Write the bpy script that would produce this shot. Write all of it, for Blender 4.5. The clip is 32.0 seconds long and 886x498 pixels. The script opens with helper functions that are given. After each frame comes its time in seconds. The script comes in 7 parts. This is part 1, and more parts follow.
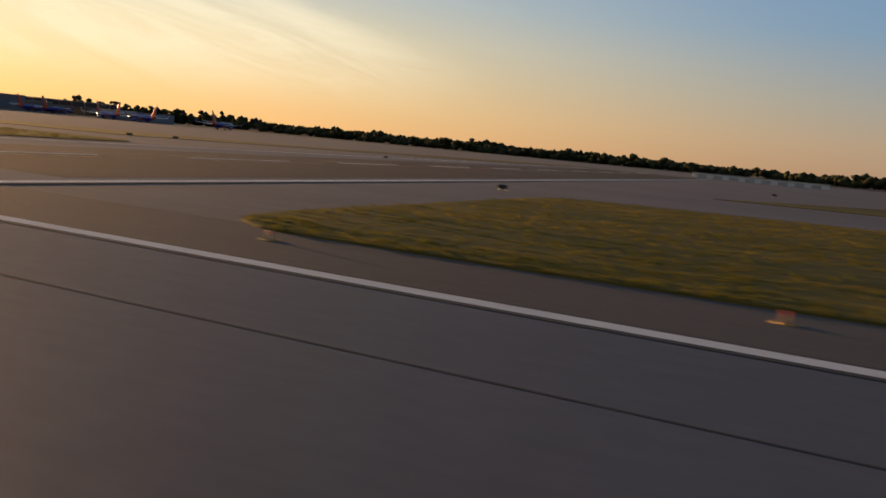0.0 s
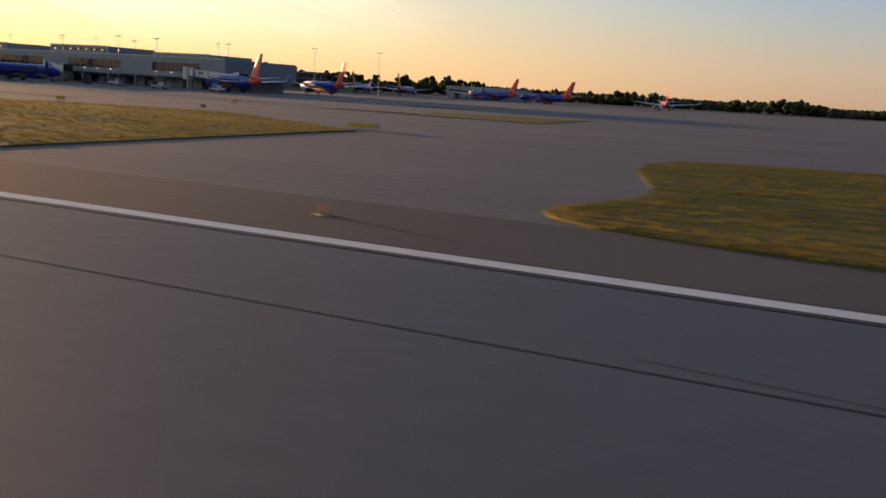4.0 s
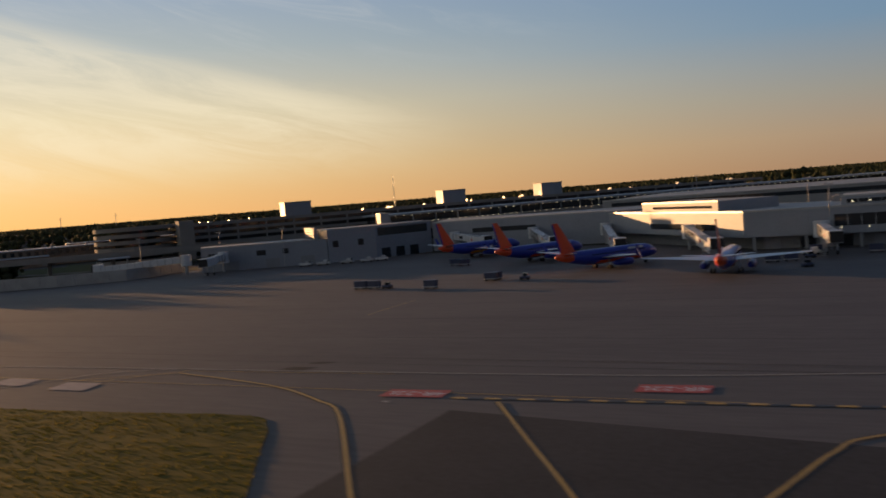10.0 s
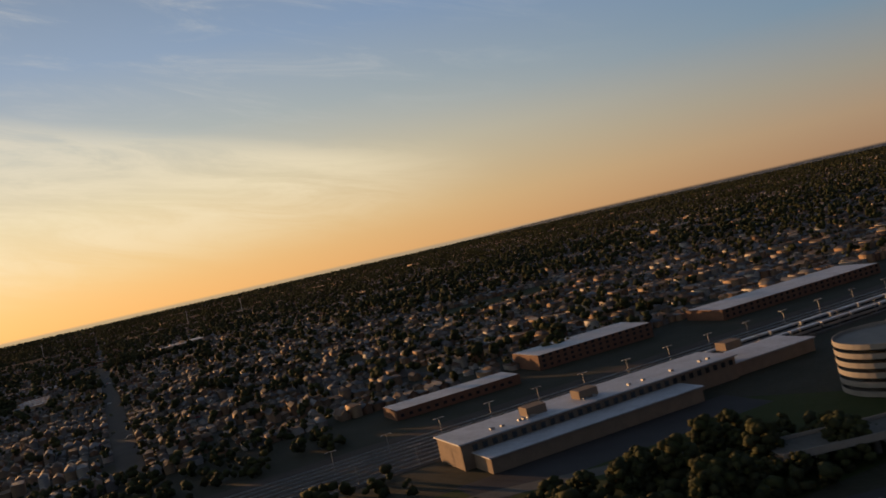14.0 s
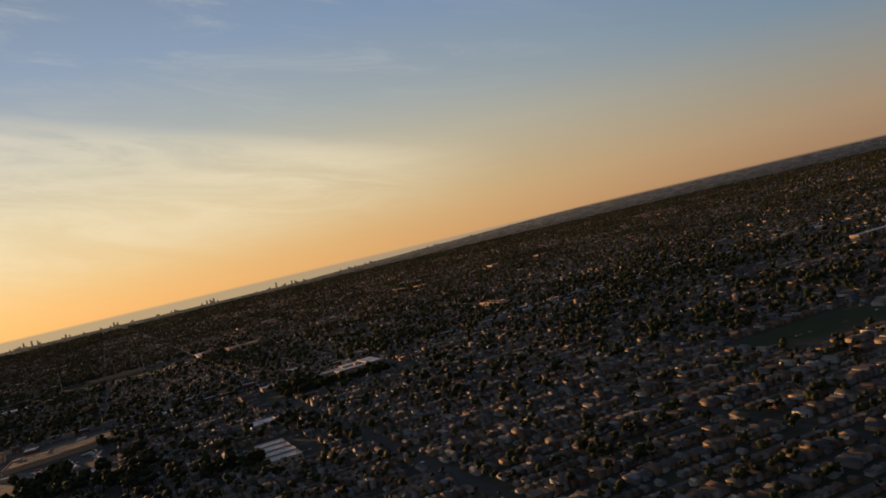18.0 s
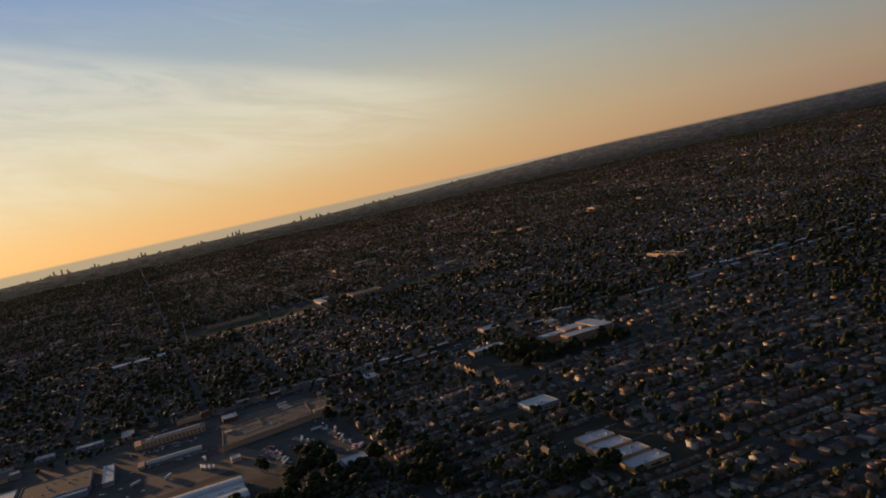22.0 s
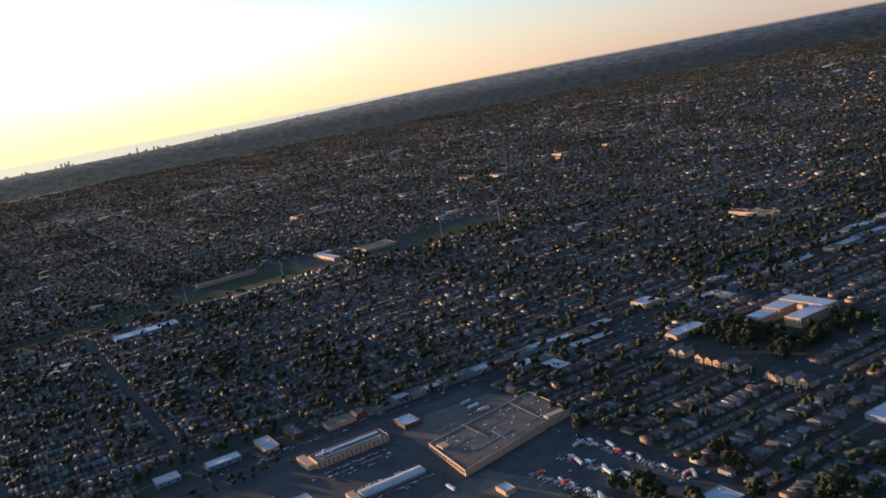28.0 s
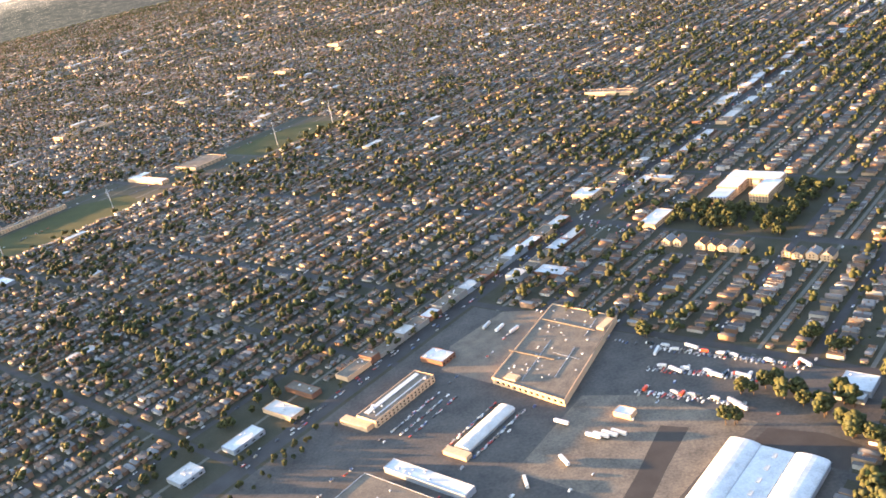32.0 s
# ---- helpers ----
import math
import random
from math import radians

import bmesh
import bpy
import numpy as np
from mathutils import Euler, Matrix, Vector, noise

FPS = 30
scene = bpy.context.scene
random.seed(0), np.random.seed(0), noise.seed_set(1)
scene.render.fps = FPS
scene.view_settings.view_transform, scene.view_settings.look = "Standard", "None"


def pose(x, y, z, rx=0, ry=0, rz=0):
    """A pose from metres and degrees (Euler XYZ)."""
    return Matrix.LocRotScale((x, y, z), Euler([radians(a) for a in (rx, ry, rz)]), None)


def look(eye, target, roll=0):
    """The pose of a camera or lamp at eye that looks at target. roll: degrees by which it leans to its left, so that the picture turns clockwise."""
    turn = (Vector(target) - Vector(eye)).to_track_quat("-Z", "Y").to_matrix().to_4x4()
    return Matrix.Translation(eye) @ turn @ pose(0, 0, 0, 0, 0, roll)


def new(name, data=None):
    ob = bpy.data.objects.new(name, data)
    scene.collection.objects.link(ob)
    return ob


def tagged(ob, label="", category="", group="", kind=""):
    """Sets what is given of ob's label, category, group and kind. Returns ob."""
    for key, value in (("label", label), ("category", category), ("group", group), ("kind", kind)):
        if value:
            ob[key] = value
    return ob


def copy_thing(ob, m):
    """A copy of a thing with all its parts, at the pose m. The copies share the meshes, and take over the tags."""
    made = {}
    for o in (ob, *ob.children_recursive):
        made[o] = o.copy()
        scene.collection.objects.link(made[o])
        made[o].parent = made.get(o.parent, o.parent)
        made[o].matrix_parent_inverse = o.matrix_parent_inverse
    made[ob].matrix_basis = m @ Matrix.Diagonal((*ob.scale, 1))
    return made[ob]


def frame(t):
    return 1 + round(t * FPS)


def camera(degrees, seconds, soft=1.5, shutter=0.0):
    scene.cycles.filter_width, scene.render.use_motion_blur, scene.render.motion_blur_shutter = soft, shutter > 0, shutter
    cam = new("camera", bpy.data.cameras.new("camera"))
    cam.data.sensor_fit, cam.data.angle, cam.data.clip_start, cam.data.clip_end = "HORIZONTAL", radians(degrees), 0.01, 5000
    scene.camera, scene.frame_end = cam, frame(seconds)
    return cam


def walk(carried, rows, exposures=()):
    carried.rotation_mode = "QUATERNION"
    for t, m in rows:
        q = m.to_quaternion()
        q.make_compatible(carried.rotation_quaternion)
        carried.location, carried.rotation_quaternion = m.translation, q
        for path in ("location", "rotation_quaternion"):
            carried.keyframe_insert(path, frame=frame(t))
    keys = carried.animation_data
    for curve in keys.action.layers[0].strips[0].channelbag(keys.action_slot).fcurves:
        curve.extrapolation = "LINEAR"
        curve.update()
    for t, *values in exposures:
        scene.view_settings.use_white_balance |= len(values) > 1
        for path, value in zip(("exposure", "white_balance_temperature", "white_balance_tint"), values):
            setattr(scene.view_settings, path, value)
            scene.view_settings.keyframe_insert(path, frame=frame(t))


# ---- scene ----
# A model at 0.43 of true size: one unit stands for 2.3 m, so that the airliner keeps to the permitted speed.
cam = camera(53.46, 32.0, soft=1.7, shutter=0.18)
PATH = (
    (0.0, -10.41, 0.00, 1.87, 26.11, -6.74, 5.33),
    (0.5, -28.51, 0.00, 1.82, 26.64, -6.87, 3.89),
    (1.0, -46.71, 0.00, 1.82, 25.88, -8.13, 5.55),
    (1.5, -65.02, -0.00, 1.82, 24.82, -10.28, 5.87),
    (2.0, -83.42, -0.00, 1.81, 23.69, -10.27, 8.44),
    (2.5, -101.93, -0.00, 1.82, 22.28, -11.16, 8.35),
    (3.0, -120.53, 0.01, 1.85, 22.30, -11.42, 7.28),
    (3.5, -139.24, 0.04, 1.93, 23.20, -11.09, 5.48),
    (4.0, -158.04, 0.09, 2.07, 24.38, -10.24, 3.25),
    (4.5, -176.94, 0.16, 2.23, 25.21, -8.93, 0.86),
    (5.0, -195.92, 0.25, 2.38, 25.07, -7.19, -1.42),
    (5.5, -214.92, 0.36, 2.52, 24.80, -6.95, -1.60),
    (6.0, -233.92, 0.48, 2.68, 24.97, -6.92, -1.27),
    (6.5, -252.91, 0.61, 2.82, 25.10, -7.41, -0.36),
    (7.0, -271.91, 0.74, 3.05, 25.40, -7.09, 0.24),
    (7.5, -290.90, 0.84, 3.45, 25.77, -6.91, 0.24),
    (8.0, -309.89, 0.93, 4.26, 25.41, -6.39, 1.35),
    (8.5, -328.87, 0.97, 5.13, 25.46, -5.99, 1.04),
    (9.0, -347.85, 0.98, 6.30, 25.79, -3.55, -1.80),
    (9.5, -366.82, 0.94, 7.81, 26.29, -2.89, -2.94),
    (10.0, -385.77, 0.86, 9.70, 27.03, -3.36, -4.55),
    (10.5, -404.70, 0.75, 12.01, 27.60, -2.95, -6.92),
    (11.0, -423.62, 0.62, 14.73, 28.30, -2.93, -8.89),
    (11.5, -442.51, 0.45, 17.84, 28.12, -2.37, -11.23),
    (12.0, -461.39, 0.24, 21.33, 28.31, -1.64, -12.45),
    (12.5, -480.26, 0.01, 25.18, 28.55, -1.44, -12.57),
    (13.0, -499.11, -0.25, 29.34, 29.10, -0.97, -12.85),
    (13.5, -517.96, -0.54, 33.80, 29.24, -0.63, -13.22),
    (14.0, -536.79, -0.85, 38.50, 29.07, -0.53, -12.89),
    (14.5, -555.60, -1.20, 43.42, 29.01, -0.62, -12.76),
    (15.0, -574.42, -1.59, 48.53, 29.10, -0.76, -12.84),
    (15.5, -593.22, -2.01, 53.78, 29.29, -0.90, -13.03),
    (16.0, -612.01, -2.48, 59.14, 29.50, -1.01, -13.27),
    (16.5, -630.80, -2.98, 64.57, 29.67, -1.03, -13.47),
    (17.0, -649.57, -3.53, 70.03, 29.72, -0.91, -13.54),
    (17.5, -668.34, -4.11, 75.48, 29.65, -0.81, -13.54),
    (18.0, -687.09, -4.73, 80.88, 29.74, -0.78, -13.25),
    (18.5, -705.84, -5.38, 86.20, 29.75, -0.73, -12.79),
    (19.0, -724.58, -6.04, 91.42, 29.99, -0.72, -12.22),
    (19.5, -743.31, -6.72, 96.51, 30.45, -0.63, -11.63),
    (20.0, -762.03, -7.38, 101.46, 30.86, -0.56, -11.22),
    (20.5, -780.75, -8.03, 106.27, 31.04, -0.78, -11.13),
    (21.0, -799.46, -8.64, 110.92, 31.16, -1.19, -11.39),
    (21.5, -818.16, -9.21, 115.43, 31.62, -2.32, -11.85),
    (22.0, -836.86, -9.71, 119.81, 32.21, -4.55, -12.60),
    (22.5, -855.56, -10.13, 124.05, 32.52, -6.93, -12.65),
    (23.0, -874.26, -10.46, 128.17, 33.00, -8.94, -12.79),
    (23.5, -892.97, -10.67, 132.16, 33.76, -10.74, -13.31),
    (24.0, -911.68, -10.75, 136.03, 33.67, -12.80, -14.12),
    (24.5, -930.40, -10.67, 139.78, 33.81, -14.65, -14.68),
    (25.0, -949.13, -10.42, 143.43, 33.82, -15.80, -15.16),
    (25.5, -967.86, -9.98, 146.99, 33.52, -16.07, -15.37),
    (26.0, -986.60, -9.36, 150.48, 32.75, -15.29, -15.12),
    (26.5, -1005.35, -8.53, 153.91, 31.35, -13.26, -14.22),
    (27.0, -1024.11, -7.50, 157.33, 29.17, -9.81, -12.48),
    (27.5, -1042.88, -6.26, 160.73, 25.89, -9.09, -11.33),
    (28.0, -1061.65, -4.80, 164.16, 23.18, -10.52, -10.73),
    (28.5, -1080.44, -3.14, 167.63, 18.94, -11.21, -10.03),
    (29.0, -1099.23, -1.27, 171.17, 16.23, -11.57, -9.62),
    (29.5, -1118.03, 0.80, 174.78, 13.57, -11.05, -9.90),
    (30.0, -1136.83, 3.03, 178.48, 11.34, -10.99, -9.70),
    (30.5, -1155.64, 5.42, 182.27, 9.34, -11.85, -8.90),
    (31.0, -1174.45, 7.95, 186.14, 8.41, -15.47, -9.71),
    (31.5, -1193.26, 10.59, 190.09, 6.82, -19.54, -11.12),
    (32.0, -1212.07, 13.33, 194.12, 5.52, -21.35, -12.64),
)
EXPO = ((0.0, 0.66, 6150, 8), (1.0, 0.79, 5800, 6), (1.6, 1.09, 5400, 5), (2.5, 1.24, 5350, 5), (4.0, 1.09, 5700, 7), (5.0, 0.89, 5950, 7), (6.5, 0.8, 5900, 7), (8.0, 0.67, 5850, 7), (9.0, 0.48, 5950, 8), (13.0, 0.4, 6250, 9), (19.0, 0.29, 6150, 9),
        (22.0, 0.29, 5600, 8), (23.0, 0.4, 5200, 6), (24.0, 1.52, 4700, 3), (24.6, 2.09, 4700, 3), (26.5, 2.69, 4800, 1), (27.2, 1.99, 4800, 1), (28.0, 1.49, 4550, 2), (30.0, 1.67, 4400, 2), (31.0, 2.2, 4400, 2), (31.6, 3.05, 5300, 3), (32.0, 3.97, 6000, 3))
walk(cam, [(t, pose(x, y, z, 90 + pitch, 0, yaw) @ pose(0, 0, 0, 0, 0, roll)) for t, x, y, z, yaw, pitch, roll in PATH], EXPO)

# ---- light ----
SUN_AZ, SUN_EL = radians(73), radians(3.4)      # azimuth counted from +y towards -x
sun_dir = Vector((-math.sin(SUN_AZ) * math.cos(SUN_EL), math.cos(SUN_AZ) * math.cos(SUN_EL), math.sin(SUN_EL)))
sun = new("sun", bpy.data.lights.new("sun", "SUN"))
sun.data.energy, sun.data.angle, sun.data.color = 5.0, radians(0.6), (1.0, 0.51, 0.20)
sun.matrix_world = look(sun_dir * 100, (0, 0, 0))

world = bpy.data.worlds.new("world")
scene.world = world
world.use_nodes = True
wt = world.node_tree
for n in list(wt.nodes):
    wt.nodes.remove(n)


def wnode(kind, *links, **kw):
    """A node of the sky with its first inputs linked or set."""
    n = wt.nodes.new(kind)
    for k, v in kw.items():
        if k == "operation":
            n.operation = v
    for i, a in enumerate(links):
        if a is None:
            continue
        if isinstance(a, (int, float)):
            n.inputs[i].default_value = a
        else:
            wt.links.new(a, n.inputs[i])
    return n


def wmath(op, a, b=0.0, c=0.0):
    return wnode("ShaderNodeMath", a, b, c, operation=op).outputs[0]


def wramp(fac, *stops):
    n = wt.nodes.new("ShaderNodeValToRGB")
    e = n.color_ramp.elements
    while len(e) < len(stops):
        e.new(0.5)
    for el, (p, c) in zip(e, stops):
        el.position, el.color = p, (*c, 1)
    wt.links.new(fac, n.inputs[0])
    return n.outputs[0]


def wstep(a, lo, hi):
    n = wt.nodes.new("ShaderNodeMapRange")
    n.interpolation_type = "SMOOTHSTEP"
    wt.links.new(a, n.inputs[0])
    n.inputs[1].default_value, n.inputs[2].default_value = lo, hi
    return n.outputs[0]


def wmix(fac, a, b, blend="MIX"):
    n = wt.nodes.new("ShaderNodeMix")
    n.data_type, n.blend_type, n.clamp_result = "RGBA", blend, False
    if isinstance(fac, float):
        n.inputs[0].default_value = fac
    else:
        wt.links.new(fac, n.inputs[0])
    for k, c in ((6, a), (7, b)):
        if isinstance(c, tuple):
            n.inputs[k].default_value = (*c, 1)
        else:
            wt.links.new(c, n.inputs[k])
    return n.outputs[2]


w_dir = wt.nodes.new("ShaderNodeTexCoord").outputs["Generated"]
w_xyz = wnode("ShaderNodeSeparateXYZ", w_dir)
wx_, wy_, wz_ = w_xyz.outputs
w_el = wmath("MAXIMUM", wz_, 0.0)
w_az = wmath("ARCTAN2", wmath("MULTIPLY", wx_, -1.0), wy_)                    # radians, from +y towards -x
w_off = wmath("ABSOLUTE", wmath("SUBTRACT", w_az, SUN_AZ))                     # away from the sun
w_near = wstep(w_off, radians(80), radians(14))
w_back = wstep(w_off, radians(75), radians(130))
cool = wramp(w_el, (0.0, (0.52, 0.31, 0.18)), (0.035, (0.54, 0.37, 0.24)), (0.08, (0.43, 0.39, 0.33)), (0.15, (0.24, 0.36, 0.49)), (0.28, (0.19, 0.31, 0.54)), (0.5, (0.11, 0.16, 0.26)), (1.0, (0.07, 0.093, 0.135)))
warm = wramp(w_el, (0.0, (1.42, 0.74, 0.25)), (0.05, (1.28, 0.82, 0.34)), (0.11, (1.12, 0.88, 0.50)), (0.18, (0.68, 0.68, 0.60)), (0.26, (0.42, 0.52, 0.67)), (0.5, (0.13, 0.18, 0.28)), (1.0, (0.07, 0.093, 0.135)))
w_col = wmix(w_near, cool, warm)
w_col = wmix(w_back, w_col, wramp(w_el, (0.0, (0.13, 0.12, 0.15)), (0.2, (0.11, 0.14, 0.21)), (0.5, (0.085, 0.105, 0.16)), (1.0, (0.07, 0.093, 0.135))))
# thin high cloud: a sheet whose edge climbs towards the sun, and streaks above it
w_line = wmath("SUBTRACT", w_el, wmath("MULTIPLY_ADD", w_az, 0.25, -0.012))
w_uv = wnode("ShaderNodeCombineXYZ", wmath("MULTIPLY", w_az, 5.0), wmath("MULTIPLY", w_line, 30.0), 0.0).outputs[0]
w_n1 = wt.nodes.new("ShaderNodeTexNoise")
w_n1.inputs["Scale"].default_value, w_n1.inputs["Detail"].default_value, w_n1.inputs["Roughness"].default_value, w_n1.inputs["Distortion"].default_value = 1.0, 11.0, 0.68, 0.7
wt.links.new(w_uv, w_n1.inputs["Vector"])
w_edge = wmath("MULTIPLY", wstep(wmath("ADD", w_line, wmath("MULTIPLY_ADD", w_n1.outputs[0], 0.05, -0.025)), 0.006, -0.022), wstep(w_el, 0.015, 0.09))
w_sheet = wmath("MULTIPLY", w_edge, wmath("MULTIPLY_ADD", wstep(w_n1.outputs[0], 0.34, 0.66), 0.58, 0.3))
w_far = wstep(w_az, radians(22), radians(38))
w_sheet = wmath("MULTIPLY", w_sheet, w_far)
w_col = wmix(wmath("MULTIPLY", w_sheet, 0.62), w_col, (1.42, 1.17, 0.78))
w_wisp = wmath("MULTIPLY", wstep(w_n1.outputs[0], 0.46, 0.80), wmath("MULTIPLY", wstep(w_el, 0.12, 0.2), wstep(w_az, radians(12), radians(34))))
w_col = wmix(wmath("MULTIPLY", w_wisp, 0.55), w_col, (0.80, 0.77, 0.72))
w_sky = wt.nodes.new("ShaderNodeTexSky")
w_sky.sky_type, w_sky.sun_disc = "NISHITA", False
w_sky.sun_elevation, w_sky.sun_rotation = SUN_EL, -SUN_AZ
w_sky.altitude, w_sky.air_density, w_sky.dust_density, w_sky.ozone_density = 200, 1.0, 1.0, 2.0
w_nis = wmix(1.0, w_sky.outputs[0], (0.12, 0.12, 0.12), "MULTIPLY")
w_all = wmix(0.15, w_col, w_nis)
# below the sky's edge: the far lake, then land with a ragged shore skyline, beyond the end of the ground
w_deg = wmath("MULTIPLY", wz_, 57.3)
# self-lit colours; lake and land are painted warmer and brighter towards the sun
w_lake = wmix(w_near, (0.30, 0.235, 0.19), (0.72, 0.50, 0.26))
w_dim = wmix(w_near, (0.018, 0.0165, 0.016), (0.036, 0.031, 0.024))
# painted haze that the land fades into near the horizon
w_haze = wmix(w_near, (0.046, 0.042, 0.044), (0.16, 0.118, 0.078))
w_land = wmix(wstep(w_deg, -1.3, -0.1), w_dim, w_haze)
w_cell = wt.nodes.new("ShaderNodeTexWhiteNoise")
w_cell.noise_dimensions = "1D"
wt.links.new(wmath("FLOOR", wmath("MULTIPLY", w_az, 520.0)), w_cell.inputs["W"])
w_group = wt.nodes.new("ShaderNodeTexNoise")
w_group.noise_dimensions = "1D"
w_group.inputs["Scale"].default_value, w_group.inputs["Detail"].default_value = 22.0, 2.0
wt.links.new(w_az, w_group.inputs["W"])
w_rise = wmath("MULTIPLY", wmath("MULTIPLY", wmath("POWER", w_cell.outputs[0], 4.0), wstep(w_group.outputs[0], 0.40, 0.66)), wmath("MULTIPLY_ADD", wstep(w_az, radians(22), radians(44)), 0.34, 0.03))
w_bend = wt.nodes.new("ShaderNodeMapRange")
wt.links.new(w_az, w_bend.inputs[0])
for k, val in enumerate((radians(16), radians(40), 0.02, -0.72)):
    w_bend.inputs[k + 1].default_value = val
w_shore = wmath("ADD", w_bend.outputs[0], w_rise)
# the far town: dark groves, and short pale roofs that thin out towards the horizon
def wnoise(kx, ky, detail):
    n = wt.nodes.new("ShaderNodeTexNoise")
    n.inputs["Scale"].default_value, n.inputs["Detail"].default_value = 1.0, detail
    wt.links.new(wnode("ShaderNodeCombineXYZ", wmath("MULTIPLY", w_az, kx), wmath("MULTIPLY", w_deg, ky), 0.0).outputs[0], n.inputs["Vector"])
    return n.outputs[0]


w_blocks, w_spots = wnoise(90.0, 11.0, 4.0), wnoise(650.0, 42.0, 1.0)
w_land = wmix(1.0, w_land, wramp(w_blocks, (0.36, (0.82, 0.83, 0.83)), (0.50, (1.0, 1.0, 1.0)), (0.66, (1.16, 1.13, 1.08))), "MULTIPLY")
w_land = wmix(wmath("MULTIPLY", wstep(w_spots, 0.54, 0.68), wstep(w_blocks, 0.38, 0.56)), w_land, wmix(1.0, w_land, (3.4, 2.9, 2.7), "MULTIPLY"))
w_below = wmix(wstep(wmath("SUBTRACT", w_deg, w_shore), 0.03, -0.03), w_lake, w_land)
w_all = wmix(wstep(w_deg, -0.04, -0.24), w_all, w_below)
w_bg = wt.nodes.new("ShaderNodeBackground")
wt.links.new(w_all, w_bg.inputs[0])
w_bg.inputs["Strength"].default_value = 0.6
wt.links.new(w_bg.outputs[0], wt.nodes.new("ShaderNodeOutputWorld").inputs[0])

# ---- materials ----
MATS = {}


def node(nt, kind, **kw):
    n = nt.nodes.new(kind)
    for k, v in kw.items():
        n.inputs[k].default_value = v
    return n


def mat(name, color, rough=0.7, metal=0.0, vary=0.25, scale=1.0, fine=12.0, bump=0.15, other=None, island=0.0, obrandom=0.0,
        spec=0.5, emit=None, stretch=(1, 1, 1), leaf=0.0, sharp=0.17, palette=()):
    """A surface with two sizes of mottling, grain and a little relief."""
    m = bpy.data.materials.new(name)
    m.use_nodes = True
    nt = m.node_tree
    b = nt.nodes["Principled BSDF"]
    b.inputs["Roughness"].default_value, b.inputs["Metallic"].default_value = rough, metal
    b.inputs["Specular IOR Level"].default_value = spec
    geo = nt.nodes.new("ShaderNodeNewGeometry")
    mp = node(nt, "ShaderNodeMapping", Scale=stretch)
    nt.links.new(geo.outputs["Position"], mp.inputs[0])
    big = node(nt, "ShaderNodeTexNoise", Scale=scale, Detail=5.0, Roughness=0.6)
    small = node(nt, "ShaderNodeTexNoise", Scale=scale * fine, Detail=3.0, Roughness=0.6)
    nt.links.new(mp.outputs[0], big.inputs["Vector"])
    nt.links.new(mp.outputs[0], small.inputs["Vector"])
    mixv = node(nt, "ShaderNodeMix")
    mixv.inputs[0].default_value = 0.45
    nt.links.new(big.outputs[0], mixv.inputs[2])
    nt.links.new(small.outputs[0], mixv.inputs[3])
    ramp = nt.nodes.new("ShaderNodeValToRGB")
    c2 = other if other else tuple(c * (1 - vary) for c in color)
    c1 = color if other else tuple(min(1, c * (1 + vary)) for c in color)
    ramp.color_ramp.elements[0].position, ramp.color_ramp.elements[1].position = 0.5 - sharp, 0.5 + sharp
    ramp.color_ramp.elements[0].color, ramp.color_ramp.elements[1].color = (*c2, 1), (*c1, 1)
    nt.links.new(mixv.outputs[0], ramp.inputs[0])
    last = ramp.outputs[0]
    if palette:
        pick = nt.nodes.new("ShaderNodeValToRGB")
        pick.color_ramp.interpolation = "CONSTANT"
        stops = pick.color_ramp.elements
        while len(stops) < len(palette):
            stops.new(0.5)
        for i, c in enumerate(palette):
            stops[i].position, stops[i].color = i / len(palette), (*c, 1)
        nt.links.new(nt.nodes.new("ShaderNodeObjectInfo").outputs["Random"] if obrandom else geo.outputs["Random Per Island"], pick.inputs[0])
        mul = node(nt, "ShaderNodeMix")
        mul.data_type, mul.blend_type = "RGBA", "MULTIPLY"
        mul.inputs[0].default_value = 1.0
        nt.links.new(last, mul.inputs[6])
        nt.links.new(pick.outputs[0], mul.inputs[7])
        last = mul.outputs[2]
    elif island or obrandom:
        hsv = node(nt, "ShaderNodeHueSaturation")
        if island:
            src = geo.outputs["Random Per Island"]
        else:
            src = nt.nodes.new("ShaderNodeObjectInfo").outputs["Random"]
        k = island or obrandom
        for i, (lo, hi) in enumerate(((0.5 - 0.05 * k, 0.5 + 0.05 * k), (1 - 0.5 * k, 1 + 0.3 * k), (1 - 0.7 * k, 1 + 0.8 * k))):
            mul = node(nt, "ShaderNodeMath")
            mul.operation = "MULTIPLY"
            mul.inputs[1].default_value = (1.0, 7.31, 3.77)[i]
            fr = node(nt, "ShaderNodeMath")
            fr.operation = "FRACT"
            rg = node(nt, "ShaderNodeMapRange")
            rg.inputs["To Min"].default_value, rg.inputs["To Max"].default_value = lo, hi
            nt.links.new(src, mul.inputs[0])
            nt.links.new(mul.outputs[0], fr.inputs[0])
            nt.links.new(fr.outputs[0], rg.inputs["Value"])
            nt.links.new(rg.outputs[0], hsv.inputs[i])
        nt.links.new(last, hsv.inputs["Color"])
        last = hsv.outputs[0]
    nt.links.new(last, b.inputs["Base Color"])
    if leaf:
        tr, mx = nt.nodes.new("ShaderNodeBsdfTranslucent"), nt.nodes.new("ShaderNodeMixShader")
        mx.inputs[0].default_value = leaf
        nt.links.new(last, tr.inputs[0])
        nt.links.new(b.outputs[0], mx.inputs[1])
        nt.links.new(tr.outputs[0], mx.inputs[2])
        nt.links.new(mx.outputs[0], nt.nodes["Material Output"].inputs[0])
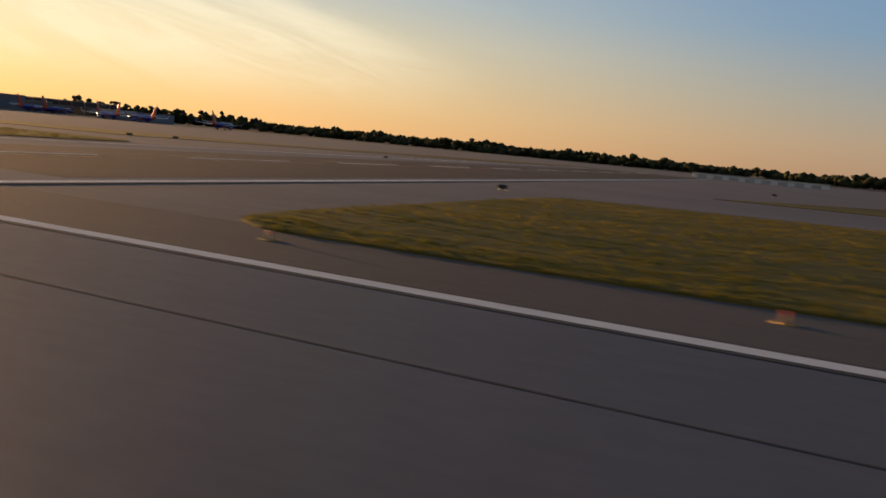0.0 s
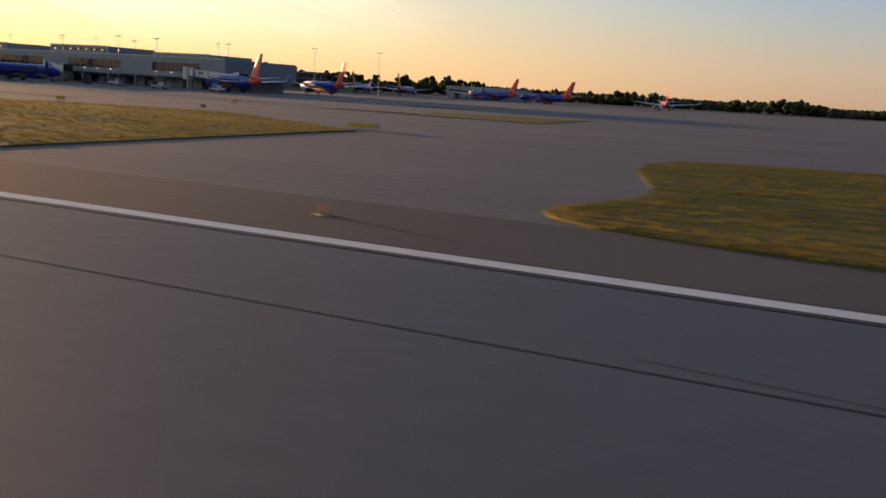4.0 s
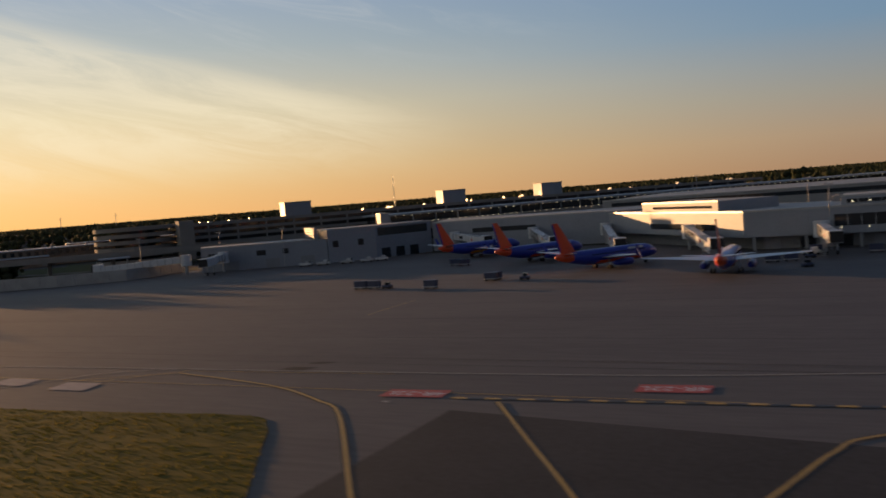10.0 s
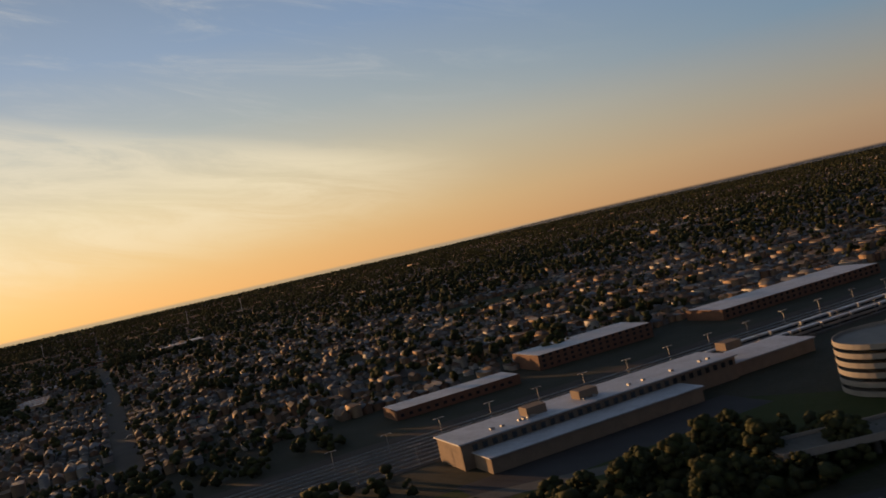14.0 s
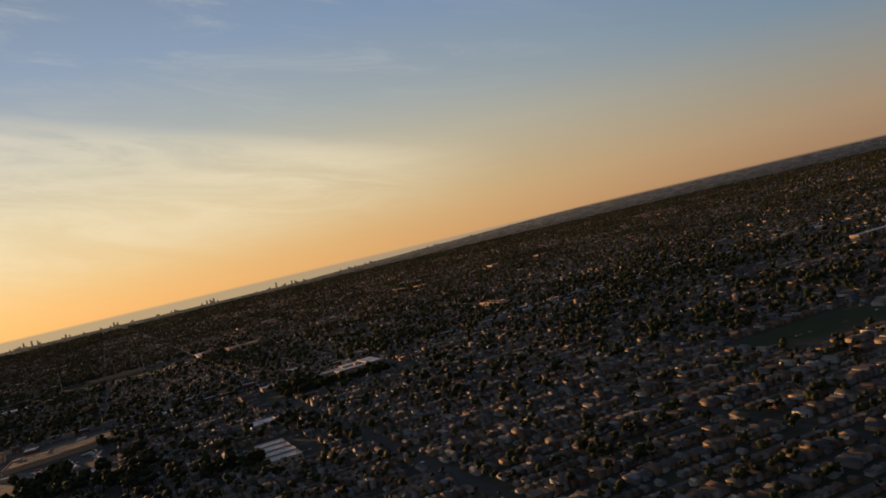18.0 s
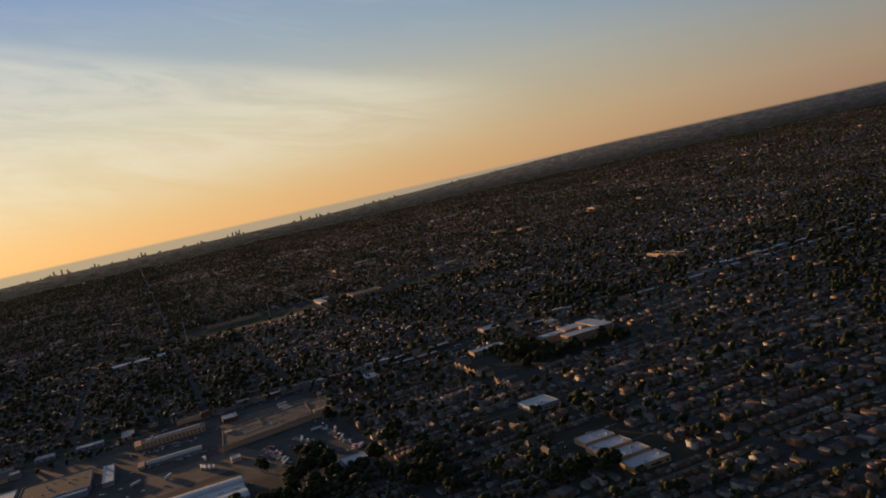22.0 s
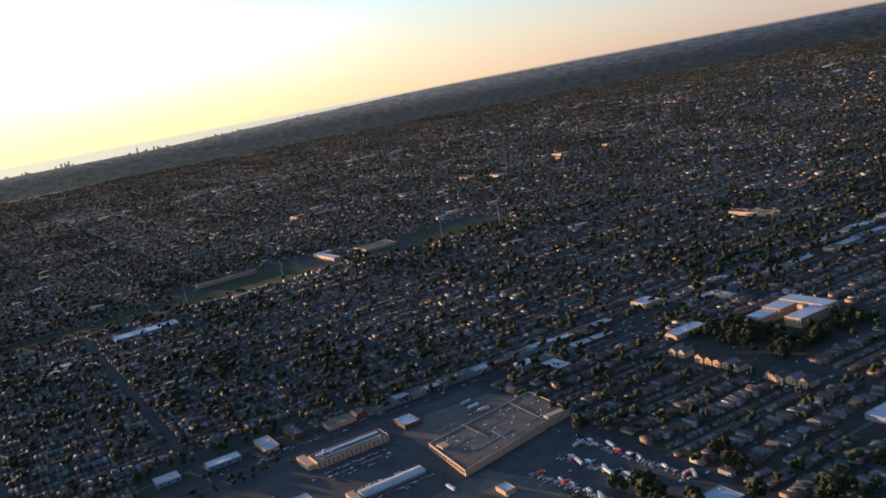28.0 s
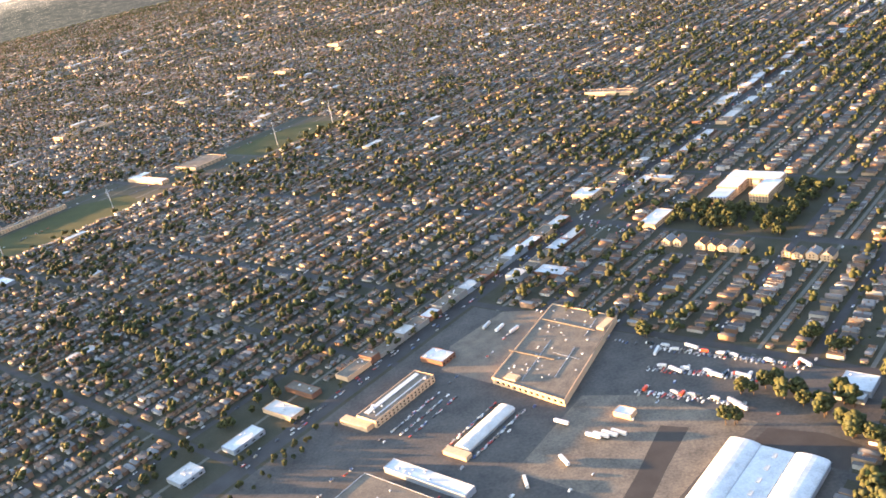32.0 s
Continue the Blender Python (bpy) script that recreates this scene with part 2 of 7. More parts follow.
    if bump:
        bp = node(nt, "ShaderNodeBump", Strength=bump, Distance=0.05)
        nt.links.new(small.outputs[0], bp.inputs["Height"])
        nt.links.new(bp.outputs[0], b.inputs["Normal"])
    if emit:
        b.inputs["Emission Color"].default_value, b.inputs["Emission Strength"].default_value = (*emit[0], 1), emit[1]
    MATS[name] = m
    return m


M_LAND = mat("land", (0.0624, 0.0576, 0.0448), 0.95, scale=0.09, fine=14, other=(0.032, 0.0352, 0.0208), bump=0, spec=0.15)
M_CONC = mat("apron_concrete", (0.1353, 0.1245, 0.1209), 0.75, sharp=0.16, vary=0.2, scale=0.16, fine=14, other=(0.0848, 0.0784, 0.0784), bump=0.05, spec=0.25, stretch=(0.16, 1, 1))
M_RUN = mat("runway_surface", (0.1136, 0.1173, 0.1317), 0.7, sharp=0.2, scale=0.16, fine=22, other=(0.0794, 0.0821, 0.093), bump=0.1, spec=0.22, stretch=(0.6, 1, 1))
M_SHOULDER = mat("shoulder_asphalt", (0.1173, 0.1046, 0.0956), 0.85, sharp=0.17, scale=0.3, fine=24, other=(0.0794, 0.0722, 0.0685), bump=0.1, spec=0.15, stretch=(0.5, 1, 1))
M_DARK = mat("rubbered_asphalt", (0.05, 0.045, 0.042), 0.85, vary=0.3, scale=0.1, fine=50, bump=0.1, spec=0.12)
M_TAXI = mat("taxiway_asphalt", (0.0689, 0.0672, 0.0689), 0.85, scale=0.12, fine=25, sharp=0.14, other=(0.0443, 0.0426, 0.0435), bump=0.1, spec=0.15)
M_YARD = mat("yard_gravel", (0.0952, 0.0892, 0.0833), 0.95, scale=0.09, fine=9, sharp=0.14, other=(0.0476, 0.0467, 0.0476), bump=0, spec=0.15)
M_JOINT = mat("joint_seal", (0.03, 0.028, 0.026), 0.8, vary=0.3, bump=0)
M_WHITE = mat("white_paint", (0.72, 0.72, 0.70), 0.6, vary=0.12, scale=2, fine=12, bump=0.05, other=(0.5, 0.49, 0.47))
M_YEL = mat("yellow_paint", (0.46, 0.28, 0.05), 0.6, vary=0.2, scale=2, fine=10, bump=0.05)
M_RED = mat("red_paint", (0.45, 0.06, 0.04), 0.6, vary=0.2, scale=2, fine=10, bump=0.05)
M_BLACK = mat("black_paint", (0.02, 0.02, 0.02), 0.55, vary=0.3, bump=0.05)
M_GRASS = mat("airfield_grass", (0.165, 0.122, 0.024), 0.95, scale=0.11, fine=11, sharp=0.12, other=(0.052, 0.058, 0.011), bump=0.7, stretch=(0.3, 1.1, 1), spec=0.12)
M_BLADE = mat("grass_blades", (0.215, 0.165, 0.032), 0.9, scale=0.11, fine=11, sharp=0.12, other=(0.078, 0.098, 0.016), bump=0, island=0.25, stretch=(0.3, 1.1, 1), leaf=0.5, spec=0.12)
M_ROAD = mat("street_asphalt", (0.0496, 0.048, 0.0496), 0.8, vary=0.25, scale=0.15, fine=20, bump=0, spec=0.12)
M_ALLEY = mat("alley_concrete", (0.112, 0.108, 0.096), 0.85, vary=0.25, scale=0.2, fine=12, bump=0, spec=0.12)
M_LAWN = mat("lawn", (0.05, 0.06, 0.022), 0.95, vary=0.4, scale=0.25, fine=6, other=(0.035, 0.05, 0.014), bump=0, spec=0.12)
M_FIELD = mat("playing_field", (0.0544, 0.0589, 0.0218), 0.95, vary=0.3, scale=0.1, fine=12, other=(0.032, 0.0384, 0.0154), bump=0, spec=0.12)
M_DIRT = mat("bare_gravel", (0.1742, 0.1496, 0.1215), 0.95, vary=0.3, scale=0.12, fine=8, sharp=0.14, other=(0.0782, 0.0714, 0.0646), bump=0, spec=0.15)
M_TERM = mat("terminal_cladding", (0.245, 0.265, 0.30), 0.5, vary=0.1, scale=0.3, fine=10, bump=0.02)
M_TERM2 = mat("terminal_grey", (0.22, 0.23, 0.24), 0.5, vary=0.12, scale=0.3, fine=10, bump=0.02)
M_ROOFG = mat("flat_roof", (0.42, 0.42, 0.42), 0.85, vary=0.2, scale=0.3, fine=8, bump=0.03, spec=0.12)
# this dark colour also stands for the shade inside garage and ramp
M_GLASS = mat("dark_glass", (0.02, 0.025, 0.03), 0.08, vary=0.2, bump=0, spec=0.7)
M_BRIDGE = mat("bridge_panel", (0.56, 0.57, 0.58), 0.45, vary=0.12, scale=1, fine=8, bump=0.05)
M_STEEL = mat("galvanised_steel", (0.35, 0.36, 0.37), 0.45, 0.6, vary=0.15, scale=2, fine=6, bump=0.02)
M_RUBBER = mat("black_rubber", (0.02, 0.02, 0.02), 0.8, vary=0.3, bump=0.02)
M_CWALL = mat("precast_concrete", (0.25, 0.235, 0.215), 0.85, vary=0.15, scale=0.4, fine=14, bump=0.08, spec=0.12)
M_BARRIER = mat("barrier_concrete", (0.36, 0.35, 0.33), 0.85, vary=0.2, scale=0.4, fine=14, bump=0.08, spec=0.12)
M_BLUE = mat("blue_aircraft_paint", (0.018, 0.035, 0.30), 0.28, vary=0.06, scale=0.5, fine=6, bump=0)
M_CART = mat("faded_navy_paint", (0.030, 0.040, 0.085), 0.5, vary=0.2, scale=1.5, fine=6, bump=0.02)
M_ORANGE = mat("orange_red_aircraft_paint", (0.62, 0.075, 0.02), 0.3, vary=0.08, scale=0.5, fine=6, bump=0)
M_GOLD = mat("yellow_aircraft_paint", (0.75, 0.36, 0.03), 0.3, vary=0.08, scale=0.5, fine=6, bump=0)
M_WING = mat("bare_wing_grey", (0.50, 0.51, 0.53), 0.35, 0.3, vary=0.08, scale=0.5, fine=6, bump=0)
M_LEAF = mat("foliage", (0.0784, 0.0832, 0.0352), 0.9, scale=0.30, fine=6, other=(0.0384, 0.0464, 0.0208), bump=0.3, island=0.4, leaf=0.35, spec=0.15)
M_BARK = mat("bark", (0.07, 0.05, 0.035), 0.9, vary=0.3, scale=2, fine=8, bump=0.3, spec=0.12)
WALLS = ((0.264, 0.176, 0.112), (0.32, 0.232, 0.152), (0.368, 0.344, 0.312), (0.208, 0.128, 0.084), (0.44, 0.424, 0.4), (0.288, 0.2, 0.136), (0.24, 0.216, 0.2))
ROOFS = ((0.125, 0.082, 0.058), (0.150, 0.096, 0.066), (0.098, 0.092, 0.094), (0.078, 0.076, 0.084), (0.150, 0.145, 0.146), (0.074, 0.064, 0.058), (0.112, 0.078, 0.058), (0.200, 0.205, 0.215), (0.090, 0.082, 0.079))
M_HWALL = mat("house_walls", (0.86, 0.86, 0.86), 0.85, vary=0.14, scale=0.5, fine=10, bump=0, palette=WALLS, spec=0.2)
M_HROOF = mat("shingle_roofs", (0.84, 0.84, 0.84), 0.8, vary=0.17, scale=0.5, fine=10, bump=0, palette=ROOFS, spec=0.3)
M_HWALL1 = mat("house_wall", (0.86, 0.86, 0.86), 0.85, vary=0.14, scale=0.5, fine=10, bump=0, obrandom=1, palette=WALLS, spec=0.2)
M_HROOF1 = mat("shingle_roof", (0.84, 0.84, 0.84), 0.8, vary=0.17, scale=0.5, fine=10, bump=0, obrandom=1, palette=ROOFS, spec=0.3)
M_BRICK = mat("tan_brick", (0.52, 0.36, 0.225), 0.85, vary=0.15, scale=0.6, fine=14, bump=0.1, spec=0.12)
# tan brick darkened in colour for the sunless station front
M_DBRICK = mat("weathered_brown_brick", (0.23, 0.175, 0.13), 0.85, vary=0.18, scale=0.5, fine=14, bump=0.1, spec=0.12)
M_RBRICK = mat("red_brick", (0.15, 0.085, 0.06), 0.85, vary=0.2, scale=0.6, fine=14, bump=0.1, spec=0.12)
M_WROOF = mat("white_membrane_roof", (0.52, 0.545, 0.59), 0.55, vary=0.15, scale=0.22, fine=7, sharp=0.14, other=(0.33, 0.345, 0.37), bump=0.03)
M_GROOF = mat("gravel_roof", (0.1827, 0.1573, 0.1275), 0.95, vary=0.25, scale=0.16, fine=9, sharp=0.14, other=(0.0892, 0.0799, 0.0714), bump=0.05, spec=0.12)
M_CARS = mat("car_paint", (0.93, 0.93, 0.93), 0.35, vary=0.05, bump=0, palette=((0.62, 0.62, 0.62), (0.34, 0.35, 0.37), (0.03, 0.03, 0.035), (0.36, 0.03, 0.02), (0.60, 0.60, 0.61), (0.05, 0.08, 0.18), (0.13, 0.13, 0.14), (0.64, 0.63, 0.60), (0.07, 0.07, 0.08), (0.28, 0.26, 0.22)))
M_CARW = mat("vehicle_white", (0.48, 0.48, 0.48), 0.35, vary=0.05, bump=0, obrandom=0.4)
M_SIGNW = mat("sign_black", (0.015, 0.015, 0.015), 0.5, vary=0.2, bump=0)
M_SIGNY = mat("sign_yellow", (0.7, 0.42, 0.03), 0.5, vary=0.1, bump=0)
M_LAMP = mat("lamp_glow", (1, 0.8, 0.5), 0.4, bump=0, emit=((1.0, 0.80, 0.48), 0.8))
M_MAG = mat("magenta_sign_light", (0.8, 0.02, 0.4), 0.4, bump=0, emit=((1.0, 0.04, 0.45), 0.5))
M_BALLAST = mat("rail_ballast", (0.07, 0.06, 0.053), 0.95, vary=0.3, scale=0.3, fine=12, bump=0, spec=0.12)

# ---- builders ----
def obj(name, verts, faces, material, parent=None, label="", smooth=False, m=None):
    me = bpy.data.meshes.new(name)
    me.from_pydata([tuple(v) for v in verts], [], faces)
    me.materials.append(material)
    if smooth:
        me.polygons.foreach_set("use_smooth", [True] * len(me.polygons))
    me.update()
    ob = new(name, me)
    if m is not None:
        ob.matrix_basis = m
    if parent:
        ob.parent = parent
    if label:
        ob["label"] = label
    return ob


def part(name, bm, material, parent, label="", smooth=False):
    me = bpy.data.meshes.new(name)
    bm.to_mesh(me)
    bm.free()
    me.materials.append(material)
    if smooth:
        me.polygons.foreach_set("use_smooth", [True] * len(me.polygons))
    ob = new(name, me)
    ob.parent = parent
    if label:
        ob["label"] = label
    return ob


def thing(name, m, label, category, group="", kind=""):
    ob = new(name)
    ob.empty_display_size = 0.2
    ob.matrix_basis = m
    return tagged(ob, label, category, group, kind)


def bx(x0, x1, y0, y1, z0, z1, bevel=0.0):
    bm = bmesh.new()
    bmesh.ops.create_cube(bm, size=1)
    bmesh.ops.scale(bm, vec=(x1 - x0, y1 - y0, z1 - z0), verts=bm.verts)
    bmesh.ops.translate(bm, vec=((x0 + x1) / 2, (y0 + y1) / 2, (z0 + z1) / 2), verts=bm.verts)
    if bevel:
        bmesh.ops.bevel(bm, geom=bm.edges[:], offset=bevel, segments=1, affect="EDGES")
    return bm


def add_box(bm, x0, x1, y0, y1, z0, z1, m=None):
    r = bmesh.ops.create_cube(bm, size=1)["verts"]
    bmesh.ops.scale(bm, vec=(x1 - x0, y1 - y0, z1 - z0), verts=r)
    bmesh.ops.translate(bm, vec=((x0 + x1) / 2, (y0 + y1) / 2, (z0 + z1) / 2), verts=r)
    if m is not None:
        bmesh.ops.transform(bm, matrix=m, verts=r)
    return bm


def tube(a, b, r0, r1=None, seg=8, bm=None):
    bm = bm or bmesh.new()
    a, b = Vector(a), Vector(b)
    d = b - a
    r = bmesh.ops.create_cone(bm, cap_ends=True, segments=seg, radius1=r0, radius2=r0 if r1 is None else r1, depth=d.length)["verts"]
    bmesh.ops.transform(bm, matrix=Matrix.Translation((a + b) / 2) @ d.to_track_quat("Z", "Y").to_matrix().to_4x4(), verts=r)
    return bm


def sheet(name, poly, z, material, label, category, thick=0.0, parent=None, kind="structure"):
    """A flat piece of ground in the outline poly, with a lip of that thickness."""
    n = len(poly)
    v = [(x, y, z) for x, y in poly]
    f = [tuple(range(n))]
    if thick:
        v += [(x, y, z - thick) for x, y in poly]
        f += [(i, (i + 1) % n, n + (i + 1) % n, n + i) for i in range(n)]
    ob = obj(name, v, f, material)
    area = sum(poly[i][0] * poly[(i + 1) % n][1] - poly[(i + 1) % n][0] * poly[i][1] for i in range(n))
    if area < 0:
        ob.data.flip_normals()
    if parent:
        ob.parent = parent
        return ob
    return tagged(ob, label, category, kind=kind)


def ribbon(pts, width):
    """The outline of a painted band along the line pts."""
    left, right = [], []
    for i, p in enumerate(pts):
        a, b = Vector(pts[max(0, i - 1)]), Vector(pts[min(len(pts) - 1, i + 1)])
        d = (b - a).normalized()
        n = Vector((-d.y, d.x)) * width / 2
        left.append((p[0] + n.x, p[1] + n.y))
        right.append((p[0] - n.x, p[1] - n.y))
    return left, right


def band(name, pts, width, z, material, label, category="marking", parent=None):
    l, r = ribbon(pts, width)
    n = len(l)
    ob = obj(name, [(x, y, z) for x, y in l + r], [(i, n + i, n + i + 1, i + 1) for i in range(n - 1)], material)
    if parent:
        ob.parent = parent
        return ob
    return tagged(ob, label, category, kind="structure")


def curve(*ctrl, n=14):
    """Points on a smooth line through ctrl."""
    P = [Vector(p) for p in ctrl]
    P = [2 * P[0] - P[1]] + P + [2 * P[-1] - P[-2]]
    out = []
    for i in range(1, len(P) - 2):
        for k in range(n):
            t = k / n
            a, b, c, d = P[i - 1:i + 3]
            q = 0.5 * (2 * b + (c - a) * t + (2 * a - 5 * b + 4 * c - d) * t * t + (3 * b - a - 3 * c + d) * t ** 3)
            out.append((q.x, q.y))
    out.append(tuple(P[-2]))
    return out


# the street grid of the town: p runs along the long avenues, q across them
S_DIR, E_DIR = Vector((0.6252, 0.7804)), Vector((-0.7804, 0.6252))
GRID = Matrix(((S_DIR.x, E_DIR.x, 0, 0), (S_DIR.y, E_DIR.y, 0, 0), (0, 0, 1, 0), (0, 0, 0, 1)))


def pq(p, q, z=0.0):
    return Vector((S_DIR.x * p + E_DIR.x * q, S_DIR.y * p + E_DIR.y * q, z))


def at_pq(p, q, z=0.0, turn=0.0):
    return Matrix.Translation(pq(p, q, z)) @ pose(0, 0, 0, 0, 0, math.degrees(math.atan2(S_DIR.y, S_DIR.x)) + turn)


# ---- ground ----
CX, CY, RAD = -600.0, 0.0, 4900.0
gv, gf = [(CX, CY, -0.02)], []
rings = (150, 400, 900, 1800, 3000, RAD)
for r in rings:
    gv += [(CX + r * math.cos(a), CY + r * math.sin(a), -0.02) for a in np.linspace(0, 2 * math.pi, 97)[:-1]]
gf += [(0, 1 + i, 1 + (i + 1) % 96) for i in range(96)]
for k in range(len(rings) - 1):
    a, b = 1 + 96 * k, 1 + 96 * (k + 1)
    gf += [(a + i, b + i, b + (i + 1) % 96, a + (i + 1) % 96) for i in range(96)]
tagged(obj("ground", gv, gf, M_LAND), "dark dusty land under town and airfield reaching the horizon", "ground", kind="structure")

# ---- airfield: pavement, grass, markings ----
sheet("apron", [(150, -90), (150, 240), (-120, 300), (-250, 230), (-300, 140), (-470, 138), (-498, 134), (-500, 106), (-518, 97), (-535, 79), (-552, 64),
                (-600, 10), (-640, -90)][::-1], 0.0, M_CONC, "pale worn concrete of the airport apron and taxiways", "apron")
EDGE = ((150, 9.5), (-15, 9.62), (-200, 9.98), (-275, 10.38), (-320, 10.65), (-640, 11.6))      # the runway's painted edge


def edge_y(x):
    return float(np.interp(-x, [-e[0] for e in EDGE], [e[1] for e in EDGE]))


sheet("runway", [(150, -12), *[(x, y + 0.18) for x, y in EDGE], (-640, -12)], 0.012, M_RUN, "grey grooved runway pavement with long joints", "runway")
sheet("runway_shoulder", [(x, y + 0.18) for x, y in EDGE[::-1]] + [(150, 13.4), (-320, 13.9), (-640, 15)], 0.010, M_SHOULDER, "brownish asphalt shoulder beside the runway", "shoulder")
cross = lambda x0, x1: [(x0 + 0.7, -12), (x0 - 11, 165), (x1 - 11, 165), (x1 + 0.7, -12)]
sheet("crossing_runway", cross(-52.5, -28.5), 0.016, M_RUN, "crossing runway of grey worn asphalt", "runway")
sheet("crossing_runway_rubber", [(-46.5, 17), (-57, 165), (-40.5, 165), (-30.5, 17)], 0.020, M_DARK, "black rubbered middle of the crossing runway", "runway")

edge = thing("edge_line", pose(0, 0, 0), "long white painted runway edge line with dark borders", "marking", kind="structure")
for i, (x0, x1) in enumerate(((150, -27.8), (-52.6, -640))):
    pts = [(x0, edge_y(x0)), *[e for e in EDGE if x1 < e[0] < x0], (x1, edge_y(x1))]
    band("border", pts, 0.62, 0.020, M_JOINT, "", parent=edge)
    band("stripe", pts, 0.36, 0.024, M_WHITE, "", parent=edge)
xedge = thing("crossing_edge_lines", pose(0, 0, 0), "broad white edge lines of the crossing runway", "marking", kind="structure")
for x in (-28.2, -51.15):
    band("border", [(x + 0.7, -12), (x - 10.5, 165)], 0.9, 0.026, M_JOINT, "", parent=xedge)
    band("stripe", [(x + 0.7, -12), (x - 10.5, 165)], 0.56, 0.030, M_WHITE, "", parent=xedge)
for k in range(12):
    y = -11 + 15 * k
    x = lambda yy: -40.2 - 0.063 * (yy - 9)
    band("stripe", [(x(y), y), (x(y + 9), y + 9)], 0.45, 0.030, M_WHITE, "", parent=xedge)
    for s in (-1.4, 1.4):
        band("yellow_line", [(x(y) + s, y), (x(y + 11) + s, y + 11)], 0.14, 0.030, M_YEL, "", parent=xedge)
for k, (x0, x1) in enumerate(((-231.0, -252.0), (-291.5, -330.0))):
    tdz = thing("touchdown_marking", pose(0, 0, 0), "pair of thick white touchdown bars with dark borders", "marking", kind="structure")
    for y in ((7.0, 5.3) if k == 0 else (6.0,)):
        w = 0.85 if k == 0 else 3.4
        band("border", [(x0 + 0.25, y), (x1 - 0.25, y)], w + 0.28, 0.020, M_JOINT, "", parent=tdz)
        band("bar", [(x0, y), (x1, y)], w, 0.024, M_WHITE, "", parent=tdz)
joints = thing("pavement_joints", pose(0, 0, 0), "thin dark sealed joints along the runway", "joint", kind="structure")
for x0, x1 in ((150, -28), (-53, -230), (-253, -290), (-331, -600)):
    xs = [x0, *[e[0] for e in EDGE if x1 < e[0] < x0], x1]
    band("joint", [(x, edge_y(x) - 3.2) for x in xs], 0.04, 0.017, M_JOINT, "", parent=joints)
band("joint", [(-29.5, 4.3), (-52, 4.1)], 0.08, 0.019, M_JOINT, "", parent=joints)
band("tyre_curve", curve((-47.6, 2.0), (-47.8, 4.4), (-47.9, 5.3), (-48.2, 7.4), (-48.4, 10.3), (-48.5, 12)), 0.13, 0.019, M_TAXI, "", parent=joints)
for y in (46.5, 55.4, 64.0, 73.0, 82.0):
    band("joint", [(-120, y - 3), (-520, y)], 0.09, 0.008, M_JOINT, "", parent=joints)
sheet("taxiway", [(-248, 9.9), (-262, 9.9), (-275, 12), (-263, 24), (-262, 38), (-236, 38), (-233, 29.5), (-247, 17)][::-1], 0.020, M_TAXI, "dark tyre-marked asphalt of the taxiway exit", "taxiway")
sheet("taxiway", [(-381, 13.4), (-404, 13.4), (-404, 36), (-381, 33)][::-1], 0.020, M_TAXI, "dark tyre-marked asphalt of the taxiway exit", "taxiway")
sheet("taxiway", [(-82, 10.0), (-115, 10.0), (-113, 15), (-109, 22), (-109, 40), (-90.5, 40), (-91.0, 22), (-88.2, 14.8), (-82, 13.2)][::-1], 0.014, M_TAXI, "brown-grey asphalt of a taxiway exit", "taxiway")

ISLANDS = (
    curve((90, 13.3), (0, 13.1), (-17.7, 13.0), (-21.2, 13.5), (-22.4, 16.0), (-22.8, 24), (-23, 35), (-20, 37.5), (0, 40), (90, 42)),
    curve((-56.0, 13.8), (-70, 13.2), (-83, 13.0), (-88.3, 14.6), (-90.6, 18), (-91.2, 24), (-90.5, 36), (-84, 41.5), (-72, 46), (-63, 48), (-58.6, 46), (-57.3, 38), n=8),
    curve((-109.2, 30), (-109.5, 22), (-111.5, 16.5), (-116, 14.0), (-130, 13.4), (-160, 13.4), (-162, 20), (-162, 33), (-135, 33), (-122, 36.5), (-111.5, 36), n=8),
    curve((-177.6, 13.6), (-195, 13.4), (-232, 13.7), (-247.5, 14.4), (-248, 15.2), (-246.5, 16.8), (-241.8, 21.4), (-233.1, 28.8), (-226.7, 31.5), (-213, 35), (-195, 42.5), (-185, 39), (-178.6, 35.0), n=8),
    curve((-264.3, 28), (-268.2, 21.8), (-272.5, 17.4), (-278, 14.6), (-288, 14.0), (-320, 14.0), (-370, 14.2), (-378, 18), (-377.5, 25), (-371.6, 31.0), (-358.6, 34.0), (-340, 36), (-309, 38.5), (-283, 35.5), (-270, 34), (-265.5, 31), n=8),
    curve((-405.9, 24), (-405.6, 18), (-409, 14.6), (-416, 14.2), (-470, 14.2), (-480, 20), (-462, 30), (-425, 32.5), (-414, 33.4), (-411.3, 32), (-408.9, 28.5), n=8),
)
for poly in ISLANDS:
    sheet("grass", poly, 0.05, M_GRASS, "sunlit dry green airfield grass between pavements", "grass", 0.08)
for poly in ([(-132, 58.5), (-117, 54.4), (-92, 55), (-74, 60), (-63, 124), (-61, 170), (-67, 170), (-76, 90), (-100, 66)],
             [(-20, 58), (10, 62), (60, 100), (60, 112), (-8, 80)], [(-179, 62), (-190, 63), (-192, 72), (-180, 80)],
             [(-79, 44), (-98, 39), (-98, 47), (-84, 53)]):
    sheet("grass", poly, 0.04, M_GRASS, "strip of dry airfield grass", "grass", 0.06)
# tufts along the islands that the aircraft passes
rng = random.Random(5)
tv, tf = [], []


def inside(poly, x, y):
    c = False
    for i in range(len(poly)):
        (xa, ya), (xb, yb) = poly[i - 1], poly[i]
        if (ya > y) != (yb > y) and x < (xb - xa) * (y - ya) / (yb - ya) + xa:
            c = not c
    return c


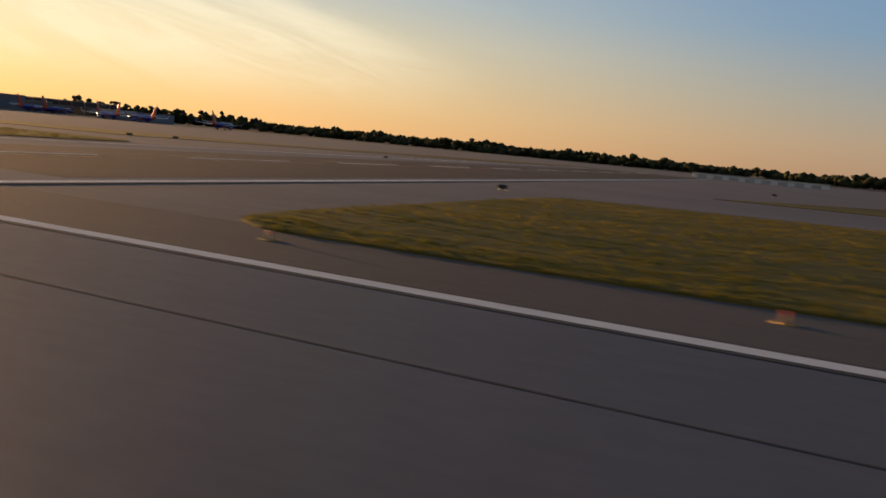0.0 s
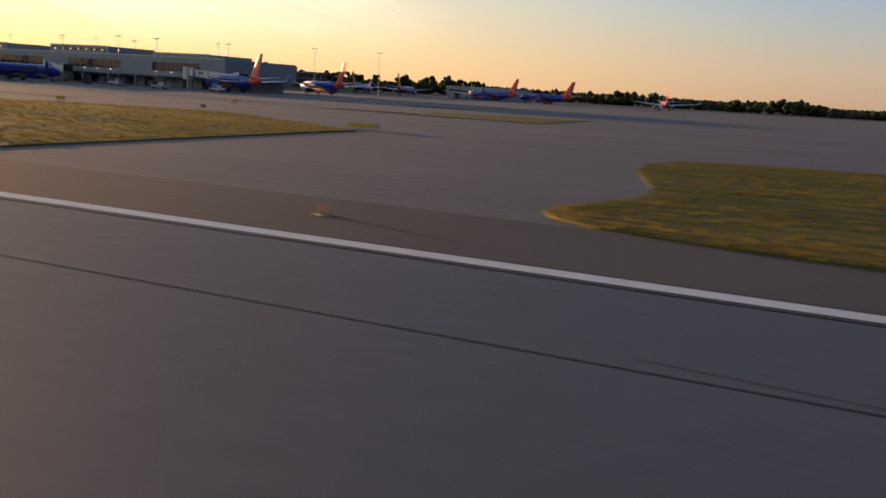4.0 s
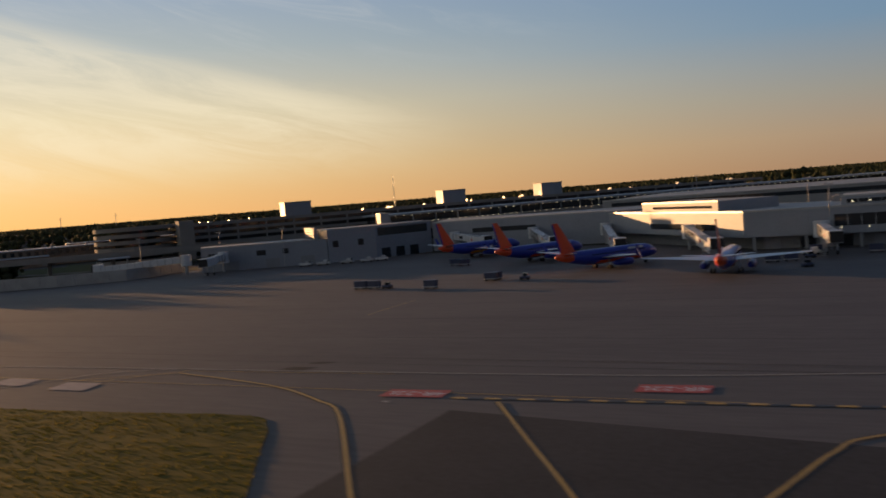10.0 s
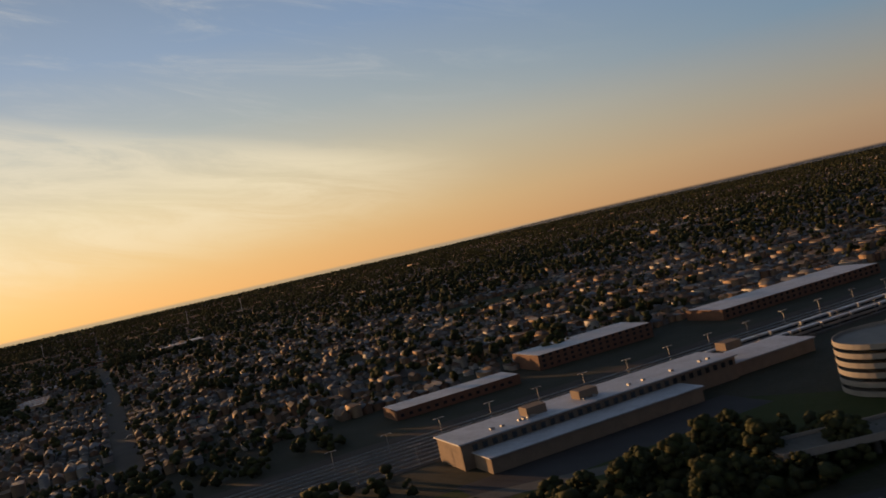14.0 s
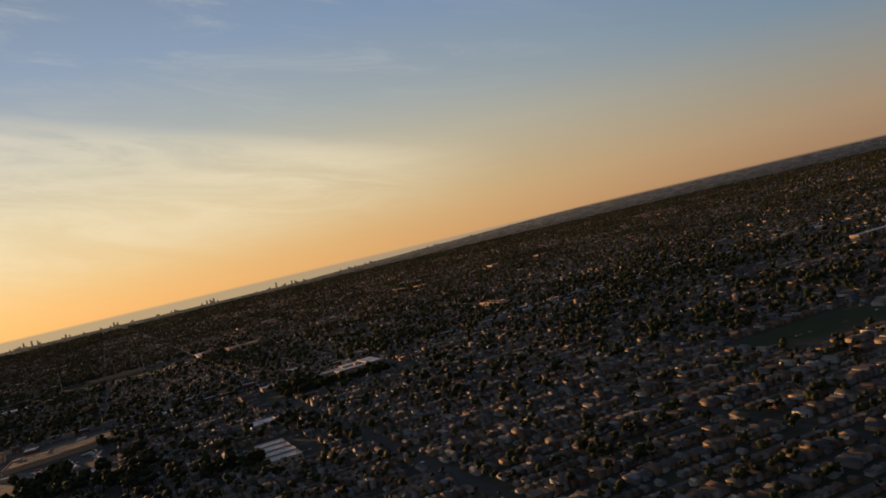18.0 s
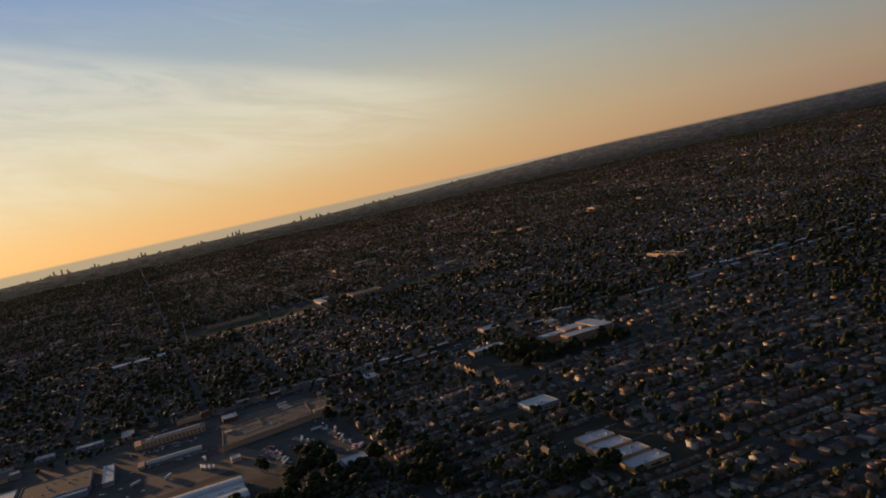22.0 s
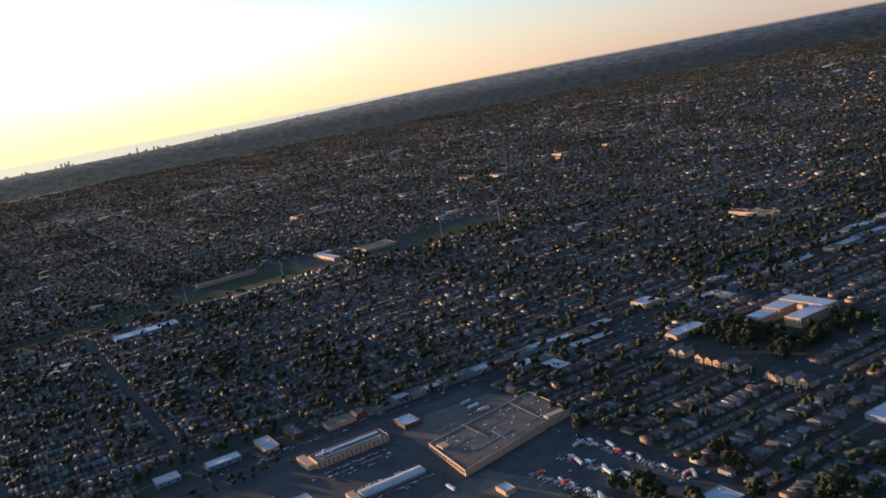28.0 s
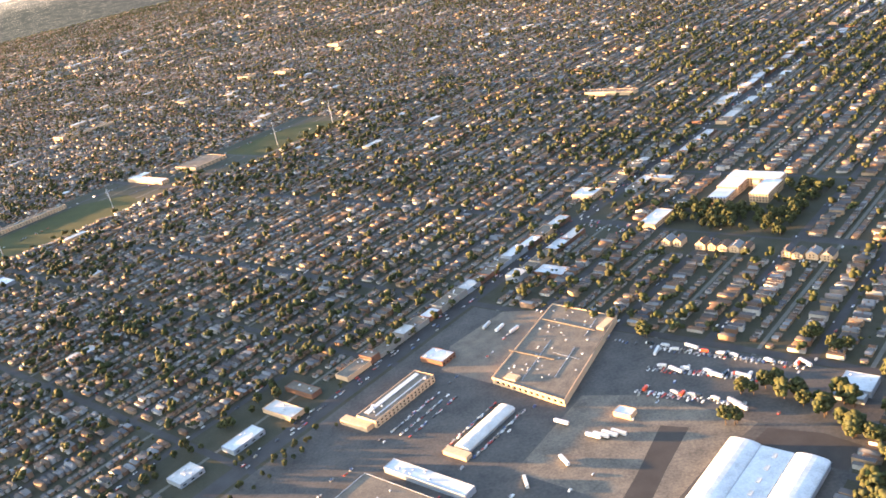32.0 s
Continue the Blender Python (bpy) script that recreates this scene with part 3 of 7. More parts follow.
for poly in ISLANDS:
    xs, ys = [p[0] for p in poly], [p[1] for p in poly]
    for _ in range(int((min(max(xs), 10) - min(xs)) * 380)):
        x, y = rng.uniform(min(xs), min(max(xs), 10)), min(ys) + (max(ys) - min(ys)) * rng.random() ** 1.4
        if not inside(poly, x, y) or noise.noise((x * 0.15, y * 0.35, 1.0)) < -0.45 + rng.uniform(-0.4, 0.4):
            continue
        h = rng.uniform(0.025, 0.08)
        for _ in range(3):
            a, w = rng.uniform(0, 6.28), rng.uniform(0.015, 0.045)
            dx, dy = math.cos(a) * w, math.sin(a) * w
            ox, oy = x + rng.uniform(-0.08, 0.08), y + rng.uniform(-0.08, 0.08)
            k = len(tv)
            tv += [(ox - dx, oy - dy, 0.045), (ox + dx, oy + dy, 0.045), (ox + rng.uniform(-0.08, 0.08), oy + rng.uniform(-0.08, 0.08), 0.05 + h)]
            tf.append((k, k + 1, k + 2))
tagged(obj("grass_tufts", tv, tf, M_BLADE), "uneven tufts of dry yellow-green grass", "grass", kind="stuff")

sheet("taxiway", [(-84, 11.2), (-88, 11.2), (-90.3, 12.4), (-92.8, 15.5), (-94.2, 19), (-95, 26), (-95, 36), (-91.6, 36), (-92.0, 24), (-91.3, 18.2), (-89, 14.8), (-86.5, 13.4), (-80, 13.2)][::-1], 0.022, M_DARK, "dark asphalt curve round the grass island", "taxiway")
lead = thing("taxi_line", pose(0, 0, 0), "curved yellow taxi lines with dark borders", "marking", kind="structure")
LINES = (
    curve((-112, 5.0), (-107.3, 6.3), (-105.3, 7.4), (-103.9, 9.2), (-103.0, 12.8), (-102.6, 22), (-102.2, 36.0), (-100.5, 104.7)),
    curve((-84, 10.9), (-88.1, 11.0), (-90.5, 12.2), (-93.1, 15.4), (-94.6, 19), (-95.3, 26), (-95.3, 36)),
    curve((-102.8, 13.5), (-102.6, 11.0), (-102.0, 9.0), (-100.5, 7.0), (-96, 5.0)),
    curve((-250, 4.5), (-254.0, 7.0), (-255.8, 9.1), (-257.0, 11.5), (-257.7, 14.4), (-257.9, 18.3), (-256.7, 22.6), (-254.6, 25.0), (-253.9, 28.0), (-254.2, 32.0), (-255.9, 36.9)),
    curve((-391, 20), (-395.1, 26.7), (-398.8, 32.3), (-402.4, 37.8)),
    curve((-391, 22), (-388.9, 29.2), (-387.8, 32.8), (-386.4, 35.1), (-380, 38.5)),
    curve((-398, 19), (-402.3, 25), (-409, 34.4), (-411.9, 36.8), (-417, 39.5), (-426, 41.9)),
)
for k, l in enumerate(LINES):
    if k != 1:
        band("border", l, 0.36, 0.028, M_JOINT, "", parent=lead)
    band("line", l, 0.17 if k != 1 else 0.1, 0.032, M_YEL, "", parent=lead)
for l in ([(-271, 14.1), (-277.5, 11.0)], [(-271.5, 13.7), (-277.6, 10.6)], [(-240, 39), (-470, 39.2)], [(-300, 46), (-470, 48)], [(-455.5, 41.4), (-445.7, 38.0)], [(-432.6, 38.8), (-426, 41.9)], [(-427, 75), (-426.6, 65.5)], [(-432, 37), (-426, 42.5)], [(-426, 42.5), (-411, 43)]):
    band("line", l, 0.08, 0.028, M_JOINT if l[0][0] == -300 else M_YEL, "", parent=lead)
hold = thing("hold_line", pose(0, 0, 0), "yellow and black dashed holding line across the taxiway", "marking", kind="structure")
for k in range(22):
    band("dash", [(-405 + k * 1.7, 38.2 + k * 0.09), (-404.2 + k * 1.7, 38.24 + k * 0.09)], 0.3, 0.034, M_YEL, "", parent=hold)
    band("dash", [(-404.2 + k * 1.7, 38.24 + k * 0.09), (-403.3 + k * 1.7, 38.3 + k * 0.09)], 0.3, 0.034, M_BLACK, "", parent=hold)
for x, y in ((-243.0, 38.6), (-235.7, 38.4), (-407.3, 38.8), (-395.0, 41.3), (-105.0, 36.0), (-100.6, 37.2)):
    board = thing("painted_sign", pose(x, y, 0.036, 0, 0, 183), "red painted surface sign with white characters", "marking", kind="structure")
    part("field", bx(-1.7, 1.7, -0.75, 0.75, -0.004, 0), M_RED, board)
    fc = bpy.data.curves.new("characters", "FONT")
    fc.body, fc.size, fc.align_x, fc.align_y = "4R-22L", 1.1, "CENTER", "CENTER"
    fo = new("characters", fc)
    fc.materials.append(M_WHITE)
    fo.location, fo.parent = (0, 0, 0.005), board
PALE = mat("faded_pink_paint", (0.40, 0.33, 0.31), 0.7, vary=0.15, scale=1.2, fine=8, other=(0.26, 0.21, 0.20), bump=0.03)
for x, y, w, d in ((-443.2, 37.6, 3.0, 1.6), (-436.2, 38.1, 3.0, 1.9), (-430.1, 37.6, 3.0, 1.9), (-260.0, 38.0, 4.2, 1.5), (-254.2, 38.0, 3.8, 1.5), (-381.7, 39.0, 2.7, 2.6)):
    sheet("faded_pad", [(x - w / 2, y - d / 2), (x + w / 2, y - d / 2), (x + w / 2 - 0.4, y + d / 2), (x - w / 2 - 0.4, y + d / 2)], 0.036, PALE, "faded pinkish painted panel on the pavement", "marking")
lanes = thing("service_lane", pose(0, 0, 0), "thin white service lane lines across the apron", "marking", kind="structure")
for l in (curve((-470, 41.0), (-440, 42.6), (-400, 43.8), (-385, 45.6), (-370, 46.3), (-340, 47.2), (-280, 48.0)), curve((-386, 35.6), (-384.4, 39.8), (-380.8, 43.0), (-377.0, 44.8), (-366, 46.0)),
          curve((-436.5, 36.5), (-434.8, 37.4), (-431.8, 41.2), (-427.0, 43.0)), curve((-256.9, 38.9), (-261.8, 43.4), (-267.3, 46.0), (-280, 48.0))):
    band("line", l, 0.16, 0.030, M_BARRIER, "", parent=lanes)
for x0, x1, y in ((-262, -268, 42), (-270, -278, 42.5), (-254, -259, 42), (-300, -304, 44), (-379.5, -384.5, 38.6)):
    sheet("concrete_patch", [(x0, y), (x1, y), (x1, y + 1.6), (x0, y + 1.6)], 0.006, M_ALLEY, "pale repaired concrete patch", "patch")
for x, y, w, d in ((-418.6, 43.4, 1.9, 1.0), (-418.0, 45.4, 1.4, 0.6), (-190, 62, 18, 5), (-216, 47, 10, 2.5), (-202, 90, 8, 7)):
    sheet("dark_patch", [(x - w / 2, y), (x + w / 2, y), (x + w / 2 + 0.6, y + d), (x - w / 2 + 0.6, y + d)], 0.007, M_DARK, "dark asphalt patch in the apron", "patch")


def guidance_sign(x, y, turn, w, face, label):
    s = thing("guidance_sign", pose(x, y, 0.02, 0, 0, turn) @ (Matrix.Diagonal((1, 1, 0.6, 1)) if w > 1 else Matrix.Scale(0.62, 4)), label, "airfield sign", "airfield signs")
    part("panel", bx(-w / 2, w / 2, -0.09, 0.09, 0.14, 0.46, 0.015), M_SIGNW, s)
    part("face", bx(-w / 2 + 0.03, w / 2 - 0.03, -0.1, -0.088, 0.16, 0.44), face, s)
    for k in (-0.4, 0.0, 0.4):
        part("leg", tube((k * w, 0, 0), (k * w, 0, 0.15), 0.025), M_STEEL, s)
    part("base", bx(-w / 2, w / 2, -0.16, 0.16, 0.0, 0.02), M_CONC, s)


for x, y, turn, w, f in ((-200.8, 13.0, 20, 0.9, M_SIGNW), (-226.4, 35.2, 20, 0.9, M_SIGNY), (-205.2, 42.4, 20, 0.9, M_SIGNY), (-263, 30.5, 15, 1.6, M_SIGNY), (-266.3, 30.6, 15, 1.6, M_SIGNW),
                         (-282.5, 35.6, 10, 1.5, M_SIGNW), (-270.8, 34.9, 10, 1.5, M_SIGNW), (-231.5, 17.5, 40, 0.6, M_SIGNW), (-229.5, 14.2, 40, 0.5, M_SIGNY),
                         (-111, 33, 10, 1.4, M_SIGNY), (-116, 41, 10, 1.2, M_SIGNW), (-90.4, 30, 20, 2.2, M_SIGNW), (-82, 45, 20, 1.5, M_SIGNW), (-76, 15.8, 40, 0.6, M_SIGNW),
                         (-80.5, 13.8, 40, 0.9, M_SIGNY), (-26.0, 37.4, 20, 0.7, M_SIGNW), (-72.3, 59.4, 20, 0.9, M_SIGNW), (-71.3, 64.2, 20, 0.9, M_SIGNW), (-52.8, 72.4, 20, 0.6, M_SIGNW), (-18.7, 79.8, 20, 0.6, M_SIGNW), (-195.9, 45.3, 20, 0.5, M_SIGNW), (-338.1, 37.9, 20, 0.6, M_SIGNW), (-57.5, 39, 20, 0.8, M_SIGNY), (-179, 36.5, 20, 1.4, M_SIGNY), (-366.5, 35.3, 20, 0.8, M_SIGNY),
                         (-91, 42, 25, 1.6, M_SIGNW), (-205, 60, 10, 0.8, M_SIGNY)):
    guidance_sign(x, y, turn, w, f, "small black airfield guidance sign on short legs" if f is M_SIGNW else "yellow airfield guidance sign on short legs")
for x in (-11.3, -19.5, -54, -129, -165.5, -202, -237.8, -275.4, -311.4, -348, -421):
    l = thing("edge_light", pose(x, 11.9, 0.012), "small runway edge light on a yellow ringed base", "runway light", "runway edge lights")
    part("base", tube((0, 0, 0), (0, 0, 0.02), 0.15, 0.14, 14), M_YEL, l)
    part("plate", tube((0, 0, 0.021), (0, 0, 0.03), 0.1, 0.09, 12), M_SHOULDER, l)
    part("stem", tube((0, 0, 0.03), (0, 0, 0.11), 0.025, 0.025, 8), M_YEL, l)
    part("lens", tube((0, 0, 0.11), (0, 0, 0.17), 0.04, 0.025, 8), M_ORANGE, l)
for x, y in ((-89, 12.6), (-86, 13.6), (-243, 12.2), (-283, 12.4), (-377, 33.2), (-369, 36.2), (-361, 38.2), (-352, 39.2), (-395, 17), (-402, 24), (-384, 40), (-408, 37), (-374, 12.0), (-320.5, 12.4)):
    sheet("marker_pad", [(x - 0.2, y - 0.13), (x + 0.2, y - 0.13), (x + 0.2, y + 0.13), (x - 0.2, y + 0.13)], 0.03, M_BARRIER, "pale square pad set in the pavement", "pad")

streaks = thing("rubber_streaks", pose(0, 0, 0), "faint dark tyre streaks and cracks on the pavement", "tyre marks", kind="structure")
rng = random.Random(8)
for k in range(12):
    x, L, y = rng.uniform(20, -420), rng.uniform(3, 16), rng.choice((2.6, 3.2, 4.1, 5.0, 5.8, 6.6)) + rng.uniform(-0.4, 0.4)
    if not -56 < x - L < -24 + L:
        band("streak", [(x, y), (x - L / 2, y + rng.uniform(-0.08, 0.08)), (x - L, y + rng.uniform(-0.15, 0.15))], rng.uniform(0.015, 0.03), 0.0185, M_SHOULDER, "", parent=streaks)
for k in range(30):
    x, y, a = rng.uniform(10, -420), rng.uniform(10.2, 12.8), rng.uniform(-0.5, 0.5)
    pts = [(x, y)]
    for _ in range(5):
        pts.append((pts[-1][0] - rng.uniform(0.3, 0.9), min(13.2, max(10.1, pts[-1][1] + a * 0.5 + rng.uniform(-0.15, 0.15)))))
    band("crack", pts, 0.03, 0.0135, M_JOINT, "", parent=streaks)
wl = thing("airfield_shed", pose(-33, 188, 0, 0, 0, 4), "long low pale shed across the airfield", "shed")
part("wall_body", bx(-13, 13, -2, 2, 0, 0.9, 0.03), M_CARW, wl)
part("roof", bx(-13.2, 13.2, -2.2, 2.2, 0.9, 1.05), M_BARRIER, wl)
for k in range(8):
    part("door", bx(-12 + k * 3.1, -10.2 + k * 3.1, -2.04, -1.98, 0, 0.7), M_STEEL, wl)

# ---- terminal ----
def wall_block(name, x0, x1, y0, y1, h, label, band_z=None, material=None, z0=0.0, bays=0.0, roof=True, doors=0.0):
    """A flat-roofed airport building with parapet, window bands, panel ribs and service doors on its front."""
    b = thing(name, pose(0, 0, 0), label, "airport building")
    part("wall_body", bx(x0, x1, y0, y1, z0, h, 0.03), material or M_TERM, b)
    if roof:
        part("roof", bx(x0 + 0.15, x1 - 0.15, y0 + 0.15, y1 - 0.15, h - 0.2, h + 0.02), M_ROOFG, b, "grey flat roof")
        part("coping", bx(x0 - 0.06, x1 + 0.06, y0 - 0.06, y0 + 0.1, h - 0.12, h + 0.1), M_STEEL, b)
    if band_z:
        za, zb = band_z
        part("window_band", bx(x0 + 0.6, x1 - 0.6, y0 - 0.04, y0 + 0.05, za, zb), M_GLASS, b, "dark band of glass")
        n = max(2, int((x1 - x0) / 1.3))
        for i in range(n + 1):
            x = x0 + 0.6 + (x1 - x0 - 1.2) * i / n
            part("mullion", bx(x - 0.04, x + 0.04, y0 - 0.07, y0 - 0.03, za, zb), M_STEEL, b)
    if bays:
        n = int((x1 - x0) / bays)
        for i in range(n + 1):
            x = x0 + (x1 - x0) * i / max(1, n)
            part("rib", bx(x - 0.06, x + 0.06, y0 - 0.06, y0 - 0.003, z0, h - 0.15), M_TERM2, b)
    if doors:
        n = int((x1 - x0) / doors)
        for i in range(n):
            x = x0 + (i + 0.5) * (x1 - x0) / n
            part("service_door", bx(x - 0.7, x + 0.7, y0 - 0.035, y0 - 0.002, 0.0, 1.5), M_TERM2 if i % 3 else M_GLASS, b, "dark ground-level opening")
    return b


def poly_body(pts, z0, z1):
    """An upright block on the outline pts, counter-clockwise."""
    bm = bmesh.new()
    lo, hi = [bm.verts.new((x, y, z0)) for x, y in pts], [bm.verts.new((x, y, z1)) for x, y in pts]
    n = len(pts)
    bm.faces.new(lo[::-1])
    bm.faces.new(hi)
    for i in range(n):
        bm.faces.new((lo[i], lo[(i + 1) % n], hi[(i + 1) % n], hi[i]))
    return bm


def on_edge(b, name, a, c, u0, u1, z0, z1, material, label="", proud=0.05, deep=0.05):
    """A slab on the wall from a to c, between the distances u0 and u1 along it; the outside lies to the right."""
    d = Vector(c) - Vector(a)
    o = part(name, bx(u0, u1, -proud, deep, z0, z1), material, b, label)
    o.matrix_basis = pose(a[0], a[1], 0, 0, 0, math.degrees(math.atan2(d.y, d.x)))
    return o


def pier_building(name, pts, fronts, z0, h, label, material=None, under=None):
    """A flat-roofed airport building on an outline; the first edges are fronts with panel ribs and coping."""
    b = thing(name, pose(0, 0, 0), label, "airport building")
    part("wall_body", poly_body(pts, z0, h), material or M_TERM, b)
    part("roof", poly_body([tuple(Vector(q) * 0.996 + sum((Vector(r) for r in pts), Vector((0, 0))) / len(pts) * 0.004) for q in pts], h, h + 0.03), M_ROOFG, b, "grey flat roof")
    for i in range(fronts):
        a, c = pts[i], pts[i + 1]
        L = (Vector(c) - Vector(a)).length
        on_edge(b, "coping", a, c, 0, L, h - 0.1, h + 0.14, M_STEEL, proud=0.07)
        for k in range(1, int(L / 7.5)):
            on_edge(b, "rib", a, c, k * 7.5 - 0.03, k * 7.5 + 0.03, z0, h - 0.1, M_TERM2, proud=0.012)
    if under:
        part("undercroft", poly_body(under, 0.0, z0), M_TERM2, b, "dark recessed ground floor")
    return b


PIER = [(-402, 115.0), (-250, 115.0), (-250, 135), (-396, 135), (-412, 150), (-427, 142.5)]
pier = pier_building("terminal_pier", PIER, 1, 1.7, 4.9, "long pale blue-grey airport pier over a dark ground floor", under=[(-400, 117.2), (-252, 117.2), (-252, 134), (-397, 134), (-412, 148), (-425, 142.4)])
on_edge(pier, "coping", PIER[5], PIER[0], 0, 37.2, 4.8, 5.04, M_STEEL, proud=0.07)
on_edge(pier, "window_band", PIER[5], PIER[0], 14, 31, 2.5, 3.3, M_GLASS, "dark band of glass")
for k in range(26):
    on_edge(pier, "column", PIER[0], PIER[1], 1 + k * 6, 1.35 + k * 6, 0, 1.7, M_TERM2, deep=0.4, proud=-0.05)
for k in range(36):
    on_edge(pier, "service_door", PIER[0], PIER[1], 2.2 + k * 4.1, 4.0 + k * 4.1, 0.02, 1.4, M_GLASS if k % 3 else M_TERM, "ground-level service opening", proud=-2.1, deep=2.25)
for x0, x1 in ((-391.7, -376.7), (-357, -349), (-340, -331), (-322, -311), (-301, -290), (-284, -272), (-265, -255)):
    on_edge(pier, "window_band", PIER[0], PIER[1], x0 + 402, x1 + 402, 2.6, 4.0, M_GLASS, "dark band of glass")
    n = int((x1 - x0) / 1.5)
    for k in range(n + 1):
        u = x0 + 402 + (x1 - x0) * k / n
        on_edge(pier, "mullion", PIER[0], PIER[1], u - 0.03, u + 0.03, 2.6, 4.0, M_STEEL, proud=0.08)
    for k in range(n // 2):
        u = x0 + 402.8 + (x1 - x0) * k / (n // 2)
        on_edge(pier, "wall_lamp", PIER[0], PIER[1], u - 0.07, u + 0.07, 2.35, 2.47, M_LAMP, "small lit wall lamp", proud=0.1)
for x0, x1, h in ((-391, -373, 6.0), (-358.5, -343, 6.2), (-327.3, -303.4, 6.2), (-292.3, -278.2, 6.3), (-268, -256, 5.6)):
    r = wall_block("raised_hall", x0, x1, 118.5, 130, h, "raised pale hall with a dark clerestory over the pier", (h - 0.85, h - 0.4), z0=4.92)
    for k in range(int((x1 - x0) / 1.9)):
        u = x0 + 1.2 + k * 1.9
        part("clerestory_lamp", bx(u, u + 0.24, 118.38, 118.44, h - 0.75, h - 0.62), M_LAMP, r, "lit lamp behind the clerestory")
dg = pier_building("raised_hall", [(-419, 133.2), (-405.8, 120.4), (-399, 127), (-413, 140)], 1, 4.92, 6.3, "raised sunlit hall at the end of the pier")
on_edge(dg, "window_band", (-419, 133.2), (-405.8, 120.4), 3, 17, 5.4, 5.75, M_GLASS, "dark slit of glass")
lk = pier_building("terminal_link", [(-460, 142.8), (-427.2, 142.8), (-412, 150.2), (-412, 162), (-466, 162)], 1, 0.0, 5.2, "pale terminal building behind the aircraft stands")
on_edge(lk, "window_band", (-460, 142.8), (-427.2, 142.8), 8, 20, 3.0, 3.8, M_GLASS, "dark band of glass")
wg = pier_building("terminal_wing", [(-472, 126.6), (-465.5, 131.9), (-460.2, 142.5), (-466.2, 150), (-482, 136)], 2, 0.0, 5.6, "white cladded wing with small dark square openings")
on_edge(wg, "window_band", (-465.5, 131.9), (-460.2, 142.5), 0.4, 11, 3.9, 5.3, M_GLASS, "dark upper band of glass")
for u in (0.8, 5.2):
    on_edge(wg, "window", (-472, 126.6), (-465.5, 131.9), u, u + 1.0, 2.6, 3.7, M_GLASS)
for u in (1.0, 4.0, 7.0):
    on_edge(wg, "service_door", (-465.5, 131.9), (-460.2, 142.5), u, u + 1.8, 0.02, 1.7, M_GLASS, "ground-level service opening")
lw = pier_building("terminal_wing", [(-491.3, 116.4), (-472.2, 126.6), (-482, 136), (-498, 124)], 1, 0.0, 4.1, "low white wing at the end of the terminal")
for u, w in ((1.2, 1.2), (9.5, 1.6), (14, 1.0)):
    on_edge(lw, "window", (-491.3, 116.4), (-472.2, 126.6), u, u + w, 2.2, 3.1, M_GLASS)
for u in (4, 11, 17):
    on_edge(lw, "service_door", (-491.3, 116.4), (-472.2, 126.6), u, u + 2.4, 0.02, 1.6, M_TERM2, "dark ground-level opening")
lv_ = thing("roof_louver", pose(0, 0, 0), "sunlit pale slatted screen on the terminal roof", "louver")
for k in range(4):
    on_edge(lv_, "slat", (-482.4, 134.6), (-474.4, 126.2), 0, 11, 4.5 + k * 0.42, 4.78 + k * 0.42, M_TERM, deep=0.8)
for u in (0.2, 10.6):
    on_edge(lv_, "post", (-482.4, 134.6), (-474.4, 126.2), u, u + 0.25, 4.1, 6.1, M_STEEL, proud=-0.1, deep=0.7)
pb = thing("roof_house", pose(-473, 147.4, 5.2, 0, 0, -45), "small sunlit stair house on the terminal roof", "roof house")
part("shaft", bx(-1.6, 1.6, -0.9, 0.9, 0, 2.2, 0.03), M_TERM, pb)
part("cap", bx(-1.7, 1.7, -1.0, 1.0, 2.2, 2.35), M_STEEL, pb)
mt_ = pier_building("main_terminal", [(-442, 190), (-330, 190), (-330, 250), (-442, 250)], 1, 0.0, 6.0, "large grey terminal hall with a long dark glazed edge", M_TERM2)
on_edge(mt_, "window_band", (-442, 190), (-330, 190), 2, 110, 4.6, 5.4, M_GLASS, "dark band of glass")
wall_block("far_pier", -262, -243, 226, 244, 3.2, "distant grey pier with stands", (1.8, 2.4), doors=6)
# roof plant
rng = random.Random(11)
for k in range(46):
    x = rng.uniform(-392, -255)
    u = thing("roof_unit", pose(x, rng.uniform(131, 133.5), 4.93), "grey rooftop ventilation unit", "roof unit", "roof units")
    w, d, h = rng.uniform(0.5, 1.4), rng.uniform(0.5, 1.0), rng.uniform(0.3, 0.8)
    part("case", bx(-w / 2, w / 2, -d / 2, d / 2, 0, h, 0.03), M_TERM2, u)
    part("cowl", tube((0, 0, h), (0, 0, h + 0.2), 0.16, 0.2, 10), M_STEEL, u)


def light_mast(x, y, h):
    m = thing("light_mast", pose(x, y, 0), "tall steel apron floodlight mast", "light mast", "floodlight masts")
    part("pole", tube((0, 0, 0), (0, 0, h), 0.07, 0.04), M_STEEL, m)
    part("crossarm", bx(-0.42, 0.42, -0.03, 0.03, h - 0.06, h), M_STEEL, m)
    for k in (-0.4, 0.4):
        part("floodlight", bx(k - 0.13, k + 0.13, -0.2, 0.06, h, h + 0.13, 0.02), M_STEEL, m)
    return m


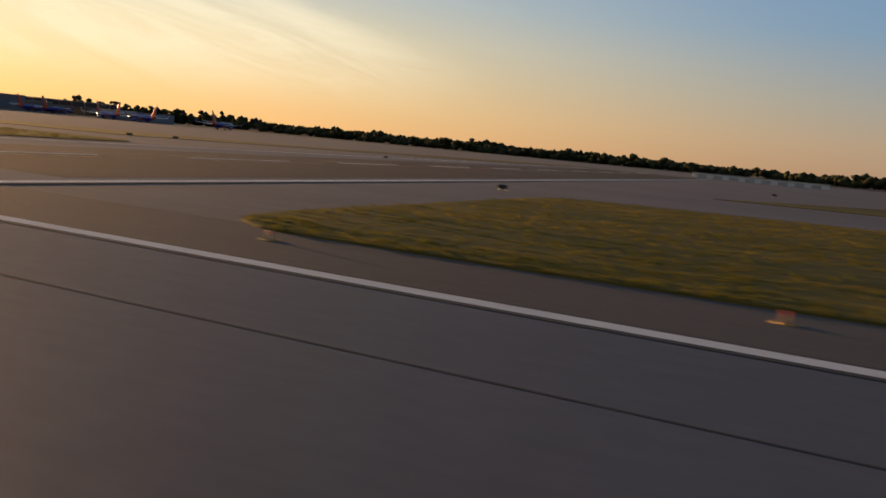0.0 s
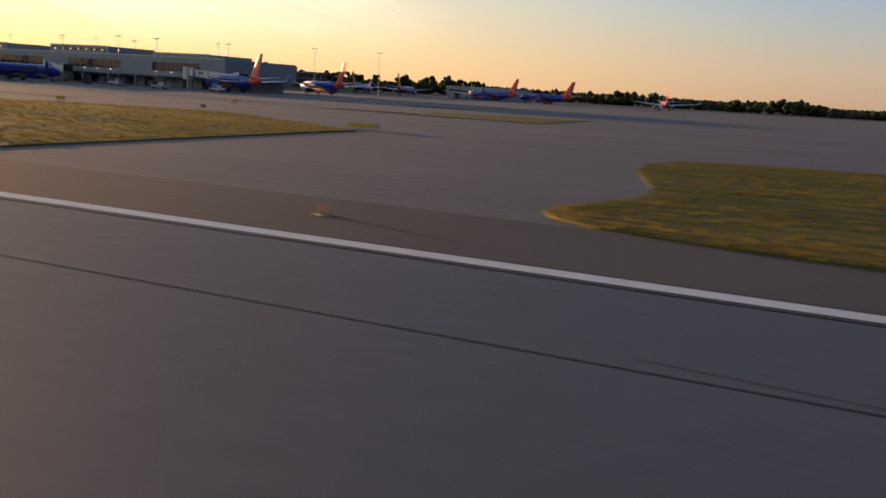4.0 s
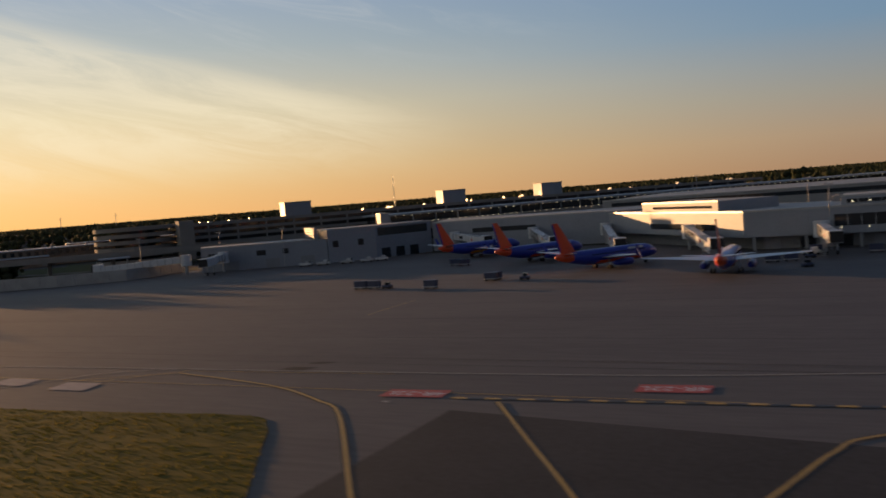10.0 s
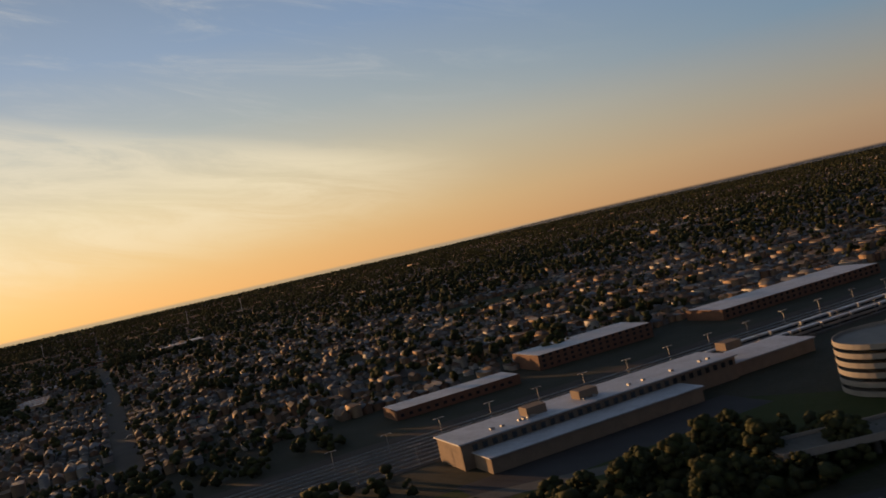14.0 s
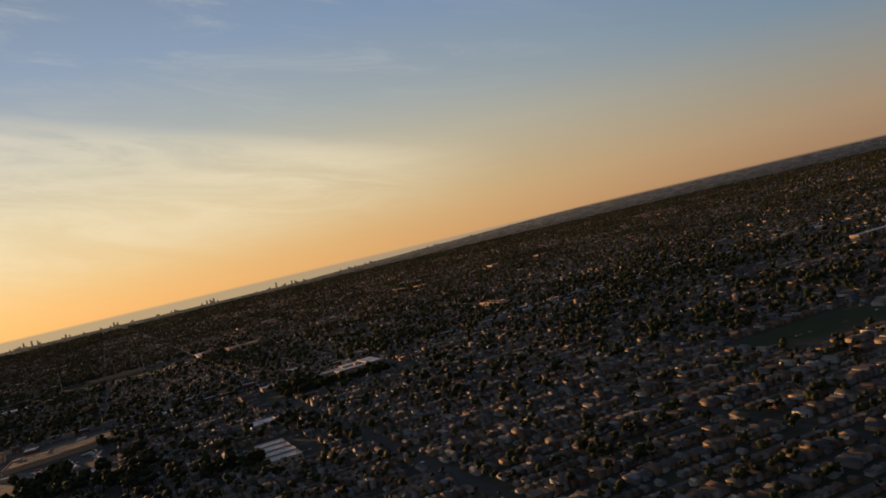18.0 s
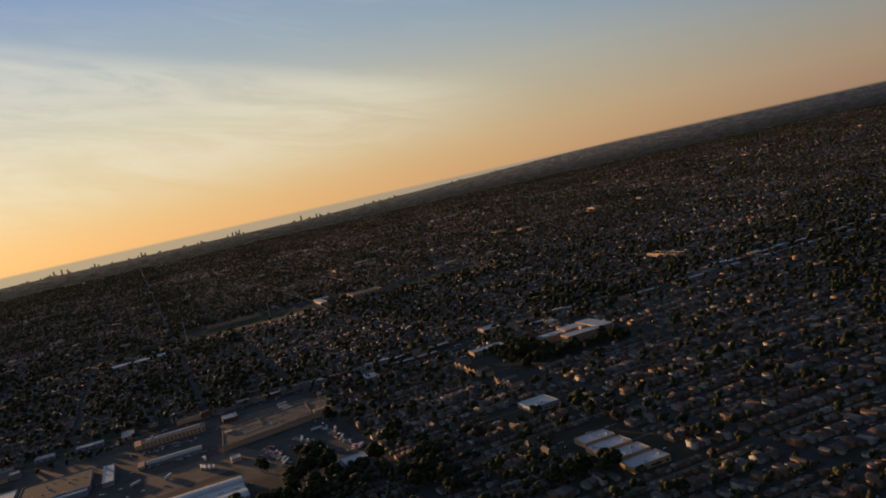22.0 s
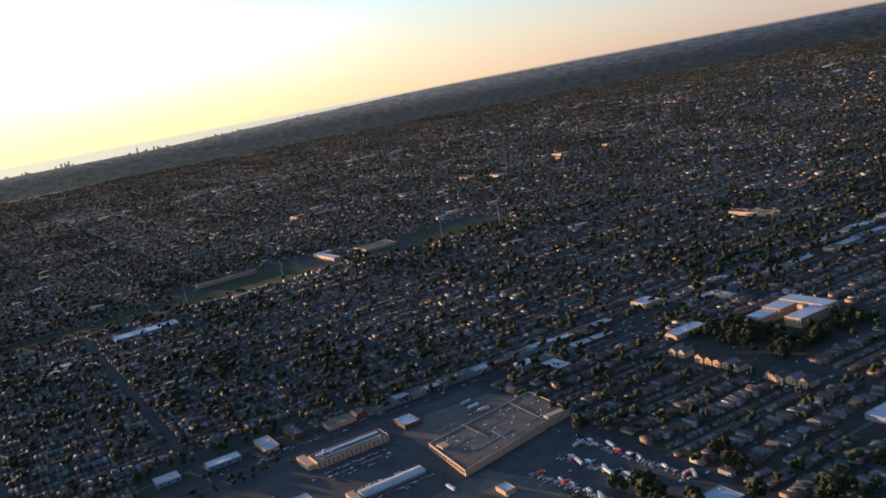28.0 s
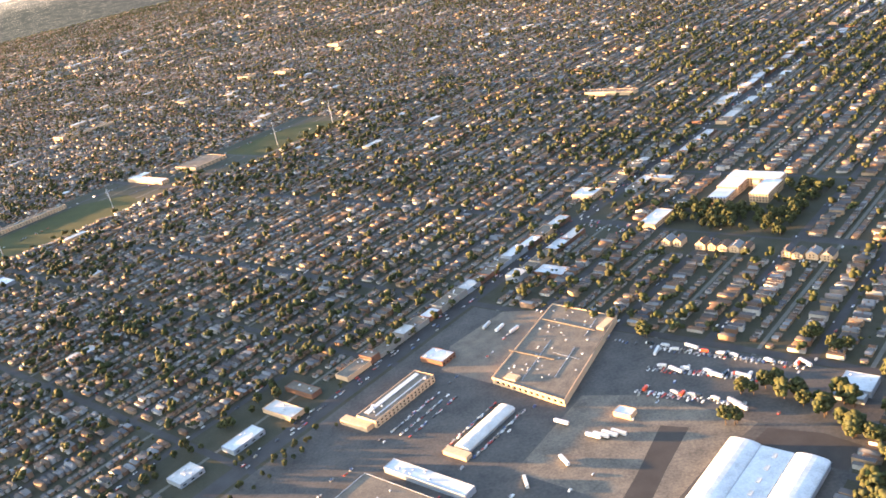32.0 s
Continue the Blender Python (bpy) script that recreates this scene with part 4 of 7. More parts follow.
for x, y, h in ((-270, 112.6, 7.8), (-262, 112.8, 7.6), (-283, 112.9, 7.6), (-299, 113, 7.7), (-314, 113, 7.7), (-330, 113, 7.7), (-345, 113, 7.7), (-361, 113, 7.7), (-377, 113, 7.7), (-392, 113, 7.7),
                (-266, 136, 8.2), (-290, 137, 8.2), (-310, 137, 8.2), (-333, 137, 8.4), (-352, 137, 8.2), (-372, 137, 8.2), (-396, 137, 8.4),
                (-430, 143.5, 7.4), (-455, 143.5, 7.4), (-478, 122, 6.6), (-491, 121, 6.6), (-506, 117, 6.5), (-256, 150, 8.6), (-247, 160, 8.6), (-300, 175, 10), (-345, 180, 10.5), (-380, 182, 10.5), (-420, 182, 10)):
    light_mast(x, y, h)
for x, y, h in ((-540.3, 269.4, 18.8),):
    t = thing("radio_mast", pose(x, y, 0), "thin dark lattice radio mast", "mast")
    for a in (0, 2.1, 4.2):
        part("leg", tube((0.5 * math.cos(a), 0.5 * math.sin(a), 0), (0.1 * math.cos(a), 0.1 * math.sin(a), h), 0.06, 0.04, 5), M_STEEL, t)
    for k in range(6):
        part("brace", bx(-0.4, 0.4, -0.03, 0.03, h * (k + 0.5) / 6, h * (k + 0.5) / 6 + 0.08), M_STEEL, t)


# ---- aircraft, true sizes times K ----
K = 0.46


def loft(sections, seg=20):
    """A skin through rings (y, z centre, half width, half height)."""
    v, f = [], []
    for y, zc, rx, rz in sections:
        v += [(rx * math.cos(a), y, zc + rz * math.sin(a)) for a in np.linspace(0, 2 * math.pi, seg + 1)[:-1]]
    for k in range(len(sections) - 1):
        for i in range(seg):
            j = (i + 1) % seg
            f.append((k * seg + i, k * seg + j, (k + 1) * seg + j, (k + 1) * seg + i))
    f += [tuple(range(seg))[::-1], tuple(range((len(sections) - 1) * seg, len(sections) * seg))]
    return [Vector(p) * K for p in v], f


def foil(root, tip, t0=0.12):
    """A wing between two chords, each (point of leading edge, point of trailing edge)."""
    v = []
    for (le, te), th in ((root, t0), (tip, t0)):
        le, te = Vector(le), Vector(te)
        n = Vector((0, 0, 1)) if abs(root[0][2] - tip[0][2]) < 4 else Vector((1, 0, 0))
        c = (te - le).length * th
        for s, w in ((0.0, 0.0), (0.12, 0.42), (0.35, 0.5), (0.7, 0.3), (1.0, 0.03), (0.7, -0.3), (0.35, -0.5), (0.12, -0.42)):
            v.append((le + (te - le) * s + n * c * w) * K)
    f = [(i, (i + 1) % 8, 8 + (i + 1) % 8, 8 + i) for i in range(8)] + [tuple(range(8))[::-1], tuple(range(8, 16))]
    return v, f


def airliner(m, scheme, label):
    """Nose to +y, the fin's top above the origin."""
    body, tail, belly = {"blue": (M_BLUE, M_ORANGE, M_ORANGE), "gold": (M_BLUE, M_ORANGE, M_GOLD), "white": (M_CARW, M_ORANGE, M_CARW)}[scheme]
    a = thing("airliner", m, label, "aircraft", "parked airliners")
    yo = 1.5
    sec = ((-1.6, 4.2, 0.25, 0.35), (0, 4.0, 0.75, 0.9), (3, 3.7, 1.25, 1.4), (7, 3.35, 1.75, 1.85), (10, 3.25, 1.88, 1.95), (24, 3.25, 1.88, 1.95), (28, 3.2, 1.75, 1.85), (30, 3.0, 1.35, 1.45), (31.4, 2.8, 0.7, 0.8), (31.9, 2.75, 0.25, 0.3))
    v, f = loft([(y + yo, z, rx, rz) for y, z, rx, rz in sec])
    obj("fuselage", v, f, body, a, smooth=True)
    v, f = loft([(y + yo, 2.25, rx, 0.9) for y, rx in ((8, 0.9), (11, 1.62), (24, 1.62), (28.5, 0.8))], 14)
    obj("belly", v, f, belly, a, "orange-red painted belly", smooth=True)
    v, f = loft([(y + yo, z, rx, rz) for y, z, rx, rz in ((-1.7, 4.22, 0.27, 0.37), (0, 4.02, 0.8, 0.95), (3.2, 3.72, 1.3, 1.45), (4.6, 3.6, 0.9, 0.9))])
    obj("tail_cone", v, f, tail, a, "orange-red tail cone", smooth=True)
    v, f = foil(((0, 4.9 + yo, 4.9), (0, -0.1 + yo, 4.9)), ((0, -0.3 + yo, 12.5), (0, -2.0 + yo, 12.5)), 0.07)
    obj("fin", v, f, tail, a, "tall orange-red tail fin")
    v, f = foil(((0, 0.5 + yo, 5.4), (0, -0.35 + yo, 5.4)), ((0, -1.75 + yo, 12.3), (0, -2.25 + yo, 12.3)), 0.09)
    obj("rudder", v, f, body, a, "blue rudder")
    for s in (-1, 1):
        v, f = foil(((s * 1.5, 19.0 + yo, 2.9), (s * 1.5, 11.5 + yo, 2.9)), ((s * 17.2, 10.0 + yo, 4.3), (s * 17.2, 8.4 + yo, 4.3)), 0.11)
        w = obj("wing", v, f, M_WING, a)
        v, f = foil(((s * 17.2, 10.0 + yo, 4.3), (s * 17.2, 8.4 + yo, 4.3)), ((s * 17.9, 8.6 + yo, 6.6), (s * 17.9, 8.0 + yo, 6.6)), 0.09)
        obj("winglet", v, f, body, w, "blue upturned winglet")
        v, f = foil(((s * 0.6, 3.6 + yo, 4.7), (s * 0.6, 0.6 + yo, 4.7)), ((s * 7.1, -0.6 + yo, 5.4), (s * 7.1, -1.8 + yo, 5.4)), 0.1)
        obj("tailplane", v, f, M_WING, a)
        v, f = loft([(y + yo, 1.6, r, r * 0.95) for y, r in ((12.6, 0.45), (14, 0.75), (16.5, 1.02), (18, 1.0), (18.6, 0.88))], 16)
        e = obj("engine", v, f, body, a, smooth=True)
        for p in e.data.vertices:
            p.co.x += s * 4.9 * K
        eb = tube((s * 4.9 * K, (18.6 + yo) * K, 1.6 * K), (s * 4.9 * K, (18.66 + yo) * K, 1.6 * K), 0.7 * K, 0.7 * K, 14)
        part("intake", eb, M_RUBBER, e, "dark engine intake")
        leg = part("main_gear", tube((s * 2.85 * K, (13.2 + yo) * K, 0.5 * K), (s * 2.5 * K, (13.2 + yo) * K, 2.4 * K), 0.14 * K), M_STEEL, a)
        for dx in (-0.35, 0.35):
            part("wheel", tube(((s * 2.85 + dx - 0.16) * K, (13.2 + yo) * K, 0.55 * K), ((s * 2.85 + dx + 0.16) * K, (13.2 + yo) * K, 0.55 * K), 0.55 * K, None, 14), M_RUBBER, leg)
    ng = part("nose_gear", tube((0, (28 + yo) * K, 0.3 * K), (0, (28 + yo) * K, 1.6 * K), 0.1 * K), M_STEEL, a)
    for dx in (-0.22, 0.22):
        part("wheel", tube(((dx - 0.1) * K, (28 + yo) * K, 0.36 * K), ((dx + 0.1) * K, (28 + yo) * K, 0.36 * K), 0.36 * K, None, 12), M_RUBBER, ng)
    for s in (-1, 1):
        wb = bmesh.new()
        for k in range(30):
            add_box(wb, s * 1.84 * K, s * 1.9 * K, (8.5 + yo + k * 0.6) * K, (8.78 + yo + k * 0.6) * K, 3.7 * K, 4.08 * K)
        tagged(part("window_row", wb, M_GLASS, a), "row of small dark cabin windows", kind="stuff")
        part("title_bar", bx(s * 1.80 * K, s * 1.92 * K, (20.5 + yo) * K, (25.5 + yo) * K, 4.3 * K, 4.75 * K), M_CARW, a, "pale lettering shown as a bar")
    return a


PLANES = (("blue", -326.6, 87, 4), ("blue", -306, 88, -3), ("blue", -288.5, 88, 2), ("gold", -271, 87, 3), ("blue", -346, 88, 3), ("blue", -363.5, 88, 8),
          ("blue", -400, 84, 3), ("blue", -419.3, 94.2, -32), ("blue", -432.3, 107.3, -29), ("gold", -447.2, 120.0, -31), ("blue", -237, 107, 70), ("gold", -236.8, 130, 62), ("white", -250, 215, 20), ("blue", -236, 212, 75),
          ("blue", -199, 214, 15), ("blue", -268, 208, 10), ("blue", -283, 210, 10), ("blue", -222, 214, 80))
done = {}
for scheme, x, y, turn in PLANES:
    m = pose(x, y, 0, 0, 0, turn)
    if scheme in done:
        copy_thing(done[scheme], m)
    else:
        done[scheme] = airliner(m, scheme, {"blue": "blue airliner with orange-red tail parked nose-in at the pier", "gold": "blue airliner with yellow and orange tail parked at the pier",
                                            "white": "white airliner with sunlit orange tail parked on the apron"}[scheme])


def jet_bridge(x, y0, x1, y1):
    """A covered bridge from the building to an aircraft door, with its drive legs."""
    d = Vector((x1 - x, y1 - y0))
    L = d.length
    b = thing("jet_bridge", pose(x, y0, 0, 0, 0, math.degrees(math.atan2(d.y, d.x))), "white corrugated passenger bridge on steel legs beside an aircraft", "jet bridge", "passenger bridges")
    part("rotunda", tube((0, 0, 1.5), (0, 0, 3.4), 0.9, None, 14), M_BRIDGE, b)
    part("column", tube((0, 0, 0), (0, 0, 1.5), 0.3), M_STEEL, b)
    for nm, u0, u1, w, z0, z1 in (("tunnel", 0.5, L * 0.55, 0.55, 2.05, 3.15), ("outer_tunnel", L * 0.5, L - 0.8, 0.64, 1.9, 3.1)):
        bm = bx(u0, u1, -w, w, z0, z1, 0.04)
        for v in bm.verts:
            v.co.z -= 0.045 * (v.co.x - 0.5)
        part(nm, bm, M_BRIDGE, b)
    part("cab", bx(L - 0.9, L + 0.5, -0.75, 0.75, 1.55, 2.9, 0.06), M_BRIDGE, b)
    part("canopy", bx(L + 0.4, L + 0.75, -0.7, 0.7, 1.65, 2.8), M_RUBBER, b, "black folding canopy")
    for s in (-0.55, 0.55):
        part("drive_leg", bx(L * 0.72 - 0.12, L * 0.72 + 0.12, s - 0.1, s + 0.1, 0.25, 1.5), M_STEEL, b)
        part("wheel", tube((L * 0.72, s - 0.12, 0.25), (L * 0.72, s + 0.12, 0.25), 0.25, None, 12), M_RUBBER, b)
    for k in range(int(L / 1.4)):
        u = 0.8 + k * 1.3
        part("rib", bx(u, u + 0.06, -0.67, 0.67, 1.86 - 0.045 * u, 3.19 - 0.045 * u), M_STEEL, b)
    part("window", bx(L * 0.25, L * 0.35, -0.60, -0.53, 2.3, 2.7), M_GLASS, b)
    part("marking_panel", bx(L * 0.64, L * 0.68, -0.68, -0.63, 1.95, 2.35), M_RED, b, "small red square panel")
    part("landing", bx(L - 0.5, L + 0.3, -1.15, -0.76, 1.55, 1.62), M_STEEL, b)
    for k in range(6):
        part("stair_step", bx(L - 0.5 - 0.28 * (k + 1), L - 0.5 - 0.28 * k, -1.15, -0.76, 1.3 - 0.25 * k, 1.36 - 0.25 * k), M_STEEL, b)
    for s in (-1.15, -0.78):
        part("stair_rail", tube((L + 0.3, s, 2.0), (L - 2.2, s, 0.45), 0.025, None, 6), M_STEEL, b)
    return b


for x, y0, x1, y1 in [(px - 16, 113.4, px - 2.9, 105.5) for px in (-271, -288.5, -306, -326.6, -346, -363.5)] + [(-393, 113.5, -391, 103), (-410, 121.5, -403, 101), (-427, 140.5, -416, 109),
                      (-440, 141.5, -429, 121), (-455, 141.5, -445, 133), (-487, 117, -484, 109), (-493, 114.5, -507, 108), (-256, 113.5, -243, 110)]:
    jet_bridge(x, y0, x1, y1)


def tug(m):
    t = thing("tow_tractor", m, "dark navy low tow tractor", "tractor", "ground vehicles")
    part("body", bx(-0.55, 0.55, -0.3, 0.3, 0.12, 0.42, 0.05), M_CART, t)
    part("cab", bx(-0.2, 0.25, -0.27, 0.27, 0.42, 0.72, 0.04), M_GLASS, t)
    for x in (-0.35, 0.35):
        for y in (-0.3, 0.3):
            part("wheel", tube((x, y - 0.06, 0.14), (x, y + 0.06, 0.14), 0.14, None, 10), M_RUBBER, t)
    return t


def cart(m):
    t = thing("baggage_cart", m, "dark navy covered baggage cart on the apron", "baggage cart", "ground vehicles")
    part("deck", bx(-0.75, 0.75, -0.36, 0.36, 0.2, 0.3, 0.02), M_STEEL, t)
    part("canopy", bx(-0.75, 0.75, -0.36, 0.36, 0.85, 0.95, 0.03), M_CART, t)
    part("curtain", bx(-0.72, 0.72, -0.3, 0.3, 0.3, 0.85), M_CART, t)
    for x in (-0.5, 0.5):
        for y in (-0.3, 0.3):
            part("wheel", tube((x, y - 0.05, 0.12), (x, y + 0.05, 0.12), 0.12, None, 10), M_RUBBER, t)
    return t


def van(m):
    t = thing("service_truck", m, "white service pickup parked on the apron", "truck", "ground vehicles")
    part("body", bx(-1.1, 1.1, -0.42, 0.42, 0.2, 0.55, 0.06), M_CARW, t)
    part("cab", bx(0.0, 0.75, -0.38, 0.38, 0.55, 0.9, 0.06), M_CARW, t)
    part("windscreen", bx(0.74, 0.78, -0.34, 0.34, 0.6, 0.85), M_GLASS, t)
    for x in (-0.7, 0.7):
        for y in (-0.4, 0.4):
            part("wheel", tube((x, y - 0.07, 0.17), (x, y + 0.07, 0.17), 0.17, None, 10), M_RUBBER, t)
    return t


rng = random.Random(3)
protos = [tug(pose(-421.6, 90.2, 0, 0, 0, 10)), cart(pose(-425.6, 90.1, 0, 0, 0, 4)), van(pose(-330, 96, 0, 0, 0, 5))]
spots = [(1, -438.5, 110.5, 20), (1, -440.3, 111.2, 20), (2, -463.2, 124.7, 30), (2, -461.2, 126.1, 30), (1, -425.5, 91.1, 0), (1, -439.7, 85.3, 2), (1, -437.9, 85.3, 2), (0, -436.2, 85.3, 2), (0, -393.2, 94.2, 40), (2, -352, 84, 0), (2, -246, 96, 20), (2, -240, 101, 10), (1, -430, 84, 0), (2, -470, 122, 15), (2, -473, 121, 15), (2, -466, 123, 15)]
for k in range(70):
    spots.append((rng.choice((0, 1, 1, 1, 2)), rng.uniform(-400, -255), rng.uniform(92, 111), rng.uniform(-20, 20)))
for kind, x, y, a in spots:
    if all(abs(x - px) > 2.6 or not (py - 2 < y < py + 17) for _, px, py, _ in PLANES[:9]):
        copy_thing(protos[kind], pose(x, y, 0, 0, 0, a))

# ---- boundary wall, elevated road, garage, station ----
def fence(pts):
    w = thing("blast_wall", pose(0, 0, 0), "long pale concrete boundary wall round the apron", "wall", kind="structure")
    for a, b in zip(pts, pts[1:]):
        a, b = Vector((*a, 0)), Vector((*b, 0))
        n = max(1, int((b - a).length / 2.4))
        for k in range(n):
            p, q = a.lerp(b, k / n), a.lerp(b, (k + 0.985) / n)
            ang = math.degrees(math.atan2(q.y - p.y, q.x - p.x))
            o = part("panel", bx(0, (q - p).length, -0.08, 0.08, 0, 1.9, 0.02), M_BARRIER, w)
            o.matrix_basis = pose(p.x, p.y, 0, 0, 0, ang)


fence(((-498.5, 119), (-499.3, 107), (-508, 100.5), (-518, 95), (-527, 84), (-536, 77), (-553, 64.5), (-590, 36), (-640, -20)))


def garage():
    """Open-decked car park along the avenue, with a round ramp at its end."""
    p0, p1, q0, q1, n, fh = -212.0, -30.0, 516.0, 532.0, 5, 1.5
    g = thing("parking_garage", GRID, "long five-storey precast concrete parking garage with open decks", "garage")
    for k in range(n + 1):
        z = k * fh
        part("deck", bx(p0, p1, q0, q1, z, z + 0.25), M_CWALL, g)
        if k:
            for a, b, c, d in ((p0, p1, q0 - 0.1, q0 + 0.06), (p0, p1, q1 - 0.06, q1 + 0.1), (p0 - 0.1, p0 + 0.06, q0, q1), (p1 - 0.06, p1 + 0.1, q0, q1)):
                part("spandrel", bx(a, b, c, d, z - 0.1, z + 0.62), M_CWALL, g)
    # dark solid fills the open decks in place of their inner shade
    part("core", bx(p0 + 4, p1 - 4, q0 + 4, q1 - 4, 0.25, n * fh), M_GLASS, g, "dark block painted as the shade inside the decks")
    for k in range(27):
        p = p0 + 0.4 + (p1 - p0 - 0.8) * k / 26
        for q in (q0 + 0.15, q1 - 0.15):
            part("column", bx(p - 0.2, p + 0.2, q - 0.14, q + 0.14, 0.25, n * fh), M_CWALL, g)
    r = thing("garage_ramp", GRID @ Matrix.Translation((-220.5, 523, 0)), "round concrete spiral ramp with open bands", "ramp")
    R = 9.5
    for k in range(n + 1):
        z = k * fh
        bm = bmesh.new()
        bmesh.ops.create_cone(bm, cap_ends=True, segments=40, radius1=R - 0.2, radius2=R - 0.2, depth=0.22)
        bmesh.ops.translate(bm, vec=(0, 0, z + 0.3), verts=bm.verts)
        part("deck", bm, M_CWALL, r)
        v, f = [], []
        for i in range(40):
            a = 2 * math.pi * i / 40
            for rr, zz in ((R, z + 0.1), (R, z + 0.95), (R - 0.18, z + 0.95), (R - 0.18, z + 0.1)):
                v.append((rr * math.cos(a), rr * math.sin(a), zz))
        for i in range(40):
            j = (i + 1) % 40
            for c in range(4):
                f.append((i * 4 + c, j * 4 + c, j * 4 + (c + 1) % 4, i * 4 + (c + 1) % 4))
        obj("band", v, f, M_CWALL, r)
    # dark drum stands in for the shade within the ramp
    part("core", tube((0, 0, 0.3), (0, 0, 5 * fh + 0.3), 5.5, None, 32), M_GLASS, r, "dark drum painted as the shade inside the ramp")
    part("stair_tower", bx(8.2, 11.5, -13.5, -8, 0, 9.0, 0.05), M_CWALL, r)
    for p, q in ((-182, 520), (-138, 521), (-107, 521)):
        t = thing("stair_tower", GRID @ Matrix.Translation((p, q, 0)), "sunlit square stair tower above the garage roof", "tower", "garage stair towers")
        part("shaft", bx(-3.4, 3.4, -2.4, 2.4, 7.5, 11.4, 0.05), M_TERM, t)
        part("cap", bx(-3.55, 3.55, -2.55, 2.55, 11.4, 11.55), M_TERM2, t)
        part("door", bx(-3.43, -3.39, -1.6, -0.8, 7.8, 9.2), M_STEEL, t)
    rng = random.Random(2)
    cars(g, [(rng.uniform(p0 + 3, p1 - 3), q, n * fh + 0.25) for q in (518.5, 523, 526, 530) for _ in range(7)], 0)


def cars(parent, spots, along, name="parked_cars"):
    """Low cars with cabins, joined, in grid coordinates."""
    v, f = [], []
    rng = random.Random(len(spots))
    for p, q, z in spots:
        L, W, H = 1.9, 0.8, 0.62
        if not along:
            L, W = W, L
        if rng.random() < 0.15:
            H = 0.85
        for k, (a0, a1, z0, z1) in enumerate(((1, 1, 0.08, 0.36), (0.62, 0.9, 0.36, H))):
            b = len(v)
            v += [(p + sx * L / 2 * a0, q + sy * W / 2 * a0, z + z0) for sx, sy in ((-1, -1), (1, -1), (1, 1), (-1, 1))]
            a1 = a0 * 0.85 if k else a0
            v += [(p + sx * L / 2 * a1, q + sy * W / 2 * a1, z + z1) for sx, sy in ((-1, -1), (1, -1), (1, 1), (-1, 1))]
            f += [(b + 4, b + 5, b + 6, b + 7)] + [(b + i, b + (i + 1) % 4, b + 4 + (i + 1) % 4, b + 4 + i) for i in range(4)]
    return tagged(obj(name, v, f, M_CARS, m=GRID), "many small parked cars of mixed colours", "cars", kind="stuff")


garage()


def viaduct(name, pts, width, z, label, lamps=False):
    d = thing(name, pose(0, 0, 0), label, "elevated road")
    l, r = ribbon(pts, width)
    n = len(l)
    v = [(x, y, z) for x, y in l + r] + [(x, y, z - 0.5) for x, y in l + r]
    f = []
    for i in range(n - 1):
        f += [(i, n + i, n + i + 1, i + 1), (2 * n + i, 2 * n + i + 1, 3 * n + i + 1, 3 * n + i), (i, i + 1, 2 * n + i + 1, 2 * n + i), (n + i, 3 * n + i, 3 * n + i + 1, n + i + 1)]
    obj("deck", v, f, M_ALLEY, d)
    for side in (l, r):
        a, b = ribbon(side, 0.16)
        vv = [(x, y, zz) for zz in (z - 0.5, z + 0.45) for x, y in a + b]
        ff = []
        for i in range(n - 1):
            ff += [(i, 2 * n + i, 2 * n + i + 1, i + 1), (n + i, n + i + 1, 3 * n + i + 1, 3 * n + i), (2 * n + i, 3 * n + i, 3 * n + i + 1, 2 * n + i + 1)]
        obj("parapet", vv, ff, M_CWALL, d)
    if lamps:
        row = bmesh.new()
        for i in range(n - 1):
            for k in range(8):
                a = Vector(r[i]).lerp(Vector(r[i + 1]), k / 8)
                add_box(row, a.x - 0.07, a.x + 0.07, a.y - 0.07, a.y + 0.07, z + 0.46, z + 0.58)
        tagged(part("lamp_row", row, M_LAMP, d), "row of small lit lamps along the parapet", kind="stuff")
    for i in range(1, n - 1, 2):
        x, y = pts[i]
        part("pier", tube((x, y, 0), (x, y, z - 0.9), 0.45, None, 12), M_CWALL, d)
        t = Vector(pts[i + 1]) - Vector(pts[i - 1])
        o = part("pier_cap", bx(-0.5, 0.5, -width / 2, width / 2, -0.45, 0), M_CWALL, d)
        o.matrix_basis = pose(x, y, z - 0.5, 0, 0, math.degrees(math.atan2(t.y, t.x)))


viaduct("approach_viaduct", curve(tuple(pq(-262, 508).xy), tuple(pq(-240, 500).xy), tuple(pq(-205, 494).xy), tuple(pq(-150, 492).xy), tuple(pq(-60, 492).xy), tuple(pq(10, 492).xy), n=5), 7.0, 3.2,
        "concrete elevated approach road on round piers")
viaduct("upper_deck", curve(tuple(pq(-190, 480).xy), tuple(pq(-120, 480).xy), tuple(pq(0, 480).xy), n=6), 6.0, 4.4, "elevated terminal road deck with parapets", True)
cc = thing("terminal_concourse", GRID, "long dark glazed concourse with a pale flat roof", "airport building")
part("wall_body", bx(-166, 30, 499, 512, 0, 6.2), M_GLASS, cc, "dark glazed front")
part("roof", bx(-167, 31, 497.6, 512.6, 6.2, 6.6, 0.04), M_TERM, cc, "pale flat roof")
part("canopy", bx(-166, 30, 496.4, 499, 3.6, 3.85), M_TERM2, cc)
for k in range(33):
    part("column", bx(-165 + k * 6, -164.7 + k * 6, 498.7, 499.0, 0, 6.2), M_TERM2, cc)
row = bmesh.new()
for k in range(90):
    add_box(row, -164 + k * 2.15, -163.86 + k * 2.15, 497.4, 497.54, 6.0, 6.12)
